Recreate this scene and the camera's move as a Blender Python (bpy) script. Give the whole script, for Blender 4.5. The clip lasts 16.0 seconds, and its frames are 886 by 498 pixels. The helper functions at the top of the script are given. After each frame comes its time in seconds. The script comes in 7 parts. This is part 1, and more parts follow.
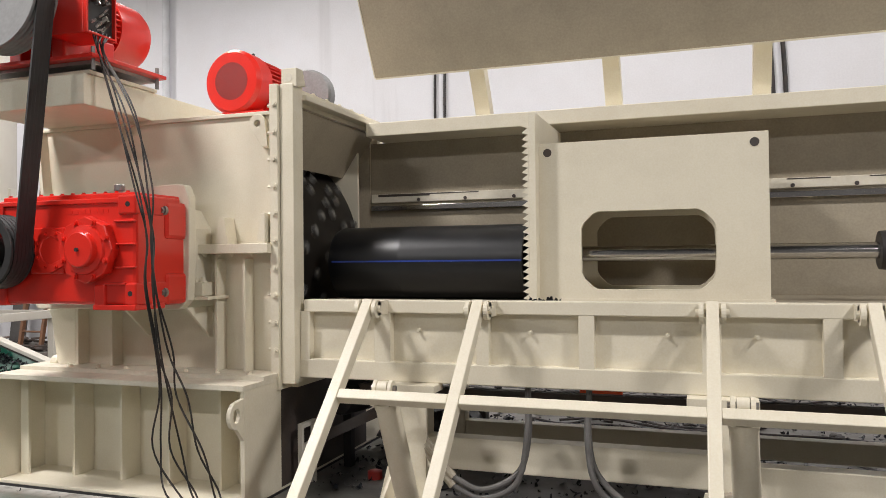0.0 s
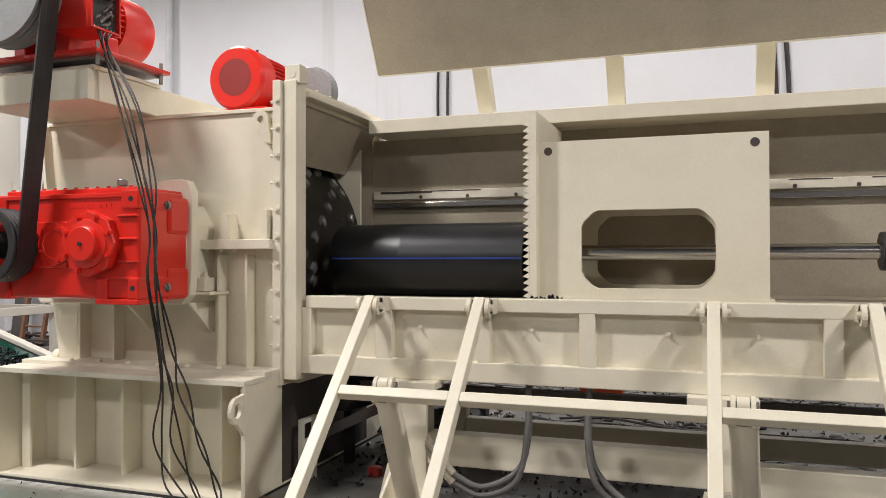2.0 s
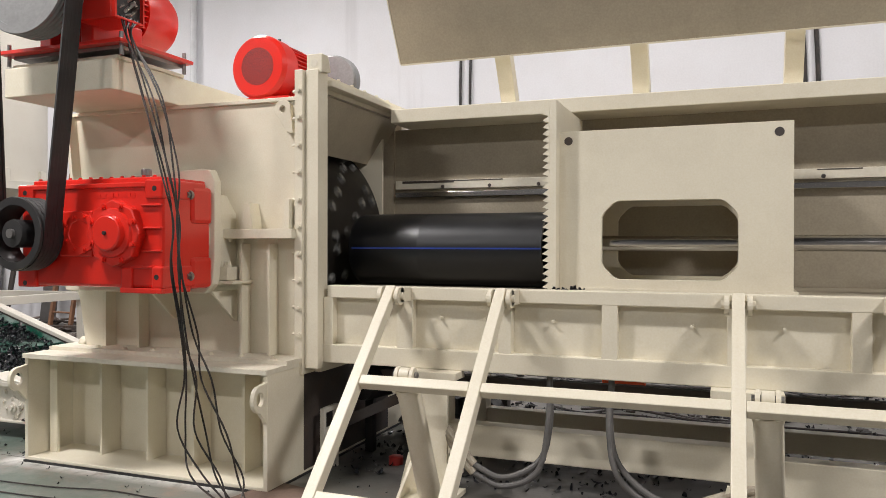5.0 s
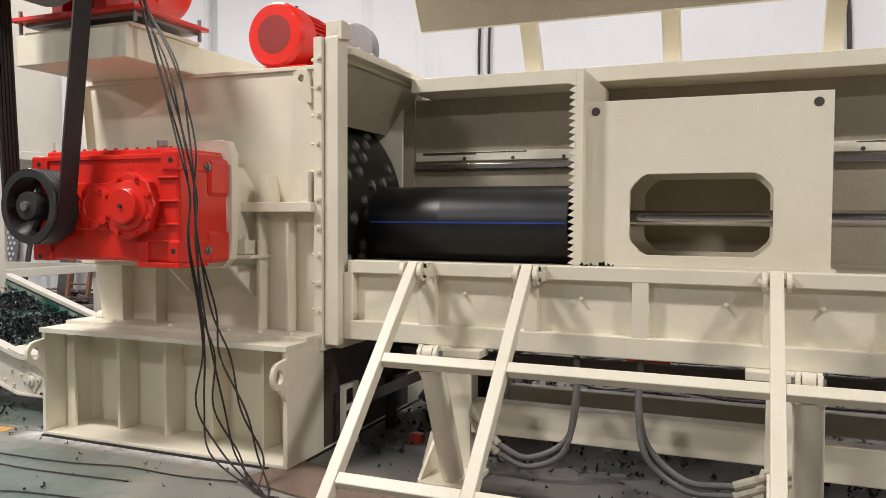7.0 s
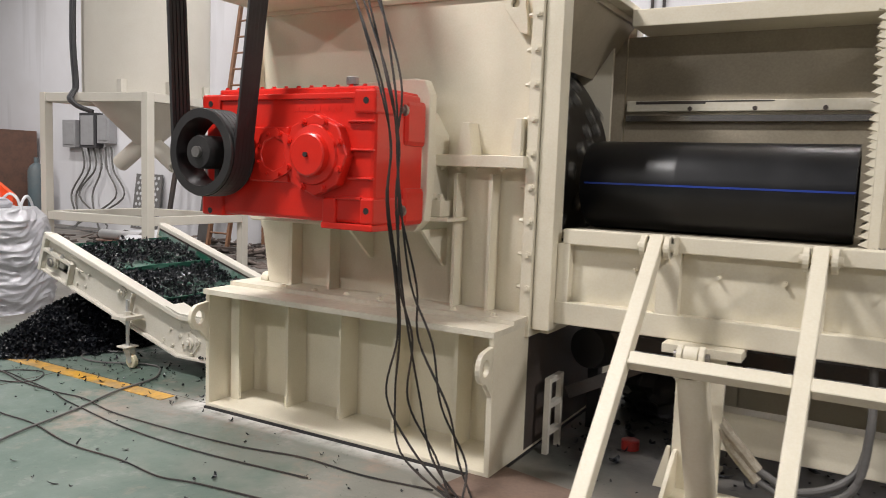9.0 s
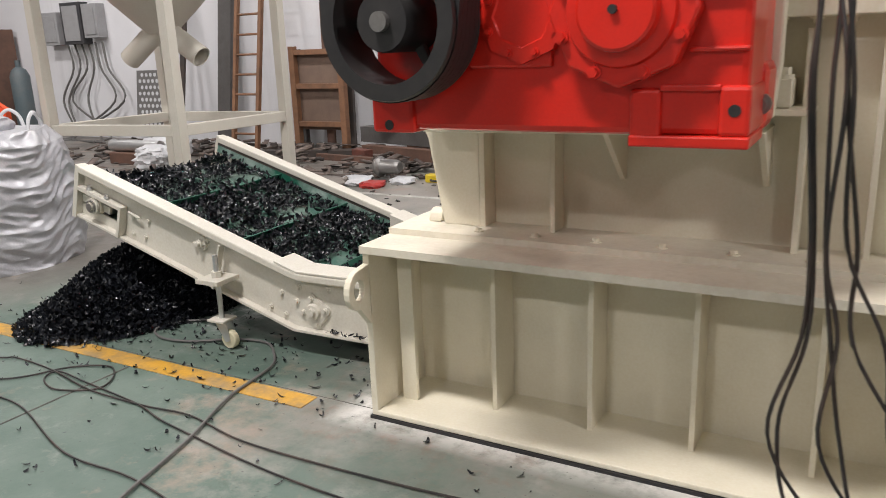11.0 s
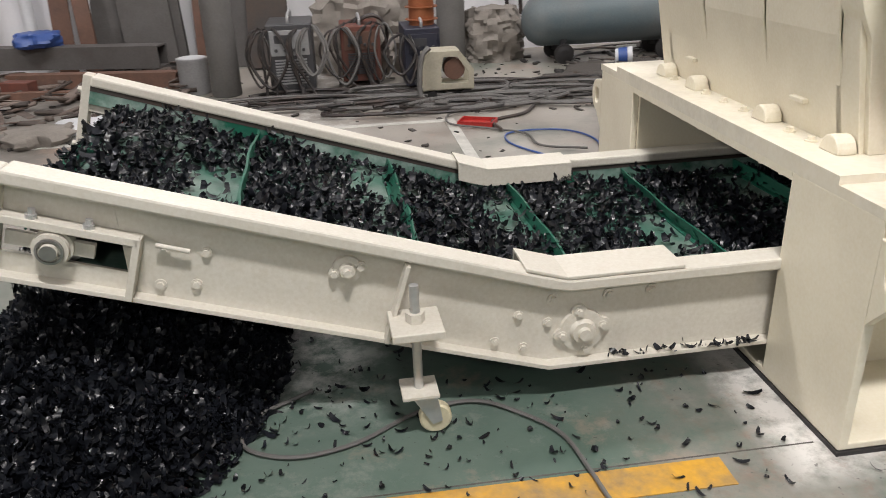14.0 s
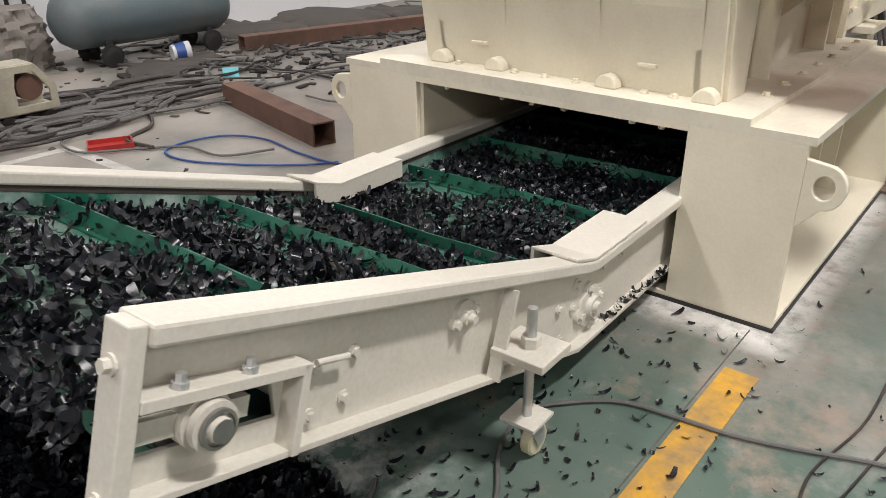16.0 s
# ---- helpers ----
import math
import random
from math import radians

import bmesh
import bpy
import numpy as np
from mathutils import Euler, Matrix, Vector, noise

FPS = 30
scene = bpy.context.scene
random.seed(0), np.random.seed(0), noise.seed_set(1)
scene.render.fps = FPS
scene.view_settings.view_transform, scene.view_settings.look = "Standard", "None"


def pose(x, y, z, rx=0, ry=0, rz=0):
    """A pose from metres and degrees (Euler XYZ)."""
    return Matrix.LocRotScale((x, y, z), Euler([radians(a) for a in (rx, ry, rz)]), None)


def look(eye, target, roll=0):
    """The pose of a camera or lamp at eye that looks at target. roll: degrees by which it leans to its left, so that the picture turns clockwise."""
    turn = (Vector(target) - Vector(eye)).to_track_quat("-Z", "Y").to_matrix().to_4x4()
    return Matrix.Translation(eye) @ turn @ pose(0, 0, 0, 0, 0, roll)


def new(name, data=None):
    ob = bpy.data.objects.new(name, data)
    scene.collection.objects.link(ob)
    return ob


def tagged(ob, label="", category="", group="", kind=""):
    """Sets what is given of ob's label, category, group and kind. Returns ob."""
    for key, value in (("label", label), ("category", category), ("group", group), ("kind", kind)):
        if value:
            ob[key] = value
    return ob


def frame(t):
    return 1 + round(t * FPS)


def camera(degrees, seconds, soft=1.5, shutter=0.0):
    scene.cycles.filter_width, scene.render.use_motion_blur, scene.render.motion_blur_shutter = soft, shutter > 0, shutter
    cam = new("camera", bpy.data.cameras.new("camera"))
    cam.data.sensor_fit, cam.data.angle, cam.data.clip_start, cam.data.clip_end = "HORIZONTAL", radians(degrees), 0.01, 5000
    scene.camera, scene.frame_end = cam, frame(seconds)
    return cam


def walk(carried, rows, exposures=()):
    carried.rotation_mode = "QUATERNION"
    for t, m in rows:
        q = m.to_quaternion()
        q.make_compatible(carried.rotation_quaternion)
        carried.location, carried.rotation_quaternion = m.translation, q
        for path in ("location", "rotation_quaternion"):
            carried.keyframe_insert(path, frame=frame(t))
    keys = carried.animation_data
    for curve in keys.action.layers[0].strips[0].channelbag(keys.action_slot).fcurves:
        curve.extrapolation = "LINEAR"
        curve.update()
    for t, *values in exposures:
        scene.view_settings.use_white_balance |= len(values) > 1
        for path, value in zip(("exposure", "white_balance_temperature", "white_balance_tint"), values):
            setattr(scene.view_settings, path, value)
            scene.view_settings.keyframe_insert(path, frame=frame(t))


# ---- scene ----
cam = camera(60.3, 16.0, soft=0.7, shutter=0.2)
PATH = [
    (0, (0.029, 0.056, 1.486), (-0.623, 1.946, 1.512), -0.6),
    (0.5, (0.031, 0.053, 1.48), (-0.62, 1.944, 1.506), -0.4),
    (1, (0.033, 0.049, 1.483), (-0.618, 1.94, 1.505), -0.2),
    (1.5, (0.022, 0.039, 1.486), (-0.627, 1.931, 1.506), -0.1),
    (2, (0.029, 0.048, 1.477), (-0.627, 1.938, 1.5), -0.1),
    (2.5, (0.026, 0.045, 1.483), (-0.629, 1.934, 1.504), -0.1),
    (3, (0.03, 0.048, 1.474), (-0.63, 1.936, 1.499), -0.1),
    (3.5, (0.034, 0.051, 1.48), (-0.634, 1.936, 1.502), -0.2),
    (4, (0.03, 0.043, 1.49), (-0.649, 1.924, 1.505), -0.2),
    (6.5, (0.027, 0.143, 1.494), (-0.716, 1.999, 1.431), 0.4),
    (7, (-0.078, 0.173, 1.504), (-0.821, 2.028, 1.422), 0.3),
    (7.5, (-0.286, 0.222, 1.52), (-1.037, 2.073, 1.419), 0.5),
    (8, (-0.459, 0.341, 1.528), (-1.207, 2.191, 1.398), 0.8),
    (8.5, (-0.679, 0.511, 1.527), (-1.551, 2.304, 1.364), 2.3),
    (9, (-0.993, 0.687, 1.501), (-1.987, 2.411, 1.301), 2.1),
    (9.5, (-1.37, 0.921, 1.5), (-2.424, 2.594, 1.207), 2.4),
    (9.7, (-1.53, 1.045, 1.503), (-2.62, 2.69, 1.177), 2.7),
    (11.8, (-3.699, 1.769, 1.451), (-4.498, 3.499, 0.846), -3.3),
    (12, (-3.909, 1.798, 1.429), (-4.668, 3.542, 0.812), -2.7),
    (12.5, (-4.437, 1.796, 1.385), (-5.062, 3.586, 0.747), -2.1),
    (13, (-4.955, 1.895, 1.426), (-5.26, 3.746, 0.732), -2.7),
    (13.5, (-5.375, 2.134, 1.445), (-5.438, 3.991, 0.707), -2.2),
    (14, (-5.842, 2.355, 1.442), (-5.611, 4.176, 0.647), -2.1),
    (14.5, (-6.205, 2.661, 1.424), (-5.656, 4.386, 0.573), -1.7),
    (15, (-6.519, 2.969, 1.461), (-5.616, 4.52, 0.579), -0.5),
    (15.5, (-6.925, 3.182, 1.49), (-5.672, 4.467, 0.608), 0.1),
    (16, (-7.178, 3.388, 1.472), (-5.76, 4.517, 0.625), 0.0),
]
walk(cam, [(t, look(eye, target, roll)) for t, eye, target, roll in PATH])

# ---- light ----
world = bpy.data.worlds.new("world")
scene.world = world
world.use_nodes = True
world.node_tree.nodes["Background"].inputs["Color"].default_value = (0.75, 0.85, 1.0, 1)
world.node_tree.nodes["Background"].inputs["Strength"].default_value = 0.3
scene.view_settings.exposure = -0.12
FILL_FRONT, LAMP_MID, FILL_BACK = 385.0, 540.0, 212.0

# ---- small tools ----
ORG = {}


def thing(name, at, label, category, group="", kind=""):
    ob = new(name)
    ob.location = at
    ob.empty_display_size = 0.05
    ORG[ob] = Vector(at)
    return tagged(ob, label, category, group, kind)


def part(name, bm, material, parent=None, label="", bevel=0.0, smooth=False, at=None):
    """Links bm (world coordinates) as one mesh under parent, or as a thing of its own at a place."""
    mesh = bpy.data.meshes.new(name)
    org = ORG[parent] if parent else Vector(at or (0, 0, 0))
    bmesh.ops.translate(bm, verts=bm.verts, vec=-org)
    bmesh.ops.recalc_face_normals(bm, faces=bm.faces)
    bm.to_mesh(mesh)
    bm.free()
    if smooth:
        mesh.shade_smooth()
        mesh.set_sharp_from_angle(angle=radians(35))
    mesh.materials.append(material)
    ob = new(name, mesh)
    ORG[ob] = org
    if parent:
        ob.parent = parent
    else:
        ob.location = org
    if bevel:
        mod = ob.modifiers.new("edge", "BEVEL")
        mod.width, mod.segments, mod.limit_method, mod.angle_limit = bevel, 2, "ANGLE", radians(40)
    if label:
        ob["label"] = label
    return ob


def solo(name, bm, material, label, category, group="", kind="", bevel=0.0, smooth=False, at=None):
    return tagged(part(name, bm, material, None, "", bevel, smooth, at), label, category, group, kind)


def box(bm, x0, x1, y0, y1, z0, z1, m=None):
    v = [bm.verts.new((x, y, z)) for x in (x0, x1) for y in (y0, y1) for z in (z0, z1)]
    if m:
        for a in v:
            a.co = m @ a.co
    for f in ((0, 1, 3, 2), (4, 6, 7, 5), (0, 4, 5, 1), (2, 3, 7, 6), (0, 2, 6, 4), (1, 5, 7, 3)):
        bm.faces.new([v[i] for i in f])
    return bm


def B(*a, m=None):
    return box(bmesh.new(), *a, m=m)


def prism(bm, pts, axis, a, b):
    """A polygon pushed along an axis from a to b. pts are the two other coordinates, in the order x, y, z."""
    def place(p, c):
        q = list(p)
        q.insert("xyz".index(axis), c)
        return q
    lo = [bm.verts.new(place(p, a)) for p in pts]
    hi = [bm.verts.new(place(p, b)) for p in pts]
    n = len(pts)
    bm.faces.new(lo), bm.faces.new(hi[::-1])
    for i in range(n):
        bm.faces.new((lo[i], lo[(i + 1) % n], hi[(i + 1) % n], hi[i]))
    return bm


def frame_of(d):
    d = Vector(d).normalized()
    side = d.cross((0, 0, 1)) if abs(d.z) < 0.95 else d.cross((0, 1, 0))
    side.normalize()
    return side, d.cross(side)


def cyl(bm, p, q, r, r2=None, n=24, caps=True):
    p, q = Vector(p), Vector(q)
    u, w = frame_of(q - p)
    r2 = r if r2 is None else r2
    ring = lambda c, k: [bm.verts.new(c + k * (math.cos(6.28318 * i / n) * u + math.sin(6.28318 * i / n) * w)) for i in range(n)]
    a, b = ring(p, r), ring(q, r2)
    for i in range(n):
        bm.faces.new((a[i], a[(i + 1) % n], b[(i + 1) % n], b[i]))
    if caps:
        bm.faces.new(a[::-1]), bm.faces.new(b)
    return bm


def lathe(bm, p, d, profile, n=32):
    """Turns a profile of (along, radius) about the line from p along d."""
    p, d = Vector(p), Vector(d).normalized()
    u, w = frame_of(d)
    rings = []
    for s, r in profile:
        rings.append([bm.verts.new(p + s * d + max(r, 1e-4) * (math.cos(6.28318 * i / n) * u + math.sin(6.28318 * i / n) * w)) for i in range(n)])
    for a, b in zip(rings, rings[1:]):
        for i in range(n):
            bm.faces.new((a[i], a[(i + 1) % n], b[(i + 1) % n], b[i]))
    bm.faces.new(rings[0][::-1]), bm.faces.new(rings[-1])
    return bm


def smoothed(pts, per=6):
    pts = [Vector(p) for p in pts]
    ext = [2 * pts[0] - pts[1]] + pts + [2 * pts[-1] - pts[-2]]
    out = []
    for i in range(1, len(ext) - 2):
        a, b, c, d = ext[i - 1:i + 3]
        for k in range(per):
            t = k / per
            out.append(0.5 * (2 * b + (c - a) * t + (2 * a - 5 * b + 4 * c - d) * t * t + (3 * b - a - 3 * c + d) * t ** 3))
    return out + [pts[-1]]


def tube(bm, pts, r, n=6, per=6):
    pts = smoothed(pts, per) if per > 1 else [Vector(p) for p in pts]
    rings = []
    for i, p in enumerate(pts):
        d = pts[min(i + 1, len(pts) - 1)] - pts[max(i - 1, 0)]
        if d.length < 1e-6:
            d = Vector((0, 0, 1))
        u, w = frame_of(d)
        if rings and u.dot(last) < 0:
            u, w = -u, -w
        last = u
        rings.append([bm.verts.new(p + r * (math.cos(6.28318 * k / n) * u + math.sin(6.28318 * k / n) * w)) for k in range(n)])
    for a, b in zip(rings, rings[1:]):
        for k in range(n):
            bm.faces.new((a[k], a[(k + 1) % n], b[(k + 1) % n], b[k]))
    bm.faces.new(rings[0][::-1]), bm.faces.new(rings[-1])
    return bm


def teardrop(bm, c1, r1, c2, r2, hole, axis, a, b, n=28):
    """A lifting plate: a round eye at c1 that tapers to a smaller round at c2, with a real hole."""
    c1, c2 = Vector(c1), Vector(c2)
    seg = c2 - c1
    rings = [[], []]
    for i in range(n):
        u = Vector((math.cos(6.28318 * i / n), math.sin(6.28318 * i / n)))
        k, far = r1, r1
        while k < seg.length + r2 + 0.01:
            p = u * k
            f = min(max(p.dot(seg) / seg.length_squared, 0), 1)
            if (p - f * seg).length <= r1 + f * (r2 - r1):
                far = k
            k += 0.004
        rings[0].append(c1 + far * u)
        rings[1].append(c1 + hole * u)

    def place(p, c):
        q = list(p)
        q.insert("xyz".index(axis), c)
        return q
    v = [[[bm.verts.new(place(p, c)) for p in ring] for ring in rings] for c in (a, b)]
    for i in range(n):
        j = (i + 1) % n
        bm.faces.new((v[0][0][i], v[0][0][j], v[0][1][j], v[0][1][i]))
        bm.faces.new((v[1][0][j], v[1][0][i], v[1][1][i], v[1][1][j]))
        bm.faces.new((v[0][0][j], v[0][0][i], v[1][0][i], v[1][0][j]))
        bm.faces.new((v[0][1][i], v[0][1][j], v[1][1][j], v[1][1][i]))
    return bm


def bolt(bm, p, d, r=0.014, h=0.014):
    p, d = Vector(p), Vector(d).normalized()
    cyl(bm, p - 0.01 * d, p + 0.35 * h * d, 1.5 * r, n=12)
    return cyl(bm, p, p + h * d, r, n=6)


# ---- materials ----
def material(name, colour, rough=0.5, metal=0.0, dark=None, amount=0.35, scale=3.0, fine=60.0, bump=0.02, island=0.0, coat=0.0, spec=0.5, dust=None):
    """Painted or plain surface: base colour, blotches towards a second colour at two scales, fine relief."""
    mat = bpy.data.materials.new(name)
    mat.use_nodes = True
    t = mat.node_tree
    bsdf = t.nodes["Principled BSDF"]
    link = t.links.new
    co = t.nodes.new("ShaderNodeTexCoord").outputs["Object"]
    big, small = t.nodes.new("ShaderNodeTexNoise"), t.nodes.new("ShaderNodeTexNoise")
    big.inputs["Scale"].default_value, big.inputs["Detail"].default_value, big.inputs["Roughness"].default_value = scale, 6, 0.65
    small.inputs["Scale"].default_value, small.inputs["Detail"].default_value = fine, 3
    link(co, big.inputs["Vector"]), link(co, small.inputs["Vector"])
    ramp = t.nodes.new("ShaderNodeMapRange")
    ramp.inputs["From Min"].default_value, ramp.inputs["From Max"].default_value = 0.42, 0.75
    ramp.inputs["To Max"].default_value = amount
    link(big.outputs["Fac"], ramp.inputs["Value"])
    mix = t.nodes.new("ShaderNodeMix")
    mix.data_type = "RGBA"
    mix.inputs["A"].default_value = (*colour, 1)
    mix.inputs["B"].default_value = (*(dark or tuple(0.6 * c for c in colour)), 1)
    link(ramp.outputs["Result"], mix.inputs["Factor"])
    out = mix.outputs["Result"]
    fleck = t.nodes.new("ShaderNodeMix")
    fleck.data_type, fleck.blend_type = "RGBA", "OVERLAY"
    fleck.inputs["Factor"].default_value = 0.18
    link(out, fleck.inputs["A"]), link(small.outputs["Fac"], fleck.inputs["B"])
    out = fleck.outputs["Result"]
    if island:
        geo = t.nodes.new("ShaderNodeNewGeometry")
        hsv = t.nodes.new("ShaderNodeHueSaturation")
        rng = t.nodes.new("ShaderNodeMapRange")
        rng.inputs["To Min"].default_value, rng.inputs["To Max"].default_value = 1 - island, 1 + island
        link(geo.outputs["Random Per Island"], rng.inputs["Value"])
        link(rng.outputs["Result"], hsv.inputs["Value"])
        link(out, hsv.inputs["Color"])
        out = hsv.outputs["Color"]
    link(out, bsdf.inputs["Base Color"])
    rr = t.nodes.new("ShaderNodeMapRange")
    rr.inputs["To Min"].default_value, rr.inputs["To Max"].default_value = max(rough - 0.12, 0.03), min(rough + 0.12, 1)
    link(big.outputs["Fac"], rr.inputs["Value"])
    link(rr.outputs["Result"], bsdf.inputs["Roughness"])
    bsdf.inputs["Metallic"].default_value = metal
    bsdf.inputs["Coat Weight"].default_value = coat
    bsdf.inputs["Specular IOR Level"].default_value = spec
    if bump:
        b = t.nodes.new("ShaderNodeBump")
        b.inputs["Strength"].default_value, b.inputs["Distance"].default_value = 0.5, bump
        link(small.outputs["Fac"], b.inputs["Height"])
        link(b.outputs["Normal"], bsdf.inputs["Normal"])
    return mat


CREAM = material("cream_paint", (0.78, 0.725, 0.585), 0.42, dark=(0.56, 0.50, 0.38), amount=0.42, scale=2.1, fine=90, bump=0.0006)
CREAMTOP = material("scuffed_dusty_cream", (0.74, 0.69, 0.57), 0.48, dark=(0.50, 0.46, 0.38), amount=0.55, scale=4.5, fine=50, bump=0.0006)
CREAM2 = material("cream_paint_conveyor", (0.62, 0.59, 0.52), 0.48, dark=(0.50, 0.465, 0.39), amount=0.3, scale=2.2, fine=90, bump=0.0006)
# cream copy darkened to paint shade into the inner faces of the machine
SHADECREAM = material("shaded_cream_inside", (0.40, 0.35, 0.265), 0.5, dark=(0.26, 0.225, 0.165), amount=0.5, scale=2.5, fine=70, bump=0.0006)
RED = material("red_gloss_paint", (0.70, 0.020, 0.010), 0.34, dark=(0.55, 0.02, 0.012), amount=0.35, scale=4, fine=120, bump=0.0008, coat=0.3)
BLACKIRON = material("black_iron", (0.022, 0.021, 0.022), 0.45, dark=(0.05, 0.045, 0.04), amount=0.5, scale=8, bump=0.0006)
RUBBER = material("black_rubber", (0.018, 0.017, 0.018), 0.55, dark=(0.045, 0.04, 0.038), scale=6, bump=0.0005)
CABLE = material("cable_sheath", (0.016, 0.015, 0.015), 0.45, dark=(0.075, 0.048, 0.038), amount=0.9, scale=5, bump=0)
CHROME = material("chrome_rod", (0.55, 0.54, 0.53), 0.17, metal=1.0, dark=(0.4, 0.4, 0.4), bump=0)
STEEL = material("bare_steel", (0.36, 0.35, 0.34), 0.4, metal=0.9, dark=(0.22, 0.19, 0.17), scale=5, bump=0.0004)
DARKSTEEL = material("dark_rolled_steel", (0.075, 0.066, 0.062), 0.55, metal=0.3, dark=(0.13, 0.085, 0.06), amount=0.7, scale=3, bump=0.0015)
ROTOR = material("rotor_steel", (0.020, 0.017, 0.014), 0.42, metal=0.3, dark=(0.045, 0.036, 0.028), scale=9, bump=0.001)
ZINC = material("zinc_plated_steel", (0.60, 0.60, 0.60), 0.35, metal=0.7, dark=(0.42, 0.42, 0.42), bump=0)
CUTTER = material("cutter_steel", (0.55, 0.55, 0.53), 0.25, metal=0.7, bump=0)
PIPE = material("black_polyethylene", (0.005, 0.0055, 0.007), 0.37, dark=(0.015, 0.015, 0.018), amount=0.5, scale=5, fine=140, bump=0.0006, spec=0.55)
STRIPE = material("blue_stripe", (0.02, 0.05, 0.30), 0.35, bump=0)
CHIP = material("black_plastic_chips", (0.008, 0.0092, 0.0125), 0.30, dark=(0.010, 0.011, 0.013), scale=9, fine=160, bump=0.0006, island=0.5, spec=0.36)
BELT = material("green_belt", (0.045, 0.135, 0.100), 0.42, dark=(0.24, 0.27, 0.245), amount=1.0, scale=3.2, fine=70, bump=0.0004)
FLIGHT = material("green_flight", (0.010, 0.095, 0.060), 0.4, dark=(0.05, 0.14, 0.10), amount=0.4, scale=7, bump=0.0003)
GREYPULLEY = material("grey_cast_iron", (0.30, 0.30, 0.30), 0.5, metal=0.4, dark=(0.18, 0.18, 0.18), scale=6, bump=0.0008)
SKIRT = material("paint_spattered_green_skirt", (0.012, 0.11, 0.07), 0.4, dark=(0.50, 0.58, 0.55), amount=1.0, scale=4.0, fine=50, bump=0.0003)
WHEEL = material("cream_nylon", (0.62, 0.57, 0.40), 0.45, bump=0)

# ---- the hall ----
def floor_material():
    mat = bpy.data.materials.new("painted_concrete")
    mat.use_nodes = True
    t = mat.node_tree
    link, bsdf = t.links.new, t.nodes["Principled BSDF"]
    co = t.nodes.new("ShaderNodeTexCoord").outputs["Object"]

    def noise_node(scale, detail=6, rough=0.6):
        n = t.nodes.new("ShaderNodeTexNoise")
        n.inputs["Scale"].default_value, n.inputs["Detail"].default_value, n.inputs["Roughness"].default_value = scale, detail, rough
        link(co, n.inputs["Vector"])
        return n.outputs["Fac"]

    def span(value, lo, hi, a=0.0, b=1.0):
        n = t.nodes.new("ShaderNodeMapRange")
        for key, v in (("From Min", lo), ("From Max", hi), ("To Min", a), ("To Max", b)):
            n.inputs[key].default_value = v
        link(value, n.inputs["Value"])
        return n.outputs["Result"]

    def mixed(a, b, fac):
        n = t.nodes.new("ShaderNodeMix")
        n.data_type = "RGBA"
        for key, v in (("A", a), ("B", b)):
            if isinstance(v, tuple):
                n.inputs[key].default_value = (*v, 1)
            else:
                link(v, n.inputs[key])
        if isinstance(fac, float):
            n.inputs["Factor"].default_value = fac
        else:
            link(fac, n.inputs["Factor"])
        return n.outputs["Result"]

    def maths(op, a, b):
        n = t.nodes.new("ShaderNodeMath")
        n.operation, n.use_clamp = op, True
        for i, v in enumerate((a, b)):
            if isinstance(v, float):
                n.inputs[i].default_value = v
            else:
                link(v, n.inputs[i])
        return n.outputs["Value"]

    sep = t.nodes.new("ShaderNodeSeparateXYZ")
    link(co, sep.inputs["Vector"])
    green = mixed((0.076, 0.120, 0.097), (0.122, 0.165, 0.138), span(noise_node(2.0), 0.35, 0.7))
    grey = mixed((0.225, 0.20, 0.175), (0.385, 0.36, 0.325), span(noise_node(1.3), 0.35, 0.65))
    # paint is worn away further back in the hall and under the machine
    back = span(sep.outputs["Y"], 5.0, 6.6)
    right = span(sep.outputs["X"], -4.4, -2.2)
    left = span(sep.outputs["X"], -7.3, -8.3)
    worn = maths("MAXIMUM", maths("MAXIMUM", back, right), left)
    worn = maths("ADD", worn, span(noise_node(0.9, 8, 0.7), 0.55, 0.68, 0.0, 0.75))
    patches = span(noise_node(0.7, 5), 0.50, 0.62, 0.0, 0.55)
    worn = maths("SUBTRACT", worn, patches)
    colour = mixed(green, grey, worn)
    bare = mixed((0.12, 0.108, 0.096), (0.21, 0.195, 0.175), span(noise_node(1.9, 8, 0.7), 0.35, 0.65))
    colour = mixed(colour, bare, maths("MULTIPLY", left, span(noise_node(0.8, 6), 0.30, 0.55, 0.45, 1.0)))
    pink = span(noise_node(1.7, 7, 0.72), 0.56, 0.70, 0.0, 0.65)
    colour = mixed(colour, (0.40, 0.27, 0.21), pink)
    dust = span(noise_node(5.0, 8, 0.75), 0.55, 0.8, 0.0, 0.5)
    colour = mixed(colour, (0.42, 0.40, 0.37), dust)
    stain = span(noise_node(3.1, 8, 0.8), 0.60, 0.78, 0.0, 0.6)
    colour = mixed(colour, (0.06, 0.055, 0.05), stain)
    # under the trough: oily dirt plus the trough's shade, painted near black
    dirt_and_shade = maths("MULTIPLY", maths("MULTIPLY", span(sep.outputs["X"], -2.9, -2.3), maths("MULTIPLY", span(sep.outputs["Y"], 3.9, 4.5), span(sep.outputs["Y"], 6.2, 7.0, 1.0, 0.35))), span(noise_node(2.2, 6), 0.25, 0.6, 0.75, 1.0))
    colour = mixed(colour, (0.014, 0.013, 0.012), dirt_and_shade)
    swept = maths("MULTIPLY", maths("MULTIPLY", span(sep.outputs["X"], -2.2, -1.5), span(sep.outputs["Y"], 9.6, 8.6)), span(noise_node(1.6, 6), 0.3, 0.6, 0.7, 0.96))
    colour = mixed(colour, (0.125, 0.118, 0.108), swept)
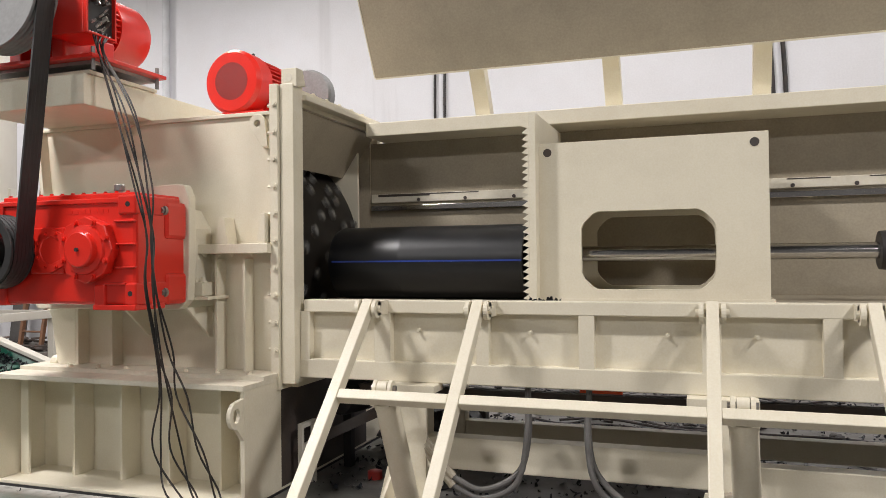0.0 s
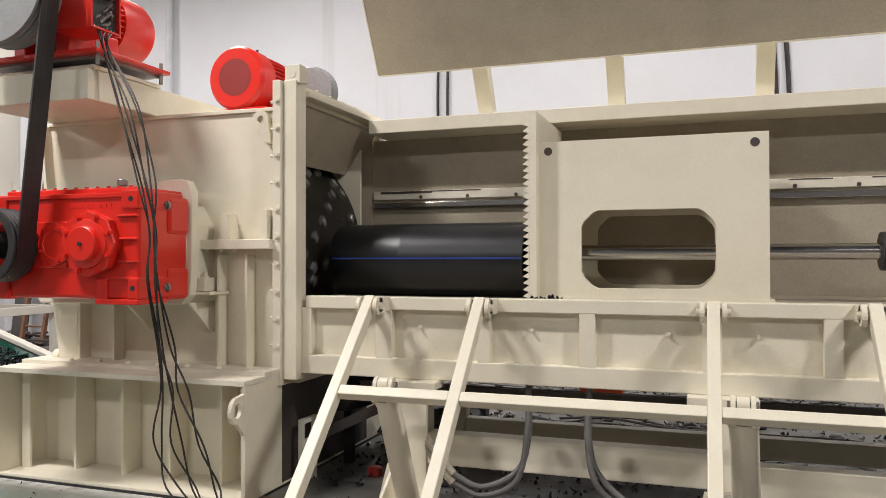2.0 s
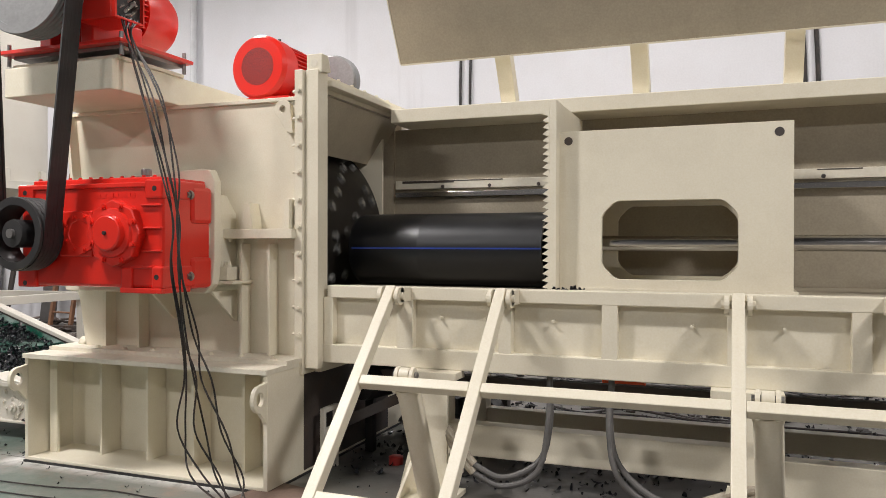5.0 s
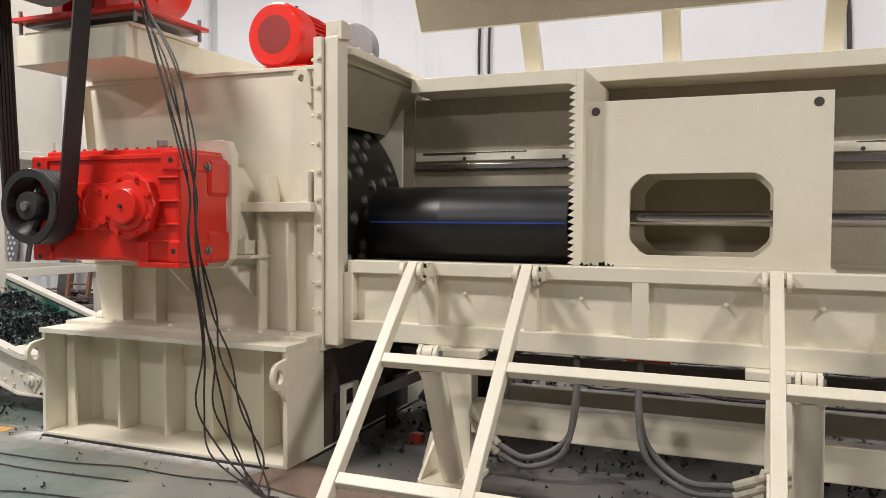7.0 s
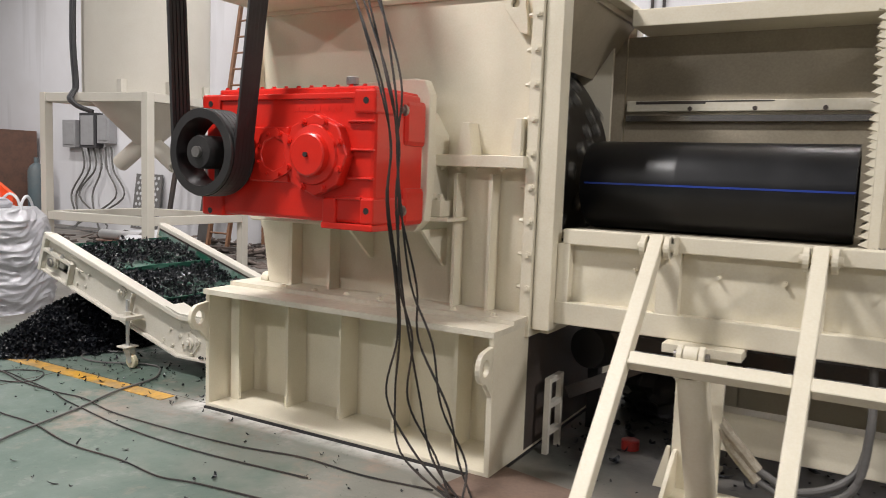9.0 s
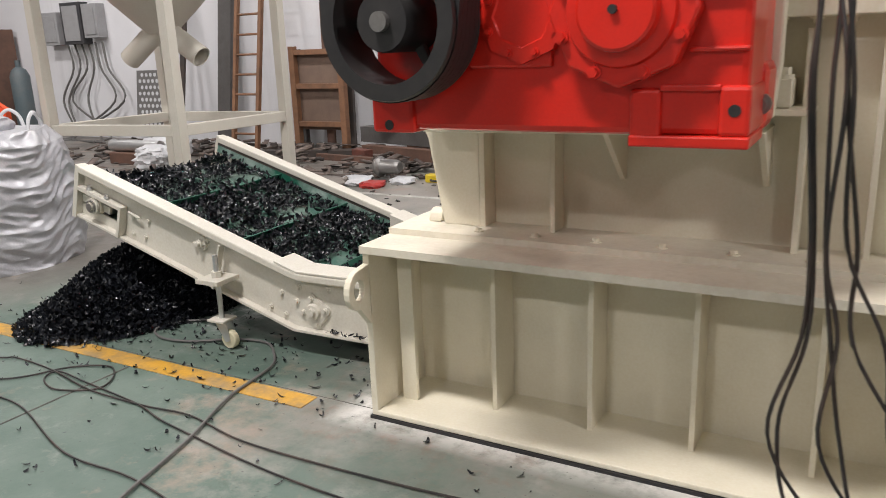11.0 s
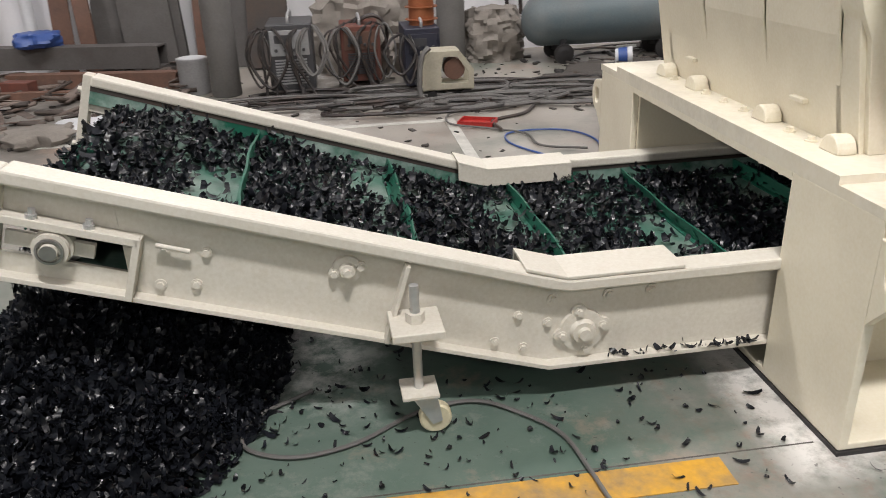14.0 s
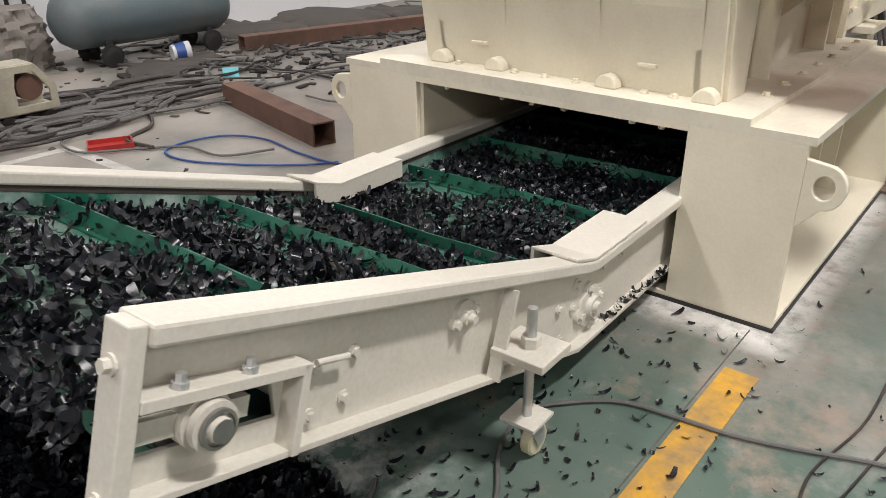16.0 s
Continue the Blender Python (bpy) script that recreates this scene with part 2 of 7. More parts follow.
    # white paint dust blown onto the floor round the base

    def away(axis, mid, half):
        n = t.nodes.new("ShaderNodeMath")
        n.operation = "SUBTRACT"
        link(sep.outputs[axis], n.inputs[0])
        n.inputs[1].default_value = mid
        m = t.nodes.new("ShaderNodeMath")
        m.operation = "ABSOLUTE"
        link(n.outputs["Value"], m.inputs[0])
        k = t.nodes.new("ShaderNodeMath")
        k.operation = "SUBTRACT"
        link(m.outputs["Value"], k.inputs[0])
        k.inputs[1].default_value = half
        return k.outputs["Value"]
    far = t.nodes.new("ShaderNodeMath")
    far.operation = "MAXIMUM"
    link(away("X", -3.75, 0.86), far.inputs[0])
    link(away("Y", 4.85, 0.90), far.inputs[1])
    near = maths("MULTIPLY", span(far.outputs["Value"], 0.0, 0.60, 1.0, 0.0), span(noise_node(5.0, 9, 0.75), 0.36, 0.60, 0.1, 1.0))
    near = maths("MULTIPLY", near, span(sep.outputs["X"], -3.9, -3.4, 1.0, 0.2))
    powder = mixed((0.21, 0.195, 0.175), (0.22, 0.145, 0.115), span(noise_node(7.0, 8, 0.75), 0.50, 0.60))
    powder = mixed(powder, (0.13, 0.14, 0.125), span(noise_node(11.0, 8, 0.75), 0.54, 0.64, 0.0, 0.8))
    colour = mixed(colour, powder, near)
    colour = mixed(colour, (0.66, 0.64, 0.61), maths("MULTIPLY", span(far.outputs["Value"], 0.01, 0.13, 0.85, 0.0), span(noise_node(9.0, 8, 0.7), 0.32, 0.55)))
    streak = maths("MULTIPLY", span(away("X", -6.05, 0.05), 0.0, 0.35, 1.0, 0.0), span(noise_node(6.0, 8, 0.7), 0.45, 0.62))
    streak = maths("MULTIPLY", streak, span(sep.outputs["Y"], 4.3, 4.7))
    colour = mixed(colour, (0.58, 0.57, 0.55), streak)
    fleck = span(noise_node(42.0, 2), 0.68, 0.74, 0.0, 0.7)
    colour = mixed(colour, (0.05, 0.05, 0.05), fleck)
    link(colour, bsdf.inputs["Base Color"])
    link(span(noise_node(2.6), 0.3, 0.7, 0.32, 0.65), bsdf.inputs["Roughness"])
    bump = t.nodes.new("ShaderNodeBump")
    bump.inputs["Strength"].default_value, bump.inputs["Distance"].default_value = 0.4, 0.003
    link(noise_node(30.0), bump.inputs["Height"])
    link(bump.outputs["Normal"], bsdf.inputs["Normal"])
    return mat


FLOOR = floor_material()
WALL = material("white_plaster", (0.76, 0.76, 0.79), 0.8, dark=(0.62, 0.60, 0.59), amount=0.35, scale=0.8, fine=40, bump=0.002)


def streaked(mat, lo, hi, amount, colour):
    """Adds faint run-down streaks to a wall paint."""
    t = mat.node_tree
    bsdf = t.nodes["Principled BSDF"]
    was = bsdf.inputs["Base Color"].links[0].from_socket
    mapping, tex, rng, mix = (t.nodes.new(k) for k in ("ShaderNodeMapping", "ShaderNodeTexNoise", "ShaderNodeMapRange", "ShaderNodeMix"))
    mapping.inputs["Scale"].default_value = (1.6, 1.6, 0.10)
    tex.inputs["Scale"].default_value, tex.inputs["Detail"].default_value = 1.4, 7
    rng.inputs["From Min"].default_value, rng.inputs["From Max"].default_value, rng.inputs["To Max"].default_value = lo, hi, amount
    mix.data_type = "RGBA"
    mix.inputs["B"].default_value = (*colour, 1)
    t.links.new(t.nodes["Texture Coordinate"].outputs["Object"], mapping.inputs["Vector"])
    t.links.new(mapping.outputs["Vector"], tex.inputs["Vector"])
    t.links.new(tex.outputs["Fac"], rng.inputs["Value"])
    t.links.new(rng.outputs["Result"], mix.inputs["Factor"])
    t.links.new(was, mix.inputs["A"])
    t.links.new(mix.outputs["Result"], bsdf.inputs["Base Color"])


streaked(WALL, 0.60, 0.74, 0.55, (0.52, 0.51, 0.52))
# unseen walls and roof are darkened to cut bounced light and deepen contrast
DARKWALL = material("dark_unseen_wall", (0.13, 0.127, 0.125), 0.8, scale=0.8, bump=0.002)
CEILING = material("dark_unseen_roof", (0.08, 0.08, 0.08), 0.7, scale=0.5, bump=0.002)
YELLOW = material("yellow_floor_paint", (0.54, 0.29, 0.032), 0.5, dark=(0.17, 0.14, 0.10), amount=1.0, scale=7, fine=60, bump=0.001)
WHITELINE = material("white_floor_paint", (0.55, 0.54, 0.50), 0.6, dark=(0.3, 0.29, 0.27), amount=0.9, scale=6, bump=0.001)
JOINT = material("joint_dirt", (0.075, 0.068, 0.06), 0.8, dark=(0.15, 0.14, 0.125), amount=1.0, scale=7, bump=0)
X0, X1, Y0, Y1, ZC = -26.0, 16.0, -10.0, 11.4, 7.5


def hall():
    bm = bmesh.new()
    bmesh.ops.create_grid(bm, x_segments=1, y_segments=1, size=1)
    for v in bm.verts:
        v.co = Vector(((X0 if v.co.x < 0 else X1), (Y0 if v.co.y < 0 else Y1), 0))
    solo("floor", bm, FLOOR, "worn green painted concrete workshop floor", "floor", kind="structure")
    for name, a in (("wall_north", (X0, X1, Y1, Y1 + 0.25, 0, ZC)), ("wall_south", (X0, X1, Y0 - 0.25, Y0, 0, ZC)),
                    ("wall_west", (X0 - 0.25, X0, Y0, Y1, 0, ZC)), ("wall_east", (X1, X1 + 0.25, Y0, Y1, 0, ZC))):
        solo(name, B(*a), WALL if name == "wall_north" else DARKWALL, "workshop wall, white with grey streaks where seen, dark where unseen", "wall", kind="structure")
    solo("ceiling", B(X0, X1, Y0, Y1, ZC, ZC + 0.2), CEILING, "unseen dark roof closing the workshop", "ceiling", kind="structure")
    solo("floor_line", B(-9.6, -4.86, 3.885, 4.0, 0.0, 0.003), YELLOW, "worn yellow line painted on the floor", "floor marking", kind="structure")
    solo("floor_joint", B(-9.6, -4.56, 4.013, 4.018, 0.0, 0.001), JOINT, "dark saw-cut joint in the floor", "floor joint", kind="structure")
    solo("floor_joint", B(-5.95, -5.94, 2.0, 4.012, 0.0, 0.002), JOINT, "dark saw-cut joint in the floor", "floor joint", kind="structure")
    for a in ((-5.06, -4.98, 6.4, 8.1), (-8.2, -4.98, 8.1, 8.18)):
        solo("floor_line", B(*a, 0.0, 0.003), WHITELINE, "worn white line painted on the floor", "floor marking", kind="structure")


hall()
GLOW = bpy.data.materials.new("lamp_glow")
GLOW.use_nodes = True
GLOW.node_tree.nodes["Principled BSDF"].inputs["Emission Strength"].default_value = 3.0
GLOW.node_tree.nodes["Principled BSDF"].inputs["Emission Color"].default_value = (1, 0.97, 0.92, 1)
# unseen lamps: middle row placed from shadows, front and back rows added as fill
for ly, power, row in ((-6.5, FILL_FRONT, (-15.2, -5.2, 4.8)), (1.4, LAMP_MID, (-15.2, -5.2, 4.8)), (7.8, FILL_BACK, (-16.2, -11.2, -6.2, -1.2, 3.8))):
    for lx in row:
        lamp = thing("assumed_ceiling_lamp", (lx, ly, 6.9), "white ceiling lamp out of view, assumed to hang from the roof", "lamp", "ceiling lamps")
        part("hanger", B(lx - 0.01, lx + 0.01, ly - 0.01, ly + 0.01, 7.0, ZC), STEEL, lamp)
        part("housing", B(lx - 0.65, lx + 0.65, ly - 0.30, ly + 0.30, 6.93, 7.0), CREAM2, lamp)
        part("diffuser", B(lx - 0.62, lx + 0.62, ly - 0.27, ly + 0.27, 6.91, 6.928), GLOW, lamp)
        data = bpy.data.lights.new("strip", "AREA")
        data.shape, data.size, data.size_y, data.energy, data.color = "RECTANGLE", 1.2, 0.5, power, (1.0, 0.957, 0.940)
        light = new("strip_light", data)
        light.location = (lx, ly, 6.89)


# ---- shredder: base, tower, feed trough ----
YF, YB, XL, XR, ZB = 3.95, 6.08, -4.53, -2.57, 0.745      # base: front, back, ends, top


def shredder():
    s = thing("shredder", (-3.4, 5.0, 0), "cream painted steel pipe shredder with feed trough", "machine")
    # base
    # black strip drawn for the dark gap line below the base
    part("gap_strip", B(XL - 0.006, XR + 0.006, YF - 0.008, YB, 0.0, 0.013), RUBBER, s, "black strip in place of the dark gap under the base")
    part("base_plate", B(XL, XR, YF, YB, 0.0135, 0.036), CREAM, s, bevel=0.004)
    part("top_plate", B(XL, XR + 0.005, YF - 0.02, YB + 0.02, 0.715, ZB), CREAMTOP, s)
    part("upper_plate", B(XL, XR + 0.01, 4.15, 5.874, ZB, ZB + 0.025), CREAMTOP, s)
    for y0, y1 in ((YF, 4.365), (5.655, YB)):
        part("end_plate", B(XL, XL + 0.03, y0, y1, 0.03, 0.715), CREAM, s, bevel=0.003)
        part("end_plate", B(XR - 0.03, XR, y0, y1, 0.03, 0.715), CREAM, s, bevel=0.003)
    for y in (4.335, 5.635):
        part("tunnel_side", B(XL + 0.03, XR - 0.03, y, y + 0.02, 0.03, 0.715), CREAM, s)
    for x in (-4.065, -3.665, -3.285, -2.89):
        part("rib", B(x - 0.01, x + 0.01, 4.16, 4.335, 0.03, 0.715), CREAM, s, bevel=0.002)
        part("rib", B(x - 0.01, x + 0.01, 5.68, 5.88, 0.03, 0.715), CREAM, s)
    part("slot_strip", B(-4.468, -4.40, 4.10, 4.12, 0.03, 0.715), CREAM, s)
    # added dark plate that blocks light, so the tunnel stays black
    part("tunnel_blackout", B(XR - 0.03, XR, 4.365, 5.655, 0.03, 0.715), DARKSTEEL, s)
    part("lintel", B(XL, XL + 0.03, 4.365, 5.655, 0.69, 0.715), CREAM, s)
    # lifting lugs on the base
    for x, y in ((XL, YF), (XR - 0.06, YF), (XL, YB)):
        bm = bmesh.new()
        yy = y - 0.14 if y < 5 else y + 0.14
        a, b = (x, x + 0.028) if x < -4 else (x + 0.03, x + 0.058)
        lug(bm, a, b, yy, y, 0.58, 0.09)
        part("lifting_lug", bm, CREAM, s, bevel=0.004)
    # tower: leaning end wall, side walls, top
    XT = -2.60
    side = [(-4.36, ZB + 0.02), (XT, ZB + 0.02), (XT, 2.44), (-4.57, 2.44), (-4.42, 1.1)]
    part("side_wall", prism(bmesh.new(), side, "y", 4.40, 4.43), CREAM, s, bevel=0.003)
    part("side_wall", prism(bmesh.new(), side, "y", 5.60, 5.63), CREAM, s, bevel=0.003)
    part("end_wall", prism(bmesh.new(), [(-4.36, ZB + 0.02), (-4.42, 1.1), (-4.57, 2.44), (-4.54, 2.44), (-4.39, 1.1), (-4.33, ZB + 0.02)], "y", 4.32, 5.72), CREAM, s, bevel=0.003)
    part("roof_plate", B(-4.57, XT, 4.38, 5.66, 2.44, 2.465), CREAM, s, bevel=0.003)
    for x, w in ((-4.17, 0.024), (-3.87, 0.02), (-3.013, 0.02), (-2.80, 0.02)):
        part("rib", B(x - w / 2, x + w / 2, 4.30, 4.40, ZB + 0.025, 1.50 if x > -3.5 else 1.25), CREAM, s, bevel=0.002)
    part("corner_post", prism(bmesh.new(), [(-4.345, ZB + 0.025), (-4.182, ZB + 0.025), (-4.182, 1.25), (-4.46, 1.25), (-4.44, 1.18), (-4.40, 1.10)], "y", 4.30, 4.398), CREAM, s, bevel=0.003)
    for x in (-3.62, -3.12):
        part("gusset", prism(bmesh.new(), [(4.13, 1.19), (4.40, 1.19), (4.40, 0.98), (4.375, 0.98)], "x", x - 0.01, x + 0.01), CREAM, s, bevel=0.002)
    part("shelf", B(-3.15, XT, 4.26, 4.40, 1.535, 1.598), CREAM, s, bevel=0.004)
    part("gusset", prism(bmesh.new(), [(-3.01, 1.598), (-2.91, 1.598), (-2.94, 1.77), (-2.98, 1.77)], "y", 4.29, 4.40), CREAM, s, bevel=0.003)
    part("eye_plate", prism(bmesh.new(), [(-2.69, 1.598), (-2.63, 1.598), (-2.63, 1.79), (-2.66, 1.79)], "y", 4.28, 4.40), CREAM, s, bevel=0.003)
    # gearbox bracket plate
    part("bracket_plate", prism(bmesh.new(), [(-4.325, 1.172), (-3.15, 1.18), (-3.09, 1.24), (-3.075, 1.40), (-3.075, 1.90), (-3.11, 1.975), (-3.17, 1.985), (-4.36, 1.93), (-4.44, 1.86), (-4.44, 1.34)], "y", 4.11, 4.18), CREAM, s, bevel=0.008)
    part("bearing_housing", prism(bmesh.new(), [(-3.20, 1.27), (-3.12, 1.34), (-3.12, 1.70), (-3.20, 1.83), (-3.80, 1.83), (-3.80, 1.27)], "y", 4.20, 4.41), CREAM, s, bevel=0.006)
    bm = bmesh.new()
    cyl(bm, (-3.44, 4.18, 1.55), (-3.44, 4.20, 1.55), 0.36, n=40)
    part("bearing_seat", bm, CREAM, s)
    part("foot_block", B(-3.15, -3.05, 4.21, 4.40, 1.262, 1.35), CREAM, s, bevel=0.004)
    part("foot_block", B(-3.17, -2.98, 4.17, 4.40, 1.24, 1.26), CREAM, s, bevel=0.003)
    for x in (-3.10, -3.0, -2.9, -2.75):
        part("bolt", bolt(bmesh.new(), (x, 4.31, 1.535), (0, 0, -1), 0.014, 0.02), CREAM, s)
    for x in (-3.125, -3.075):
        part("bolt", bolt(bmesh.new(), (x, 4.25, 1.35), (0, 0, 1), 0.018, 0.035), CREAM, s)
    # lug at the top
    bm = bmesh.new()
    teardrop(bm, (-2.735, 2.385), 0.062, (-2.675, 2.235), 0.024, 0.022, "y", 4.365, 4.398)
    part("lifting_lug", bm, CREAM, s, bevel=0.004)
    # end-wall door panels, feet and latches
    for y0, y1 in ((4.40, 4.80), (4.812, 5.245), (5.257, 5.68)):
        m = [(-4.375, 0.93), (-4.42, 1.1), (-4.55, 2.3), (-4.563, 2.3), (-4.430, 1.1), (-4.388, 0.93)]
        part("door_panel", prism(bmesh.new(), m, "y", y0, y1), CREAM, s, bevel=0.006)
    for y in (5.60, 5.30, 4.76, 4.36):
        arch = [(y - 0.048 * math.cos(radians(a)), ZB + 0.025 + 0.054 * math.sin(radians(a))) for a in range(0, 181, 20)]
        part("foot_lug", prism(bmesh.new(), arch, "x", -4.432, -4.37), CREAM, s, bevel=0.006)
    for y in (5.41, 4.62):
        part("latch", B(-4.40, -4.375, y - 0.05, y + 0.03, 0.865, 0.88), CREAM, s, bevel=0.003)
    for y in (5.5, 5.2, 5.05, 4.9, 4.6, 4.48):
        part("bolt", bolt(bmesh.new(), (-4.41, y, ZB + 0.025), (0, 0, 1), 0.013, 0.016), CREAM, s)
        part("bolt", bolt(bmesh.new(), (-4.49, y, 0.70), (0, 0, -1), 0.014, 0.03), CREAM, s)
    for k in range(7):
        part("bolt", bolt(bmesh.new(), (-4.15 + 0.24 * k, 4.22, ZB + 0.025), (0, 0, 1), 0.014, 0.016), CREAM, s)
    # flanged joint between tower and trough
    for a, b in ((-2.61, -2.55), (-2.545, -2.50)):
        part("flange", B(a, b if a < -2.55 else -2.45, 4.31 if a < -2.55 else 4.335, 4.46, 0.66 if a < -2.55 else 0.70, 2.62), CREAM, s, bevel=0.004)
        part("flange", B(a, b, 4.46, 5.88, 2.50, 2.62), CREAM, s, bevel=0.004)
        part("flange", B(a, b, 5.757, 5.88, 0.66, 2.50), CREAM, s)
        part("flange", B(a, b, 4.46, 5.58, 0.66, 0.80), CREAM, s)
    part("portal_beam", B(-2.50, -2.42, 4.46, 5.85, 2.53, 2.57), CREAM, s, bevel=0.006)
    for k in range(11):
        z = 0.74 + 0.175 * k
        part("bolt", bolt(bmesh.new(), (-2.575, 4.305, z), (0, -1, 0), 0.013, 0.012), CREAM, s)
        part("bolt", bolt(bmesh.new(), (-2.62, 4.36, z), (-1, 0, 0), 0.011, 0.03), CREAM, s)
    for k in range(6):
        part("bolt", bolt(bmesh.new(), (-2.53, 4.55 + 0.2 * k, 2.62), (0, 0, 1), 0.013, 0.02), CREAM, s)
    part("ear_plate", prism(bmesh.new(), [(4.345, 2.60), (4.345, 2.72), (4.43, 2.72), (4.47, 2.62)], "x", -2.54, -2.43), CREAM, s, bevel=0.004)
    part("ear_bore", cyl(bmesh.new(), (-2.485, 4.343, 2.66), (-2.485, 4.36, 2.66), 0.026, n=20), CREAMTOP, s)
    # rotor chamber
    part("deflector", prism(bmesh.new(), [(-2.50, 2.49), (-2.54, 2.49), (-2.77, 2.16), (-2.735, 2.145)], "y", 4.46, 5.705), SHADECREAM, s)
    part("chamber_side", B(-4.3, -2.545, 5.705, 5.722, ZB + 0.03, 2.44), SHADECREAM, s)
    part("chamber_side", B(-4.3, -2.62, 4.435, 4.45, ZB + 0.03, 2.44), SHADECREAM, s)
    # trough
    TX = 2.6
    part("trough_floor", B(-2.50, TX, 4.46, 5.725, 1.18, 1.215), SHADECREAM, s)
    part("trough_back", B(-2.54, TX, 5.725, 5.755, 0.75, 2.425), SHADECREAM, s)
    part("back_rail", B(-2.42, TX, 5.37, 5.85, 2.425, 2.528), CREAM, s, bevel=0.006)
    part("top_rail", B(-2.42, TX, 4.40, 4.50, 1.155, 1.235), CREAM, s, bevel=0.006)
    part("bottom_rail", B(-2.50, TX, 4.40, 4.50, 0.735, 0.855), CREAM, s, bevel=0.006)
    part("front_panel", B(-2.50, TX, 4.462, 4.478, 0.85, 1.16), CREAM, s)
    for x0, x1 in ((-2.448, -2.38), (-1.93, -1.82), (-1.27, -1.19), (-0.663, -0.574), (0.0, 0.10), (0.593, 0.685), (1.35, 1.45), (2.0, 2.1)):
        part("panel_post", B(x0, x1, 4.402, 4.462, 0.85, 1.16), CREAM, s, bevel=0.004)
    for x in (-2.05, -1.65, -1.36, -0.95, -0.18, 0.28, 0.9, 1.2):
        part("stud", bolt(bmesh.new(), (x, 4.462, 1.05), (0, -1, 0), 0.009, 0.03), CREAM, s)
    part("trough_bottom", B(-2.50, TX, 4.50, 5.60, 0.74, 0.76), CREAM, s)
    # slide rail on the back wall
    part("slide_rail", B(-2.52, TX, 5.69, 5.725, 1.942, 2.01), CREAMTOP, s, bevel=0.003)
    part("slide_rail", B(-2.52, TX, 5.68, 5.725, 1.877, 1.918), CHROME, s, "bare steel wear strip", bevel=0.003)
    for k in range(12):
        part("bolt", bolt(bmesh.new(), (-2.114 + 0.386 * k, 5.69, 1.958), (0, -1, 0), 0.0095, 0.008), DARKSTEEL, s)
    for x0, x1 in ((-2.46, -2.02), (-2.02, -1.62), (0.55, 0.82), (1.05, 1.4)):
        part("rubbed_mark", B(x0, x1, 5.6875, 5.689, 1.988 if x0 < -2.1 else 1.999, 2.007), DARKSTEEL, s, "dark rubbed steel")
    # platform for the large motor
    part("motor_platform", B(-4.50, -3.585, 3.77, 5.40, 2.466, 2.66), CREAM, s, bevel=0.006)
    part("platform_plate", B(-4.46, -3.57, 3.80, 4.42, 2.66, 2.685), CREAM, s, bevel=0.004)
    part("bracket", prism(bmesh.new(), [(-4.6, 2.43), (-4.57, 2.43), (-4.5, 2.25)], "y", 4.44, 4.52), CREAM, s)
    # support frame under the trough
    for x in (-1.72, 0.12, 2.0):
        part("leg", B(x - 0.06, x + 0.06, 4.62, 4.74, 0.02, 0.74), CREAM, s, bevel=0.006)
        part("leg", B(x - 0.06, x + 0.06, 5.40, 5.52, 0.02, 0.74), CREAM, s, bevel=0.006)
        part("foot_plate", B(x - 0.1, x + 0.1, 4.5, 4.8, 0.002, 0.02), CREAM, s)
    part("lower_beam", B(-1.66, 0.06, 4.60, 4.72, 0.17, 0.37), CREAM, s, bevel=0.006)
    part("lower_beam", B(0.18, 1.94, 4.60, 4.72, 0.12, 0.32), CREAM, s, bevel=0.006)
    part("lower_beam", B(-1.66, 1.94, 5.42, 5.52, 0.16, 0.30), CREAM, s, bevel=0.006)
    part("rail_under", B(-2.4, 2.6, 4.95, 5.02, 0.53, 0.61), DARKSTEEL, s)
    for x in (-1.68, 0.10):
        part("cylinder_bracket", B(x - 0.18, x + 0.18, 4.30, 4.46, 0.69, 0.735), CREAM, s, bevel=0.004)
    return s


def lug(bm, x0, x1, y0, y1, z, h):
    """A plate with a round eye, joined by its long side to the base."""
    n = 20
    s = 1 if y1 > y0 else -1
    cy, cz, r, ri = y0 + s * 0.07, z, 0.07, 0.035
    outer, inner = [], []
    for i in range(n):
        a = 6.28318 * i / n
        c, d = math.cos(a), math.sin(a)
        oy, oz = cy + r * c, cz + r * 1.15 * d
        if c * s > 0.2:
            oy, oz = y1, cz + (0.09 if d > 0 else -0.16) * min(1, abs(d) * 1.2 + 0.1)
        outer.append((oy, oz))
        inner.append((cy + ri * c, cz + ri * 1.2 * d))
    vs = [[[bm.verts.new((x, *p)) for p in ring] for ring in (outer, inner)] for x in (x0, x1)]
    for i in range(n):
        j = (i + 1) % n
        bm.faces.new((vs[0][0][i], vs[0][0][j], vs[0][1][j], vs[0][1][i]))
        bm.faces.new((vs[1][0][j], vs[1][0][i], vs[1][1][i], vs[1][1][j]))
        bm.faces.new((vs[0][0][j], vs[0][0][i], vs[1][0][i], vs[1][0][j]))
        bm.faces.new((vs[0][1][i], vs[0][1][j], vs[1][1][j], vs[1][1][i]))


shredder()


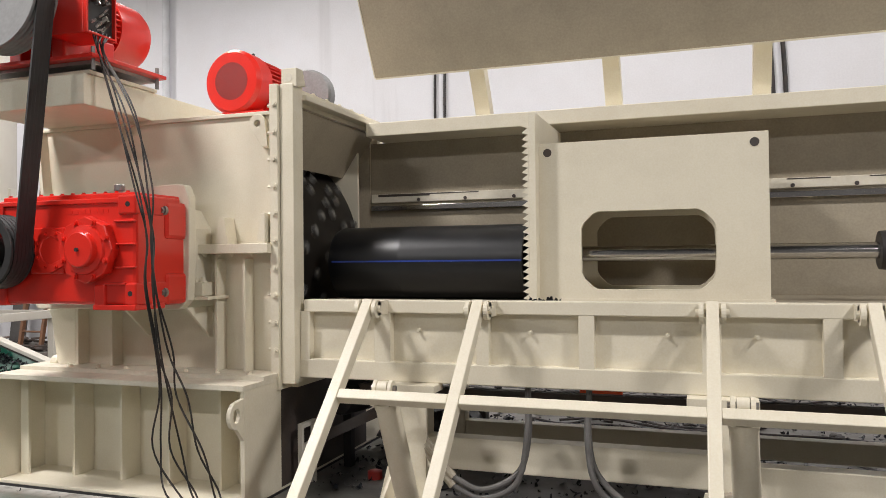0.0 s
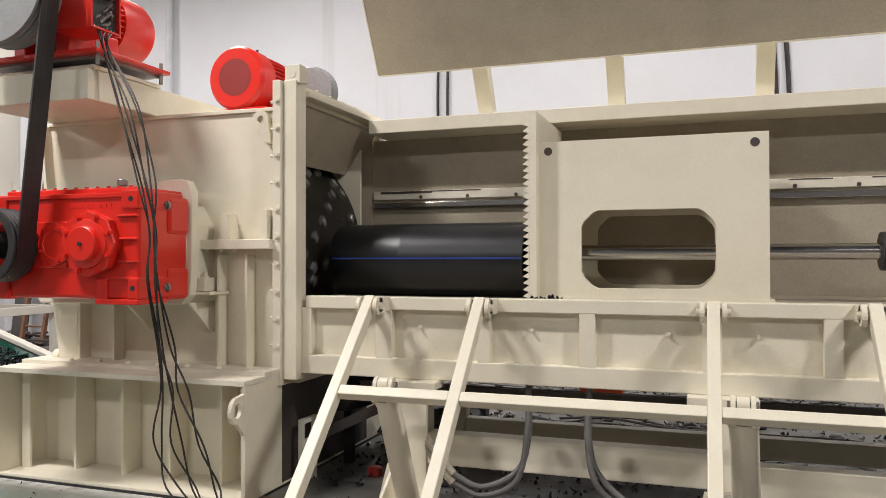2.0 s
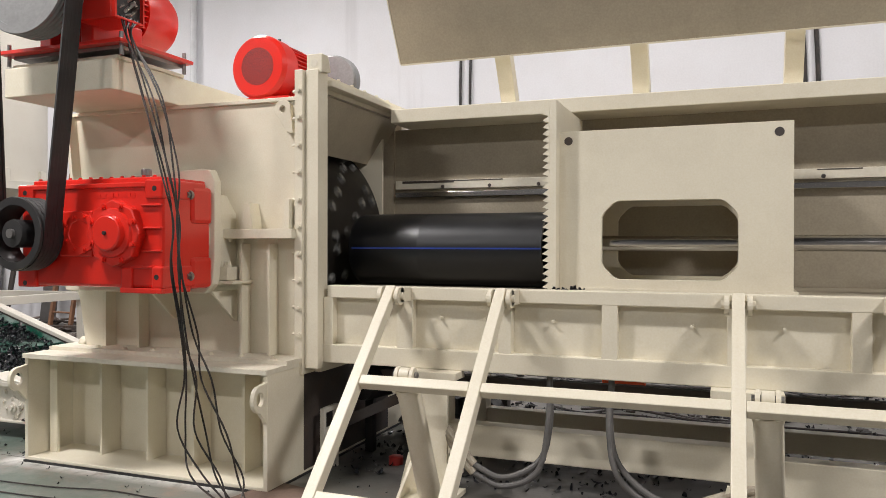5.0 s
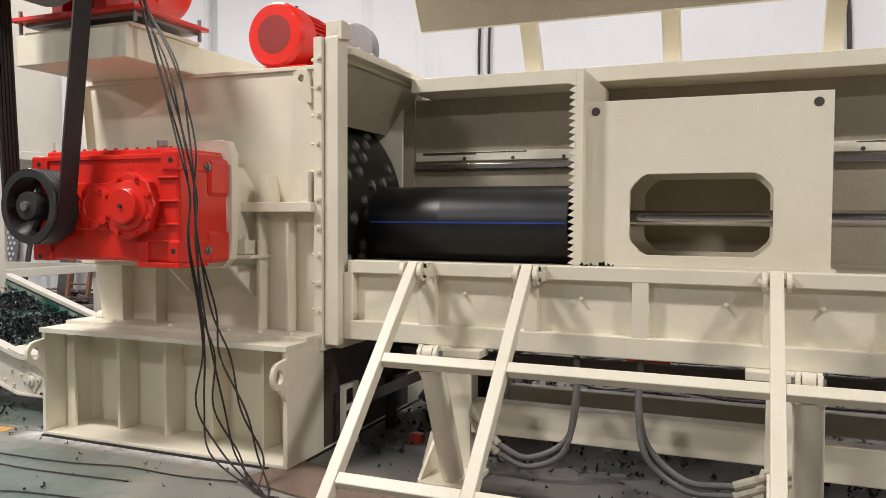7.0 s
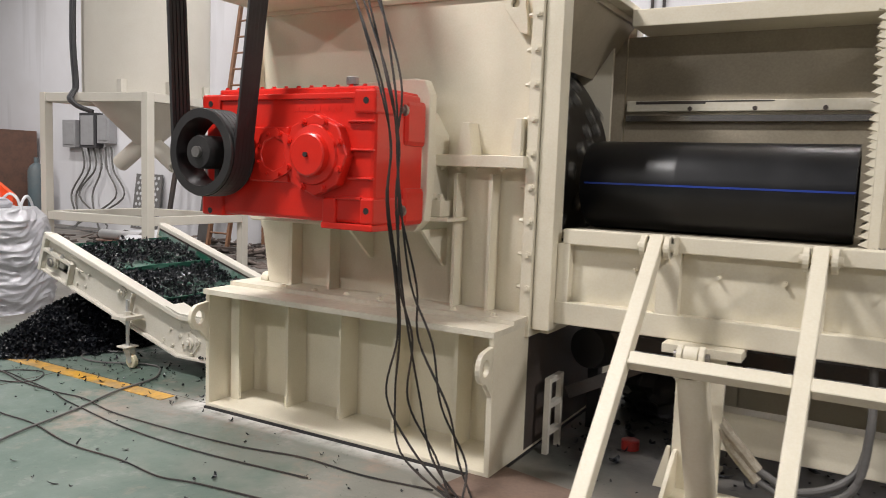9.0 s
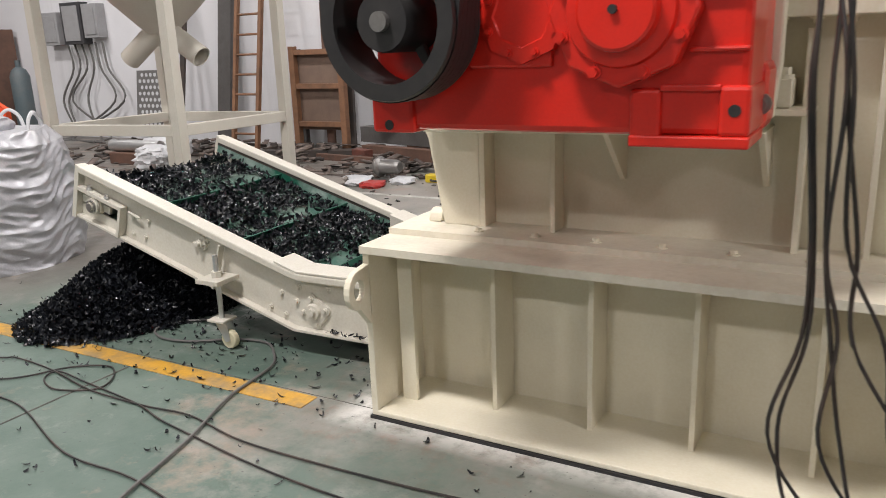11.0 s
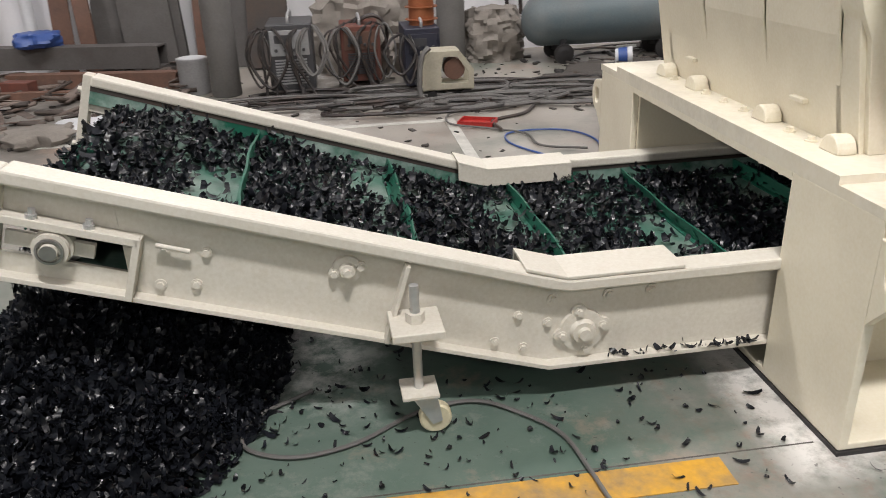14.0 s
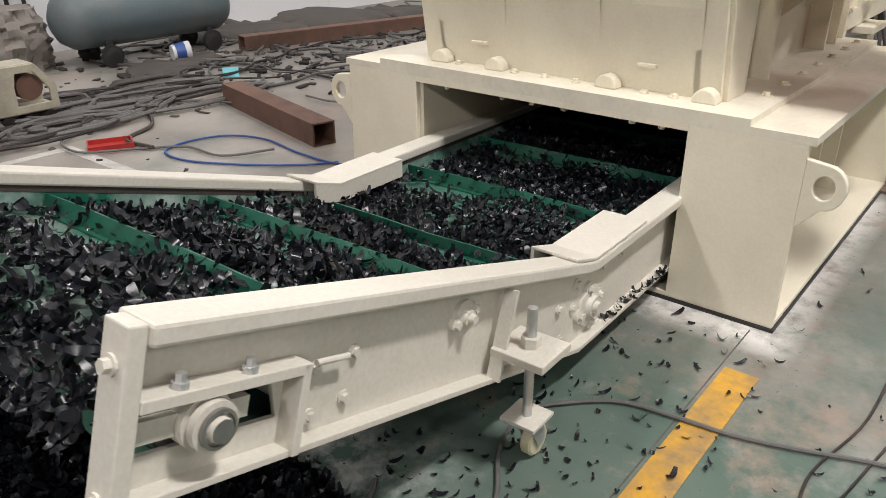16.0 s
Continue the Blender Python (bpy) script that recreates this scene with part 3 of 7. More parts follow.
# ---- lid raised over the trough ----
def hood():
    h = thing("trough_lid", (-0.6, 5.7, 2.58), "raised cream steel lid over the feed trough", "machine lid")
    dirn = Vector((0, -0.50, 0.866))
    nrm = Vector((0, -0.866, -0.50))
    p0 = Vector((0, 5.50, 2.90))
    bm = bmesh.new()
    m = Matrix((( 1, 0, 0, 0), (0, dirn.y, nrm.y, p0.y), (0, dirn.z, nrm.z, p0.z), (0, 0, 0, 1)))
    # upper length lies out of view, set long enough to shade the trough
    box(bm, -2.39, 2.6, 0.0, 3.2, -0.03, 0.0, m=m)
    # darkened cream stands for the shade on the lid's underside
    part("lid_plate", bm, SHADECREAM, h, "inside of the lid, cream darkened to paint in its shade")
    part("lid_lip", box(bmesh.new(), -2.39, 2.6, -0.012, 0.0, -0.08, 0.003, m=m), CREAM, h)
    part("lid_lip", box(bmesh.new(), -2.40, -2.392, 0.0, 3.2, -0.08, 0.003, m=m), CREAM, h)
    for x in (-1.60, -0.60, 0.41, 1.45):
        part("arm", box(bmesh.new(), x - 0.06, x + 0.06, -0.42, 3.0, -0.19, -0.085, m=m), CREAM, h, bevel=0.005)
    return h


hood()


# ---- swing gate: a frame of square tubes hinged on the trough ----
def gate():
    g = thing("swing_gate", (-0.6, 4.2, 1.2), "lowered cream tube gate frame hinged on the trough", "gate")
    top, low = Vector((0, 4.26, 1.215)), Vector((0, 3.10, 0.03))
    d = (low - top).normalized()
    n = Vector((0, d.z, -d.y))
    m = Matrix(((1, 0, 0, 0), (0, d.y, n.y, top.y), (0, d.z, n.z, top.z), (0, 0, 0, 1)))
    L = (low - top).length
    xs = (-1.90, -1.21, 0.055, 0.80)
    for x in xs:
        part("strut", box(bmesh.new(), x - 0.032, x + 0.032, -0.02, L, -0.035, 0.035, m=m), CREAM, g, bevel=0.006)
        for side in (-0.055, 0.055):
            bm = bmesh.new()
            cyl(bm, (x + side - 0.012, 4.25, 1.19), (x + side + 0.012, 4.25, 1.19), 0.055, n=20)
            box(bm, x + side - 0.012, x + side + 0.012, 4.25, 4.41, 1.15, 1.235)
            part("hinge_ear", bm, CREAM, g)
        bm = bmesh.new()
        cyl(bm, (x - 0.085, 4.25, 1.19), (x + 0.085, 4.25, 1.19), 0.022, n=16)
        part("hinge_pin", bm, CREAM, g)
    for s in (0.655, 1.345):
        for x0, x1 in zip(xs, xs[1:]):
            part("cross_bar", box(bmesh.new(), x0 + 0.032, x1 - 0.032, s - 0.03, s + 0.03, -0.03, 0.03, m=m), CREAM, g, bevel=0.006)
    for x in (-1.63, 0.18):
        for k in (-0.04, 0.04):
            bm = bmesh.new()
            prism(bm, [(3.80, 0.70), (3.90, 0.70), (3.90, 0.80), (3.885, 0.825), (3.86, 0.835), (3.835, 0.825), (3.82, 0.80)], "x", x + k * 1.1 - 0.011, x + k * 1.1 + 0.011)
            part("clevis", bm, CREAM, g, bevel=0.003)
        part("clevis_pin", cyl(bmesh.new(), (x - 0.07, 3.86, 0.79), (x + 0.07, 3.86, 0.79), 0.017, n=14), STEEL, g)
    return g


gate()


def lift_cylinder(x):
    c = thing("hydraulic_cylinder", (x, 4.3, 0), "cream hydraulic cylinder that lifts the gate", "cylinder", "gate cylinders")
    a, b = Vector((x, 3.86, 0.79)), Vector((x + 0.03, 4.14, 0.06))
    d = (b - a).normalized()
    part("barrel", cyl(bmesh.new(), a + 0.08 * d, b, 0.067, n=28), CREAM, c, smooth=True)
    part("rod", cyl(bmesh.new(), a, a + 0.08 * d, 0.03, n=20), CHROME, c, smooth=True)
    part("rod_eye", cyl(bmesh.new(), a - Vector((0.028, 0, 0)), a + Vector((0.028, 0, 0)), 0.04, n=20), CREAM, c, smooth=True)
    part("gland", cyl(bmesh.new(), a + 0.07 * d, a + 0.11 * d, 0.072, n=28), CREAM, c, smooth=True)
    part("base_eye", B(x - 0.14, x + 0.16, 4.02, 4.40, 0.005, 0.03), CREAM, c)
    part("side_plate", B(x - 0.16, x + 0.06, 4.34, 4.365, 0.03, 0.69), CREAM, c)
    part("gusset", prism(bmesh.new(), [(4.05, 0.03), (4.34, 0.03), (4.34, 0.22), (4.30, 0.22)], "x", x - 0.15, x - 0.13), CREAM, c, bevel=0.002)
    part("gusset", prism(bmesh.new(), [(x - 0.23, 0.03), (x - 0.16, 0.03), (x - 0.16, 0.24), (x - 0.175, 0.24)], "y", 4.30, 4.32), CREAM, c, bevel=0.002)


lift_cylinder(-1.63)
lift_cylinder(0.18)


# ---- drive ----
def gearbox():
    g = thing("gearbox", (-3.65, 3.9, 1.2), "glossy red cast gearbox bolted to the shredder", "gearbox")
    bm = bmesh.new()
    box(bm, -4.22, -3.10, 3.66, 4.10, 1.235, 1.86)
    part("housing", bm, RED, g, bevel=0.02)
    part("top_cover", B(-4.16, -3.14, 3.70, 4.10, 1.86, 1.90), RED, g, bevel=0.008)
    for k in range(12):
        part("bolt", bolt(bmesh.new(), (-4.12 + 0.083 * k, 3.72, 1.897), (0, 0, 1), 0.0105, 0.014), RED, g)
    # front pads
    for x0, x1, z0, z1 in ((-4.235, -4.10, 1.765, 1.87), (-3.22, -3.092, 1.765, 1.88), (-4.235, -4.08, 1.225, 1.34), (-3.17, -3.092, 1.235, 1.366), (-3.40, -3.315, 1.225, 1.36)):
        part("corner_pad", B(x0, x1, 3.645, 4.05, z0, z1), RED, g, bevel=0.012)
    for x, z in ((-4.17, 1.82), (-3.145, 1.825), (-4.17, 1.25), (-3.13, 1.303)):
        part("bolt_hole", cyl(bmesh.new(), (x, 3.643, z), (x, 3.66, z), 0.016, n=16), BLACKIRON, g)
    part("raised_panel", B(-3.88, -3.62, 3.644, 3.67, 1.42, 1.70), RED, g, bevel=0.008)
    part("flange_seam", B(-4.235, -3.09, 3.648, 3.70, 1.835, 1.865), RED, g, bevel=0.006)
    bm = bmesh.new()
    m8 = Matrix.Translation((-3.415, 0, 1.562)) @ Matrix.Rotation(radians(22.5), 4, "Y")
    cyl(bm, m8 @ Vector((0, 3.595, 0)), m8 @ Vector((0, 3.66, 0)), 0.20, n=8)
    part("bearing_cover", bm, RED, g, bevel=0.008)
    big_cover = part("bearing_cover", lathe(bmesh.new(), (-3.415, 3.60, 1.562), (0, -1, 0), [(0, 0.15), (0.018, 0.142), (0.022, 0.108), (0.052, 0.104), (0.058, 0.096)], 40), RED, g, smooth=True)
    part("grease_nipple", cyl(bmesh.new(), (-3.418, 3.53, 1.562), (-3.418, 3.56, 1.562), 0.012, n=10), BLACKIRON, g)
    small_cover = part("bearing_cover", lathe(bmesh.new(), (-3.705, 3.66, 1.562), (0, -1, 0), [(0, 0.135), (0.03, 0.132), (0.033, 0.09), (0.028, 0.085)], 8), RED, g, smooth=True)
    for k in range(8):
        a = 0.39 + 0.785 * k
        part("bolt", bolt(bmesh.new(), (-3.415 + 0.17 * math.cos(a), 3.595, 1.562 + 0.17 * math.sin(a)), (0, -1, 0), 0.013, 0.02), RED, big_cover)
        part("bolt", bolt(bmesh.new(), (-3.705 + 0.108 * math.cos(a), 3.63, 1.562 + 0.108 * math.sin(a)), (0, -1, 0), 0.009, 0.016), RED, small_cover)
    for z in (1.45, 1.585, 1.72):
        part("stiffening_rib", B(-3.25, -3.10, 3.642, 3.67, z, z + 0.014), RED, g, bevel=0.008)
    part("foot", B(-3.40, -3.09, 3.64, 3.9, 1.205, 1.237), RED, g, bevel=0.006)
    part("foot_rib", B(-3.32, -3.165, 3.645, 3.67, 1.352, 1.368), RED, g, bevel=0.004)
    part("filler_cap", lathe(bmesh.new(), (-3.35, 3.81, 1.89), (0, 0, 1), [(0, 0.02), (0.03, 0.02), (0.032, 0.032), (0.065, 0.032), (0.07, 0.028)], 16), STEEL, g, "grey steel filler cap")
    # letters cast into the housing, worn to bars
    for k, w in enumerate((0.035, 0.03, 0.04, 0.03, 0.035, 0.03, 0.02)):
        part("cast_mark", B(-3.60 + 0.047 * k, -3.60 + 0.047 * k + w, 3.6575, 3.662, 1.778, 1.803), RED, g)
    part("output_hub", cyl(bmesh.new(), (-3.44, 4.08, 1.55), (-3.44, 4.12, 1.55), 0.33, n=40), CREAM, g)
    bm = bmesh.new()
    box(bm, -3.16, -3.085, 3.9, 4.11, 1.62, 1.86)
    part("flange_ear", bm, RED, g, bevel=0.03)
    part("flange_ear", B(-3.16, -3.085, 3.9, 4.11, 1.22, 1.42), RED, g, bevel=0.03)
    for z in (1.80, 1.30):
        part("bolt", bolt(bmesh.new(), (-3.10, 3.9, z), (0, -1, 0), 0.02, 0.03), STEEL, g)


gearbox()


def pulley(name, c, r, width, mat, label, spokes):
    """Grooved wheel about the y axis through c, front rim first; built round its own middle."""
    p = thing(name, c, label, "pulley")
    x, y, z = c
    prof = [(0, r - 0.05), (0, r - 0.004), (0.008, r)]
    for k in range(5):
        s = 0.012 + (width - 0.024) * k / 5
        w = (width - 0.024) / 5
        prof += [(s + 0.1 * w, r), (s + 0.35 * w, r - 0.012), (s + 0.65 * w, r - 0.012), (s + 0.9 * w, r)]
    prof += [(width - 0.008, r), (width, r - 0.004), (width, r - 0.05)]
    bm = bmesh.new()
    u = Vector((x, y - width / 2, z))
    rings = []
    n = 56
    for s, rr in prof + [(width, r - 0.05), (0, r - 0.05)]:
        rings.append([bm.verts.new((u.x + rr * math.cos(6.28318 * i / n), u.y + s, u.z + rr * math.sin(6.28318 * i / n))) for i in range(n)])
    for a, b in zip(rings, rings[1:]):
        for i in range(n):
            bm.faces.new((a[i], a[(i + 1) % n], b[(i + 1) % n], b[i]))
    part("rim", bm, mat, p, smooth=True)
    part("hub", lathe(bmesh.new(), (x, y - width / 2 - 0.01, z), (0, 1, 0), [(0, 0.06), (0.0, 0.082), (0.012, 0.086), (width + 0.02, 0.086), (width + 0.02, 0.05)], 36), mat, p, smooth=True)
    for k in range(spokes):
        a = 6.28318 * k / spokes + 0.5
        m = Matrix.Translation((x, y, z)) @ Matrix.Rotation(-a, 4, "Y")
        part("spoke", box(bmesh.new(), 0.07, r - 0.04, 0.03, 0.06, -0.016, 0.016, m=m), mat, p, bevel=0.006)
    if not spokes:
        part("web", lathe(bmesh.new(), (x, y - 0.5 * width + 0.012, z), (0, 1, 0), [(0, 0.07), (-0.004, 0.5 * r), (0, r - 0.05), (0.02, r - 0.048), (0.02, 0.07)], 48), mat, p, smooth=True)
    part("shaft_end", cyl(bmesh.new(), (x, y - width / 2 - 0.03, z), (x, y + width / 2 + 0.12, z), 0.028, n=20), STEEL, p)
    return p


PC, MC = (-4.055, 3.55, 1.560), (-4.0, 3.55, 3.13)
PULLEY = pulley("gearbox_pulley", PC, 0.225, 0.17, BLACKIRON, "black cast iron belt pulley on the gearbox shaft", 3)
MPULLEY = pulley("motor_pulley", MC, 0.365, 0.17, GREYPULLEY, "grey cast iron belt pulley on the motor shaft", 0)


def drive_belts():
    for k in range(5):
        y = 3.55 - 0.056 + 0.025 * k
        bm = bmesh.new()
        pts = []
        n = 22
        r1, r2 = 0.222, 0.361
        a0 = math.atan2(MC[2] - PC[2], MC[0] - PC[0])
        off = math.acos((r1 - r2) / math.hypot(MC[0] - PC[0], MC[2] - PC[2]))
        for i in range(n + 1):
            a = a0 + off + (6.28318 - 2 * off) * i / n
            pts.append((PC[0] + r1 * math.cos(a), y, PC[2] + r1 * math.sin(a)))
        for i in range(n + 1):
            a = a0 - off + 2 * off * i / n
            pts.append((MC[0] + r2 * math.cos(a), y, MC[2] + r2 * math.sin(a)))
        rings = []
        for i, p in enumerate(pts):
            q0, q1 = Vector(pts[i - 1]), Vector(pts[(i + 1) % len(pts)])
            t = (q1 - q0).normalized()
            o = Vector((t.z, 0, -t.x))
            p = Vector(p)
            rings.append([bm.verts.new(p + e * o + Vector((0, w, 0))) for e, w in ((0.007, -0.012), (0.007, 0.012), (-0.009, 0.009), (-0.009, -0.009))])
        for i in range(len(rings)):
            a, b = rings[i], rings[(i + 1) % len(rings)]
            for j in range(4):
                bm.faces.new((a[j], a[(j + 1) % 4], b[(j + 1) % 4], b[j]))
        solo("drive_belt", bm, RUBBER, "black rubber v-belt running over both pulleys", "belt", "drive belts", at=(-4.04, y, 2.3))


drive_belts()


def motor(name, c, r, y0, y1, fins, label, ground):
    """Electric motor about the y axis: shaft end at y0, fan cover at y1 (or turned round)."""
    m = thing(name, (c[0], (y0 + y1) / 2, c[2] - r), label, "motor")
    x, z = c[0], c[2]
    d = 1 if y1 > y0 else -1
    L = abs(y1 - y0)
    at = lambda s: (x, y0 + d * s, z)
    part("end_shield", lathe(bmesh.new(), at(0), (0, d, 0), [(0, 0.5 * r), (0.03, 0.9 * r), (0.05, 0.98 * r), (0.12, 0.98 * r), (0.12, 0.85 * r)], 40), RED, m, smooth=True)
    part("stator", lathe(bmesh.new(), at(0.1), (0, d, 0), [(0, 0.86 * r), (0.70 * L - 0.1, 0.86 * r)], 40), RED, m, smooth=True)
    for k in range(fins):
        a = 6.28318 * k / fins
        mm = Matrix.Translation((x, 0, z)) @ Matrix.Rotation(-a, 4, "Y")
        ya, yb = sorted((y0 + d * 0.11, y0 + d * 0.66 * L))
        part("fin", box(bmesh.new(), 0.85 * r, 0.985 * r, ya, yb, -0.005, 0.005, m=mm), RED, m)
    prof = [(0.66 * L, 0.985 * r), (0.66 * L, 1.03 * r), (0.94 * L, 1.03 * r), (L, 0.93 * r), (L, 0.62 * r)]
    cover = part("fan_cover", lathe(bmesh.new(), at(0), (0, d, 0), prof, 44), RED, m, smooth=True)
    grille = bmesh.new()
    lathe(grille, at(L - 0.004), (0, d, 0), [(0, 0.6 * r), (0.006, 0.6 * r)], 36)
    part("grille", grille, GRILLE, cover, "round grille punched in the fan cover")
    for s in (-0.75, 0.75):
        ya, yb = sorted((y0 + d * 0.12, y0 + d * 0.6 * L))
        part("foot", B(x + s * r - 0.05, x + s * r + 0.05, ya, yb, ground, z - 0.6 * r), RED, m, bevel=0.01)
    part("lifting_eye", cyl(bmesh.new(), (x, y0 + d * 0.45 * L, z + 0.9 * r), (x, y0 + d * 0.45 * L, z + r + 0.05), 0.012, n=10), BLACKIRON, m)
    return m


GRILLE = material("grille_holes", (0.30, 0.015, 0.01), 0.5, dark=(0.05, 0.01, 0.01), amount=1.0, scale=120, fine=200, bump=0.004)
big = motor("main_motor", (-4.04, 0, 3.13), 0.235, 3.72, 4.66, 36, "large red electric motor on the platform", 2.77)
tbox = part("terminal_box", B(-3.84, -3.56, 3.74, 3.99, 2.90, 3.19), RED, big, bevel=0.008)
part("box_inside", B(-3.562, -3.555, 3.755, 3.975, 2.915, 3.175), BLACKIRON, tbox, "open terminal box with bare wire ends")
for a in ((3.74, 3.754, 2.90, 3.19), (3.976, 3.99, 2.90, 3.19), (3.754, 3.976, 2.90, 2.914), (3.754, 3.976, 3.176, 3.19)):
    part("box_rim", B(-3.56, -3.53, *a), RED, tbox, bevel=0.002)
for k in range(22):
    zz, yy = 2.94 + 0.2 * random.random(), 3.775 + 0.16 * random.random()
    part("terminal", cyl(bmesh.new(), (-3.56, yy, zz), (-3.53, yy + 0.02 * random.random(), zz + 0.03 * random.random()), random.uniform(0.005, 0.012), n=8), CUTTER if k % 3 else CABLE, tbox)
part("motor_plate", B(-4.52, -3.49, 3.74, 4.42, 2.745, 2.77), RED, big, bevel=0.004)
part("slide_plate", B(-4.45, -3.55, 3.80, 4.38, 2.72, 2.742), STEEL, big)
for x in (-4.48, -3.53):
    for y in (3.79, 4.37):
        part("stud", cyl(bmesh.new(), (x, y, 2.675), (x, y, 2.82), 0.013, n=10), STEEL, big)
small = motor("pump_motor", (-3.64, 0, 2.965), 0.258, 6.0, 5.40, 36, "red electric motor on top of the shredder", 2.69)
part("motor_plate", B(-3.92, -3.36, 5.42, 6.02, 2.69, 2.715), RED, small)
part("pedestal", B(-3.86, -3.42, 5.45, 5.64, 2.465, 2.69), CREAM, small)
bm = bmesh.new()
lathe(bm, (-3.30, 6.04, 2.95), (0, 1, 0), [(0, 0.10), (0, 0.215), (0.02, 0.23), (0.10, 0.23), (0.12, 0.215), (0.12, 0.1)], 40)
part("belt_guard", bm, GREYPULLEY, small, "grey round belt guard", smooth=True)
part("guard_bracket", B(-3.50, -3.10, 6.06, 6.14, 2.60, 2.74), CREAM, small)


# ---- rotor, pipe, pusher ----
RC = (-3.44, 5.01, 1.55)


def rotor():
    r = thing("rotor", RC, "dark steel shredder rotor with square cutters", "rotor")
    x, y, z = RC
    prof = [(0, 0.2), (0, 0.855), (0.005, 0.86), (1.095, 0.86), (1.10, 0.855), (1.10, 0.2)]
    part("drum", lathe(bmesh.new(), (x, y - 0.55, z), (0, 1, 0), prof, 96), ROTOR, r, smooth=True)
    for k in range(150):
        a = 6.28318 * ((k * 0.61803) % 1.0)
        yy = y - 0.50 + 1.0 * ((k * 0.75488) % 1.0)
        mm = Matrix.Translation((x, yy, z)) @ Matrix.Rotation(-a, 4, "Y") @ Matrix.Rotation(radians(45), 4, "X")
        part("cutter", box(bmesh.new(), 0.855, 0.892, -0.023, 0.023, -0.023, 0.023, m=mm), CUTTER, r)
    return r


ROTOR_OB = rotor()


def plastic_pipe():
    p = thing("plastic_pipe", (-1.75, 5.0, 1.215), "thick black polyethylene pipe with blue stripes", "pipe")
    bm = bmesh.new()
    c = Vector((-2.40, 5.0, 1.465))
    n, ro, ri = 64, 0.248, 0.215
    L = 1.33
    rings = []
    for s, r in ((0, ri), (-0.03, ro - 0.01), (0.0, ro), (L * 0.36, ro), (L * 0.365, ro + 0.001), (L * 0.37, ro), (L, ro), (L, ri)):
        rings.append([bm.verts.new((c.x + s, c.y + r * math.cos(6.28318 * i / n), c.z + r * math.sin(6.28318 * i / n))) for i in range(n)])
    for a, b in zip(rings, rings[1:] + rings[:1]):
        for i in range(n):
            bm.faces.new((a[i], a[(i + 1) % n], b[(i + 1) % n], b[i]))
    part("pipe_wall", bm, PIPE, p, smooth=True)
    for k, ang in enumerate((178, 58, 298)):
        a = radians(ang)
        m = Matrix.Translation(c) @ Matrix.Rotation(a, 4, "X")
        part("stripe", box(bmesh.new(), 0.0, L, ro - 0.002, ro + 0.0012, -0.005, 0.005, m=m), STRIPE, p, "thin blue stripe")
    return p


PIPE_OB = plastic_pipe()


def pusher():
    p = thing("pusher", (-0.4, 5.0, 1.215), "cream steel pusher ram with a toothed front plate", "pusher")
    bm = bmesh.new()
    part("front_plate", B(-1.00, -0.955, 4.67, 5.54, 1.22, 2.385), CREAM, p, bevel=0.003)
    for y0, y1 in ((4.67, 4.72), (5.03, 5.08), (5.48, 5.53)):
        bm = bmesh.new()
        pts = [(-1.0, 1.225)]
        k, n = 0, 27
        for k in range(n):
            z = 1.225 + k * (2.33 - 1.225) / n
            pts += [(-1.042, z + 0.012), (-1.003, z + 0.04)]
        pts += [(-1.0, 2.34)]
        prism(bm, pts, "y", y0, y1)
        part("tooth_strip", bm, CREAM, p)
    # side panels with a large window
    for y0, y1 in ((4.765, 4.80), (5.47, 5.50)):
        bm = bmesh.new()
        outer = [(-0.955, 1.225), (0.375, 1.225), (0.375, 2.20), (-0.955, 2.20)]
        wx0, wx1, wz0, wz1, ch = -0.695, 0.085, 1.29, 1.765, 0.10
        def corner(cx, cz, a0):
            p, q = (Vector((cx + ch * math.cos(radians(a)), cz + ch * math.sin(radians(a)))) for a in (a0, a0 + 90))
            return [tuple(p.lerp(q, i / 4) + 0.012 * Vector((math.cos(radians(a0 + 45)), math.sin(radians(a0 + 45)))) * (1 if 0 < i < 4 else 0)) for i in range(5)]
        inner = corner(wx0 + ch, wz0 + ch, 180) + corner(wx1 - ch, wz0 + ch, 270) + corner(wx1 - ch, wz1 - ch, 0) + corner(wx0 + ch, wz1 - ch, 90)
        loops = []
        for y in (y0, y1):
            loops.append(([bm.verts.new((x, y, z)) for x, z in outer], [bm.verts.new((x, y, z)) for x, z in inner]))
        for o, q in loops:
            for c in range(4):
                a, b = o[c], o[(c + 1) % 4]
                mid = 5 * c + 2
                run = [q[(mid + j) % 20] for j in range(6)]
                bm.faces.new([a, b] + run[::-1])
        for kk, cnt in ((0, 4), (1, 20)):
            for i in range(cnt):
                bm.faces.new((loops[0][kk][i], loops[0][kk][(i + 1) % cnt], loops[1][kk][(i + 1) % cnt], loops[1][kk][i]))
        part("side_panel", bm, CREAM, p, bevel=0.002)
    part("top_panel", B(-0.955, 0.37, 4.80, 5.47, 2.10, 2.13), SHADECREAM, p)
    for x in (-0.90, 0.30):
        part("eye_hole", cyl(bmesh.new(), (x, 4.763, 2.14), (x, 4.768, 2.14), 0.026, n=20), DARKSTEEL, p, "round lifting hole")
    part("bottom_plate", B(-0.955, 0.40, 4.76, 5.50, 1.217, 1.235), CREAM, p)
    part("ram_rod", cyl(bmesh.new(), (-0.9, 5.0, 1.51), (2.4, 5.0, 1.51), 0.048, n=32), CHROME, p, "polished chrome hydraulic rod", smooth=True)
    return p


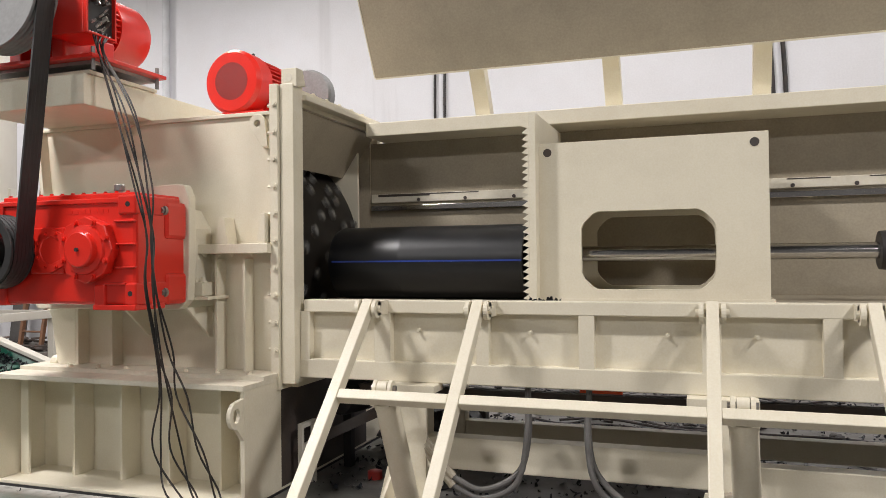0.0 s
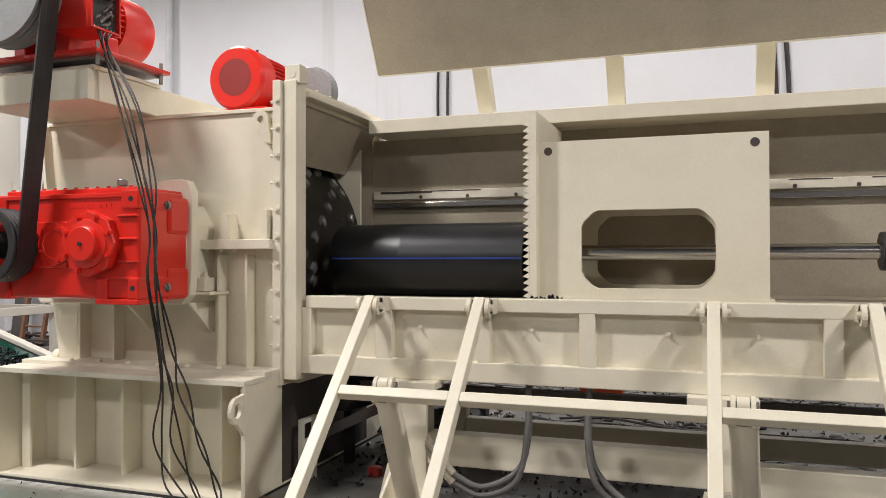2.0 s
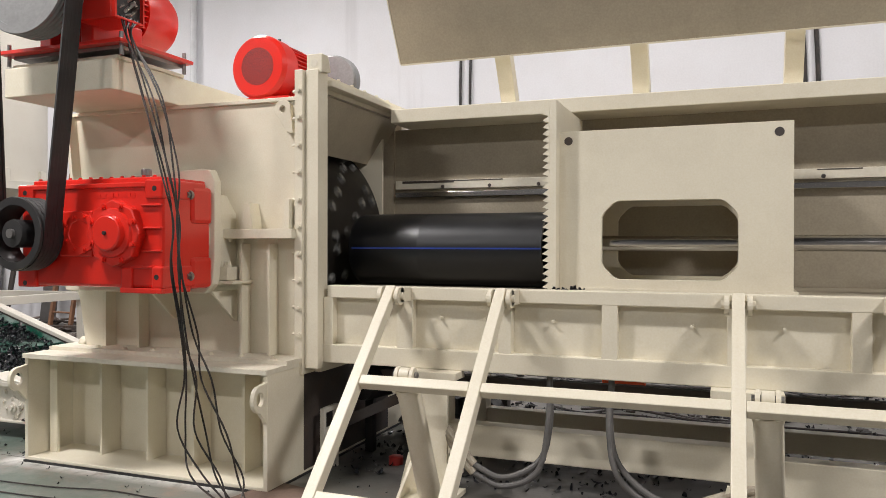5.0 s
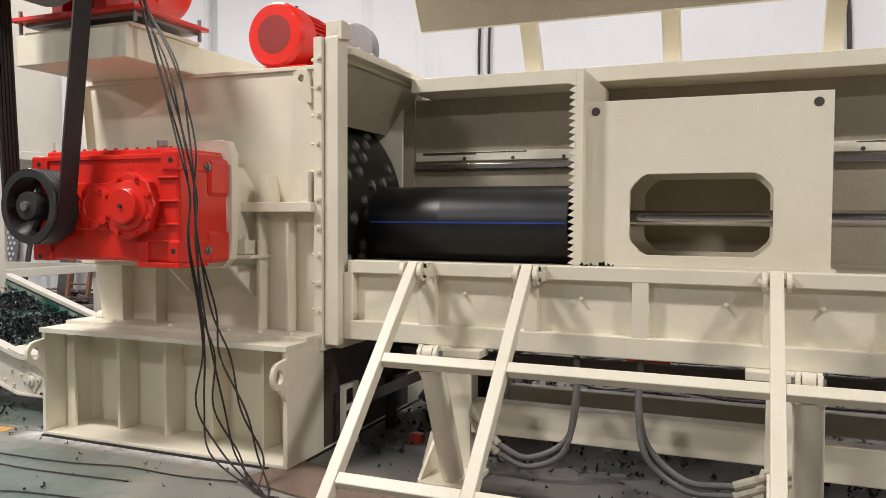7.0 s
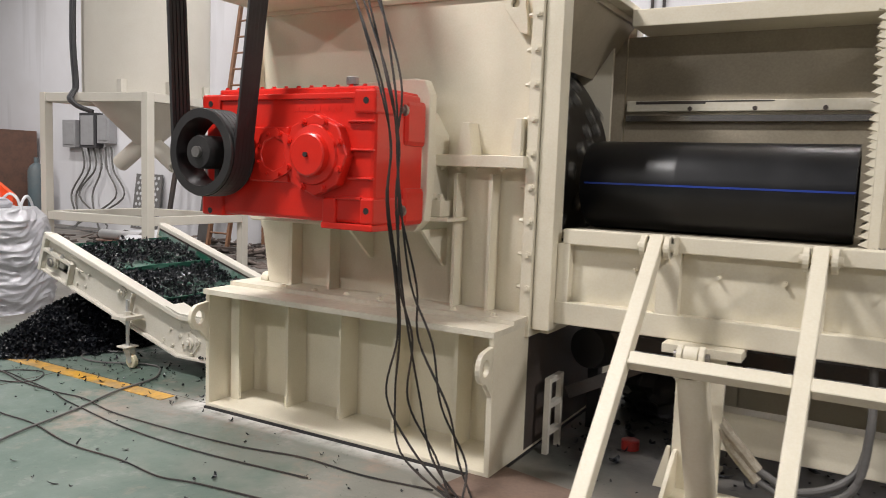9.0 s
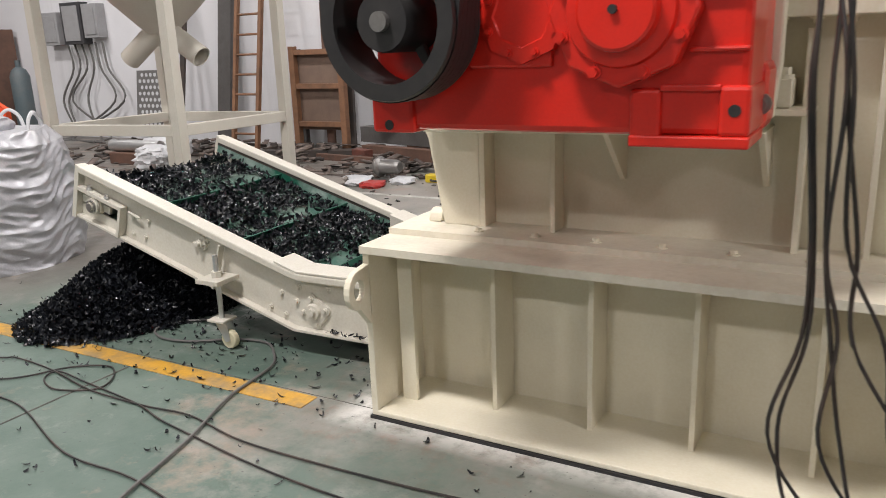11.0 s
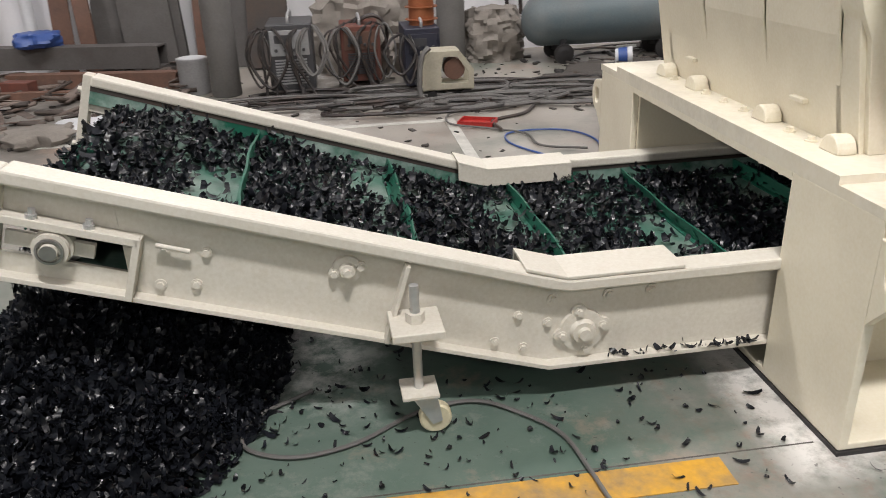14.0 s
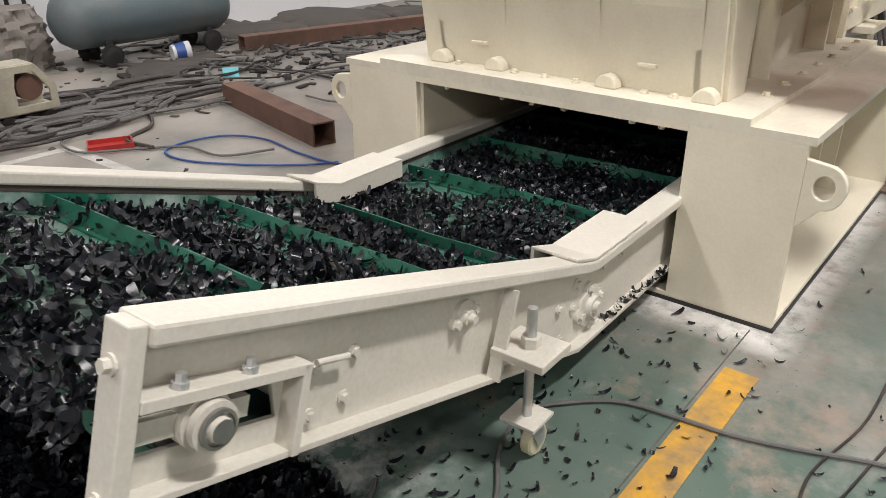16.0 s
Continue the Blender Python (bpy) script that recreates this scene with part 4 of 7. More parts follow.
PUSHER_OB = pusher()
solo("rod_gland", lathe(bmesh.new(), (0.965, 5.0, 1.51), (1, 0, 0), [(0, 0.06), (0, 0.11), (0.05, 0.115), (0.05, 0.09), (1.5, 0.09)], 28), BLACKIRON, "dark steel gland of the ram cylinder", "cylinder", smooth=True, at=(1.2, 5.0, 1.4))


# ---- conveyor ----
TH = radians(17.7)
CS, SN = math.cos(TH), math.sin(TH)
BX, BZ, TAILX, DR, RUN, SPEED = -5.25, 0.325, -2.85, 0.08, 1.432, 0.339
ZR = 0.113                                                # rail top above the belt
CY0, CY1 = 4.39, 5.55                                    # outer faces of the side plates


HEAD_NEAR, HEAD_FAR = 1.568, 1.635                      # where the two side frames end, up the slope


def on_path(x, up):
    """A point of the conveyor's side line over x (the bend at BX), up metres above the belt."""
    if x < -6.6:                                          # the head ends are cut square to the slope
        d = HEAD_FAR if x < -6.66 else HEAD_NEAR
        return (BX - d * CS + up * SN, BZ + d * SN + up * CS)
    if x > BX + up * math.tan(TH / 2):
        return (x, BZ + up)
    d = (BX - x + up * SN) / CS
    return (BX - d * CS + up * SN, BZ + d * SN + up * CS)


LOOP = 2 * abs(BX - TAILX) + 2 * RUN + 2 * math.pi * DR
N_FLIGHT = 15
PITCH = LOOP / N_FLIGHT


def belt_pose(s):
    """Place and turn on the endless belt, s metres on from the tail."""
    s %= LOOP
    a = abs(BX - TAILX)
    if s < a:
        return TAILX - s, BZ, 0.0
    s -= a
    if s < RUN:
        soft = min(s / 0.12, 1.0)
        return BX - s * CS, BZ + s * SN, TH * soft
    s -= RUN
    tx, tz = BX - RUN * CS, BZ + RUN * SN
    cx, cz = tx - DR * SN, tz - DR * CS
    if s < math.pi * DR:
        phi = TH - s / DR
        return cx + DR * math.sin(phi), cz + DR * math.cos(phi), phi
    s -= math.pi * DR
    lx, lz = cx - DR * SN, cz - DR * CS
    if s < RUN:
        return lx + s * CS, lz - s * SN, TH - math.pi
    s -= RUN
    if s < a:
        f = s / a
        x0, z0 = lx + RUN * CS, lz - RUN * SN
        return x0 + f * (TAILX - x0), z0 + f * (BZ - 2 * DR - z0), -math.pi
    s -= a
    phi = -math.pi - s / DR
    return TAILX + DR * math.sin(phi) * 1.0, BZ - DR + DR * math.cos(phi), phi


def strip(bm, pts, up0, up1, y0, y1):
    """A bent bar that follows the conveyor line through the given x, between two heights over the belt."""
    lo, hi = [on_path(x, up0) for x in pts], [on_path(x, up1) for x in pts]
    rings = []
    for (xa, za), (xb, zb) in zip(lo, hi):
        rings.append([bm.verts.new(p) for p in ((xa, y0, za), (xa, y1, za), (xb, y1, zb), (xb, y0, zb))])
    for a, b in zip(rings, rings[1:]):
        for j in range(4):
            bm.faces.new((a[j], a[(j + 1) % 4], b[(j + 1) % 4], b[j]))
    bm.faces.new(rings[0][::-1]), bm.faces.new(rings[-1])
    return bm


def slope(d, up, y):
    """A point d metres up the slope from the bend."""
    return Vector((BX - d * CS + up * SN, y, BZ + d * SN + up * CS))


# the conveyor stands slightly askew to the shredder
SKEW = radians(1.3)
ASKEW = Matrix.Translation((-5.2, 4.93, 0)) @ Matrix.Rotation(SKEW, 4, "Z") @ Matrix.Translation((5.2, -4.93, 0))


def conveyor():
    c = thing("belt_conveyor", (-5.2, 4.93, 0), "cream steel belt conveyor with a green belt", "conveyor")
    c.rotation_euler.z = SKEW
    xs = [TAILX + 0.1, -4.5, -5.0, BX + 0.1, BX + 0.03, BX - 0.03, BX - 0.1, -5.6, -6.2, -6.695]
    for y0, y1, inner in ((CY0, CY0 + 0.012, 1), (CY1 - 0.012, CY1, -1)):
        tip = -6.63 if inner > 0 else -6.70
        xs = xs[:-1] + [tip]
        part("side_plate", strip(bmesh.new(), xs[:-1] + [-6.475], -0.19, ZR - 0.03, y0, y1), CREAM2, c, bevel=0.002)
        part("head_plate", strip(bmesh.new(), [-6.475, tip], -0.03, ZR - 0.03, y0, y1), CREAM2, c)
        part("head_plate", strip(bmesh.new(), [-6.475, tip], -0.19, -0.13, y0, y1), CREAM2, c)
        a, b = (y0 - 0.055, y1 + 0.03) if inner > 0 else (y0 - 0.03, y1 + 0.055)
        part("top_rail", strip(bmesh.new(), xs, ZR - 0.04, ZR, a, b), CREAM2, c, bevel=0.008)
        a, b = (y0 - 0.04, y1) if inner > 0 else (y0, y1 + 0.04)
        part("bottom_flange", strip(bmesh.new(), xs, -0.20, -0.185, a, b), CREAM2, c, bevel=0.002)
        a, b = (y1, y1 + 0.02) if inner > 0 else (y0 - 0.02, y0)
        part("skirt_bar", strip(bmesh.new(), xs[:4], 0.055, 0.075, a, b), DARKSTEEL, c)
        part("skirt_bar", strip(bmesh.new(), xs[6:], 0.055, 0.078, a, b), DARKSTEEL, c)
        a, b = (y1 + 0.006, y1 + 0.018) if inner > 0 else (y0 - 0.018, y0 - 0.006)
        part("skirt", strip(bmesh.new(), xs, 0.003, 0.06, a, b), SKIRT, c, "green rubber skirt spattered with white paint")
        # cap plate over the bend
        a, b = (y0 - 0.052, y1 + 0.10) if inner > 0 else (y0 - 0.10, y1 + 0.052)
        bend = [-4.86, -5.05, BX + 0.08, BX + 0.02, BX - 0.04, -5.36]
        part("cap_plate", strip(bmesh.new(), bend, ZR + 0.002, ZR + 0.012, a, b), CREAM2, c, bevel=0.002)
        a, b = (b - 0.012, b) if inner > 0 else (a, a + 0.012)
        part("cap_skirt", strip(bmesh.new(), bend, ZR - 0.065, ZR + 0.002, a, b), CREAM2, c)
    # belt: top run, head drum wrap, return
    bm = bmesh.new()
    ring = []
    for i in range(141):
        x, z, phi = belt_pose(LOOP * i / 140)
        up = Vector((math.sin(phi), 0, math.cos(phi)))
        ring.append([bm.verts.new((x, CY0 + 0.03, z)), bm.verts.new((x, CY1 - 0.03, z))] + [bm.verts.new(Vector((x, y, z)) - 0.006 * up) for y in (CY1 - 0.03, CY0 + 0.03)])
    for a, b in zip(ring, ring[1:]):
        for j in range(4):
            bm.faces.new((a[j], a[(j + 1) % 4], b[(j + 1) % 4], b[j]))
    part("belt", bm, BELT, c, "dusty green rubber conveyor belt", smooth=True)
    part("head_drum", cyl(bmesh.new(), slope(RUN, -DR, CY0 + 0.02), slope(RUN, -DR, CY1 - 0.02), DR - 0.008, n=32), STEEL, c, smooth=True)
    part("tail_drum", cyl(bmesh.new(), (TAILX, CY0 + 0.02, BZ - DR), (TAILX, CY1 - 0.02, BZ - DR), DR - 0.008, n=32), STEEL, c, smooth=True)
    for y, s in ((CY0, -1), (CY1, 1)):
        out = Vector((0, s, 0))
        # head bearing with its tensioning slide
        head = (HEAD_NEAR if s < 0 else HEAD_FAR) + 0.017
        p = slope(RUN, -DR, y)
        bearing = part("take_up_bearing", lathe(bmesh.new(), p, out, [(0, 0.052), (0.035, 0.052), (0.035, 0.040), (0.042, 0.040), (0.042, 0.046), (0.058, 0.046), (0.058, 0.034), (0.064, 0.034), (0.064, 0.024), (0.076, 0.022)], 28), CREAM2, c, smooth=True)
        part("bearing_insert", lathe(bmesh.new(), p + 0.060 * out, out, [(0, 0.036), (0.008, 0.036), (0.009, 0.030), (0.004, 0.029), (0.004, 0.022), (0.018, 0.021), (0.018, 0.008)], 28), STEEL, bearing, "bare steel bearing face", smooth=True)
        part("bearing_block", strip_bar(p - Vector((-0.10 * CS, 0, 0.10 * SN)), p + Vector((-0.12 * CS, 0, 0.12 * SN)), 0.04, 0.018, out), CREAM2, bearing)
        part("slide_bar", strip_bar(slope(head - 0.015, -DR + 0.06, y), slope(RUN - 0.21, -DR + 0.06, y), 0.022, 0.05, out), CREAM2, c, bevel=0.002)
        part("slide_stop", strip_bar(slope(RUN - 0.205, -DR + 0.07, y), slope(RUN - 0.205, -DR - 0.115, y), 0.02, 0.05, out), CREAM2, c, bevel=0.002)
        part("end_plate", strip_bar(slope(head, -0.21, y - s * 0.02), slope(head, ZR - 0.002, y - s * 0.02), 0.034, 0.065, out), CREAM2, c, bevel=0.004)
        for up in (ZR - 0.07, -0.18):
            part("end_bolt", bolt(bmesh.new(), slope(head + 0.015, up, y + s * 0.012), (-CS, 0, SN), 0.012, 0.02), CREAM2, c)
        for d in (0.06, -0.08):
            q = slope(RUN + d, -DR + 0.075, y + s * 0.03)
            part("bolt", bolt(bmesh.new(), q, (SN, 0, CS), 0.010, 0.022), ZINC, c)
        q = slope(RUN - 0.25, -DR + 0.055, y + s * 0.025)
        part("adjusting_screw", cyl(bmesh.new(), q, q + Vector((0.09 * CS, 0, -0.09 * SN)), 0.007, n=10), CREAM2, c)
        for d, up in ((1.05, -0.03), (1.06, -0.13), (1.16, -0.05), (1.155, -0.15), (0.11, -0.05), (0.01, -0.055), (0.157, -0.153), (0.06, -0.155)):
            part("bolt", bolt(bmesh.new(), slope(d, up, y), out, 0.011, 0.014), CREAM2, c)
        for x, z in ((-5.26, 0.352), (-5.08, 0.352), (-4.94, 0.352)):
            part("bolt", bolt(bmesh.new(), (x, y, z), out, 0.014, 0.016), CREAM2, c)
        for p, k in ((slope(0.66, 0.0, y), 0.7), (Vector((-5.165, y, 0.238)), 1.2)):
            fb = part("flange_bearing", lathe(bmesh.new(), p, out, [(0, 0.062 * k), (0.012, 0.060 * k), (0.014, 0.036 * k), (0.03, 0.03 * k), (0.03, 0.018 * k), (0.045, 0.016 * k)], 24), CREAM2, c, smooth=True)
            for e in range(2 if k < 1 else 4):
                a = radians(10 + (180 if k < 1 else 90) * e)
                q = p + 0.056 * k * Vector((math.cos(a), 0, math.sin(a)))
                part("bearing_ear", cyl(bmesh.new(), q, q + 0.012 * out, 0.022 * k, n=14), CREAM2, fb)
                part("bolt", bolt(bmesh.new(), q + 0.01 * out, out, 0.011, 0.016), CREAM2, fb)
        # leg with castor
        part("upright", strip_bar(slope(0.50, -0.19, y + s * 0.02), slope(0.50, ZR - 0.05, y + s * 0.02), 0.012, 0.04, out), CREAM2, c)
        f = Vector((-5.70, y + s * 0.10, 0.37))
        plate = part("screw_plate", B(f.x - 0.075, f.x + 0.075, min(f.y - 0.08, f.y + 0.08), f.y + 0.08, 0.36, 0.385), CREAM2, c, bevel=0.003)
        part("screw", cyl(bmesh.new(), (f.x, f.y, 0.155), (f.x, f.y, 0.50), 0.014, n=14), ZINC, plate, "grey threaded levelling screw", smooth=True)
        part("nut", cyl(bmesh.new(), (f.x, f.y, 0.385), (f.x, f.y, 0.415), 0.028, n=6), CREAM2, plate)
        castor = part("castor_plate", B(f.x - 0.055, f.x + 0.055, f.y - 0.055, f.y + 0.055, 0.15, 0.162), CREAM2, c, bevel=0.002)
        fork = bmesh.new()
        for k in (-0.026, 0.022):
            prism(fork, [(f.x - 0.03, 0.15), (f.x + 0.05, 0.15), (f.x + 0.065, 0.05), (f.x + 0.035, 0.04)], "y", f.y + k, f.y + k + 0.004)
        part("castor_fork", fork, ZINC, castor)
        part("castor_wheel", lathe(bmesh.new(), (f.x + 0.045, f.y - 0.018, 0.052), (0, 1, 0), [(0, 0.018), (0, 0.044), (0.006, 0.05), (0.03, 0.05), (0.036, 0.044), (0.036, 0.018)], 28), WHEEL, castor, "cream nylon castor wheel", smooth=True)
    for d in (0.3, 1.2):
        part("cross_tube", cyl(bmesh.new(), slope(d, -0.10, CY0 + 0.02), slope(d, -0.10, CY1 - 0.02), 0.02, n=12), CREAM2, c)
    return c


def strip_bar(p, q, width, depth, out):
    """A flat bar from p to q on a plate's face, standing out by depth."""
    p, q = Vector(p), Vector(q)
    d = (q - p).normalized()
    w = d.cross(out).normalized() * width / 2
    bm = bmesh.new()
    v = [bm.verts.new(a + k * w + e * depth * out) for a in (p, q) for k in (-1, 1) for e in (0, 1)]
    for f in ((0, 1, 3, 2), (4, 6, 7, 5), (0, 4, 5, 1), (2, 3, 7, 6), (0, 2, 6, 4), (1, 5, 7, 3)):
        bm.faces.new([v[i] for i in f])
    return bm


conveyor()
FLIGHTS = []


def flights():
    mesh = None
    for k in range(N_FLIGHT):
        bm = bmesh.new()
        n = 12
        ring = []
        for i in range(n + 1):
            y = -0.545 + 1.09 * i / n
            bow = 0.012 * math.sin(math.pi * i / n) * (1 if k % 3 else -1.4) + 0.004 * math.sin(5.0 * i + k)
            ring.append([bm.verts.new(p) for p in ((-0.022, y, 0.001), (0.022, y, 0.001), (0.022, y, 0.006), (0.005, y, 0.008), (0.004 + bow, y, 0.055), (-0.004 + bow, y, 0.055), (-0.005, y, 0.008), (-0.022, y, 0.006))])
        for a, b in zip(ring, ring[1:]):
            for j in range(8):
                bm.faces.new((a[j], a[(j + 1) % 8], b[(j + 1) % 8], b[j]))
        bm.faces.new(ring[0][::-1]), bm.faces.new(ring[-1])
        FLIGHTS.append(solo("belt_flight", bm, FLIGHT, "upright green rubber flight across the belt", "flight", "belt flights", at=(0, 0, 0)))


flights()


def chip(bm, m, rnd):
    """A curled shaving of plastic."""
    length, width = rnd.uniform(0.030, 0.088), rnd.uniform(0.011, 0.028)
    curl, twist = rnd.uniform(0.9, 3.8), rnd.uniform(-1.3, 1.3)
    prev = None
    n = 4
    for i in range(n + 1):
        u = i / n - 0.5
        a = curl * u
        r = length / curl
        w = width * (0.35 + 0.65 * math.sin(math.pi * min(max(0.12 + 0.8 * i / n, 0), 1))) / 2
        c = Vector((r * math.sin(a), 0, r * (1 - math.cos(a))))
        side = Vector((0, math.cos(twist * u), math.sin(twist * u)))
        row = [bm.verts.new(m @ (c - w * side)), bm.verts.new(m @ (c + w * side))]
        if prev:
            bm.faces.new((prev[0], prev[1], row[1], row[0]))
        prev = row


def turned(rnd, lean=1.0):
    return Euler((rnd.gauss(0, 0.7 * lean), rnd.gauss(0, 0.7 * lean), rnd.uniform(0, 6.283))).to_matrix().to_4x4()


def plain_mesh(bm, name, mat):
    mesh = bpy.data.meshes.new(name)
    bm.to_mesh(mesh)
    bm.free()
    mesh.shade_smooth()
    mesh.materials.append(mat)
    return mesh


ROWS_OF_CHIPS = 3
HEAPS = []


def heaps():
    rnd = random.Random(11)
    kinds = []
    for k in range(9):
        bm = bmesh.new()
        w = PITCH / ROWS_OF_CHIPS
        count = (440, 390, 270)[k % 3]
        gap = rnd.uniform(-0.3, 0.3)
        for _ in range(count):
            x, y = rnd.uniform(-w / 2, w / 2), rnd.uniform(-0.52, 0.52)
            if k % 3 == 2 and abs(y - gap) < 0.16 and rnd.random() < 0.8:
                continue
            h = 0.062 * (0.6 + 0.4 * math.cos(5 * y + k)) * (1.0 if k % 3 < 2 else 0.6)
            chip(bm, Matrix.Translation((x, y, 0.008 + rnd.random() ** 1.3 * h)) @ turned(rnd, 0.6), rnd)
        kinds.append(plain_mesh(bm, "plastic_chips", CHIP))
    total = 20 + int(SPEED * 16.0 / (PITCH / ROWS_OF_CHIPS)) + 1
    for i in range(total):
        ob = new("plastic_chips", kinds[(i * 4 + i // 3) % 3 * 3 + i % 3])
        HEAPS.append(tagged(ob, "curled black plastic shavings carried by the belt", "plastic chips", "chips on the belt", "stuff"))


heaps()


def pile():
    rnd = random.Random(5)
    bm = bmesh.new()
    cx, cy, rx, ry, hh = -6.72, 4.85, 0.50, 0.80, 0.46

    def height(x, y):
        d = math.hypot((x - cx) / rx, (y - cy) / ry)
        k = 1 - d / 1.15
        return hh * max(k, 0) ** 0.9 * (1 + 0.25 * noise.noise((3 * x, 3 * y, 0)))
    n = 40
    grid = [[bm.verts.new((cx - 0.9 + 1.8 * i / n, cy - 1.1 + 2.2 * j / n, height(cx - 0.9 + 1.8 * i / n, cy - 1.1 + 2.2 * j / n) - 0.015)) for j in range(n + 1)] for i in range(n + 1)]
    for i in range(n):
        for j in range(n):
            bm.faces.new((grid[i][j], grid[i + 1][j], grid[i + 1][j + 1], grid[i][j + 1]))
    for _ in range(9000):
        a, d = rnd.uniform(0, 6.283), rnd.random() ** 0.6 * 1.25
        x, y = cx + rx * d * math.cos(a), cy + ry * d * math.sin(a)
        z = height(x, y)
        chip(bm, Matrix.Translation((x, y, z + 0.012 * rnd.random() + 0.004)) @ turned(rnd), rnd)
    ob = new("chip_pile", plain_mesh(bm, "chip_pile", CHIP))
    tagged(ob, "heap of curled black plastic shavings on the floor", "plastic chips", kind="stuff")
    bm = bmesh.new()
    for _ in range(1000):
        zone = rnd.random()
        if zone < 0.45:
            x, y = rnd.gauss(-6.45, 0.6), rnd.gauss(4.45, 0.5)
        elif zone < 0.7:
            x, y = rnd.uniform(-6.1, -4.6), rnd.uniform(3.8, 4.5)
            if rnd.random() < 0.5:
                continue
        elif zone < 0.85:
            x, y = rnd.uniform(-2.5, 0.6), rnd.uniform(4.2, 5.6)
        else:
            x, y = rnd.uniform(-7.5, -1.5), rnd.uniform(2.6, 3.9)
        if XL - 0.02 < x < XR and y > YF - 0.05:
            continue
        chip(bm, Matrix.Translation((x, y, 0.006)) @ turned(rnd, 0.4) @ Matrix.Scale(rnd.uniform(0.25, 0.8), 4), rnd)
    for _ in range(1500):
        x, y = (rnd.uniform(-2.5, 1.6), rnd.uniform(4.5, 6.0)) if rnd.random() < 0.35 else (rnd.uniform(-2.0, 1.6), rnd.uniform(6.2, 9.2))
        chip(bm, Matrix.Translation((x, y, 0.008)) @ turned(rnd, 0.5) @ Matrix.Scale(rnd.uniform(0.6, 1.5), 4), rnd)
    for _ in range(46):
        x = -4.58 - 0.5 * rnd.random() ** 1.5
        chip(bm, Matrix.Translation((x, CY0 - 0.018 + rnd.gauss(0, 0.007) - 0.023 * (-5.2 - x) * -1, 0.148)) @ turned(rnd, 0.7) @ Matrix.Scale(rnd.uniform(0.35, 0.8), 4), rnd)
    for x in np.arange(-1.0, -0.8, 0.012):
        chip(bm, Matrix.Translation((x, 4.52 + rnd.uniform(-0.04, 0.06), 1.225)) @ turned(rnd, 0.5), rnd)
    ob = new("scattered_chips", plain_mesh(bm, "scattered_chips", CHIP))
    tagged(ob, "loose black plastic shavings strewn about", "plastic chips", kind="stuff")


pile()


# ---- cables of the main motor ----
def cable(pts, r=0.008, label="black rubber cable", name="cable", mat=None, group=""):
    bm = tube(bmesh.new(), pts, r)
    return solo(name, bm, mat or CABLE, label, "cable", group, smooth=True, at=tuple(pts[len(pts) // 2]))


for k, f in enumerate((0.0, 0.10, 0.42, 0.50, 0.86, 1.0)):
    rnd = random.Random(40 + k)
    j = lambda q: rnd.uniform(-q, q)
    g = (0.10, 0.0, 0.55, 0.42, 1.0, 0.80)[k]                     # the strands cross over one another
    cable([(-3.55, 3.80 + 0.03 * k, 2.93), (-3.52 + 0.05 * f, 3.83 + j(0.03), 2.78), (-3.33 + 0.15 * f, 3.75 + j(0.02), 2.38), (-3.02 + 0.12 * g + j(0.012), 3.57 + j(0.03), 1.91),
           (-2.97 + 0.10 * f + j(0.02), 3.57 + j(0.03), 1.62), (-2.95 + 0.10 * g + j(0.02), 3.57 + j(0.03), 1.36), (-2.94 + 0.12 * f + j(0.015), 3.62 + j(0.03), 0.98), (-2.93 + 0.17 * g + j(0.02), 3.65, 0.72),
           (-3.02 + 0.36 * f + j(0.03), 3.69 + j(0.03), 0.42), (-2.90 + 0.33 * g + j(0.03), 3.70 + j(0.05), 0.16), (-2.62 + 0.14 * f + j(0.03), 3.62 + j(0.05), 0.012), (-2.38 + j(0.05), 3.50 + j(0.1), 0.010)],
          0.0058, "black motor cable hanging in front of the gearbox", group="motor cables")


# ---- more materials ----
BAG = material("silver_woven_plastic", (0.55, 0.55, 0.58), 0.36, metal=0.35, dark=(0.36, 0.36, 0.39), amount=0.6, scale=6, fine=90, bump=0.003)
WOOD = material("old_wood", (0.26, 0.13, 0.07), 0.65, dark=(0.12, 0.07, 0.045), amount=0.8, scale=6, bump=0.002)
RUST = material("rusty_steel", (0.16, 0.085, 0.06), 0.7, dark=(0.08, 0.055, 0.045), amount=0.8, scale=5, bump=0.002)
GREYSHEET = material("grey_scaled_steel", (0.125, 0.118, 0.115), 0.6, metal=0.2, dark=(0.075, 0.066, 0.06), amount=0.7, scale=2.5, bump=0.0015)
CONCRETECOL = material("grey_painted_column", (0.17, 0.165, 0.16), 0.6, dark=(0.10, 0.095, 0.09), amount=0.7, scale=3, bump=0.001)
DARKGREY = material("dark_grey_plastic", (0.055, 0.055, 0.06), 0.5, dark=(0.10, 0.095, 0.09), scale=6, bump=0.0008)
LIGHTGREY = material("light_grey_panel", (0.36, 0.36, 0.37), 0.5, dark=(0.22, 0.21, 0.20), scale=7, bump=0.0005)
NAVY = material("navy_blue_paint", (0.022, 0.024, 0.042), 0.5, dark=(0.06, 0.06, 0.07), scale=5, bump=0.0008)
BROWNRED = material("faded_red_paint", (0.15, 0.05, 0.035), 0.6, dark=(0.06, 0.045, 0.04), amount=0.8, scale=5, bump=0.0008)
COPPER = material("copper_wire", (0.45, 0.17, 0.08), 0.45, metal=0.6, dark=(0.25, 0.09, 0.05), scale=20, bump=0.001)
TANKBLUE = material("blue_grey_tank_paint", (0.10, 0.135, 0.15), 0.5, dark=(0.17, 0.17, 0.165), amount=0.8, scale=2, bump=0.0006)
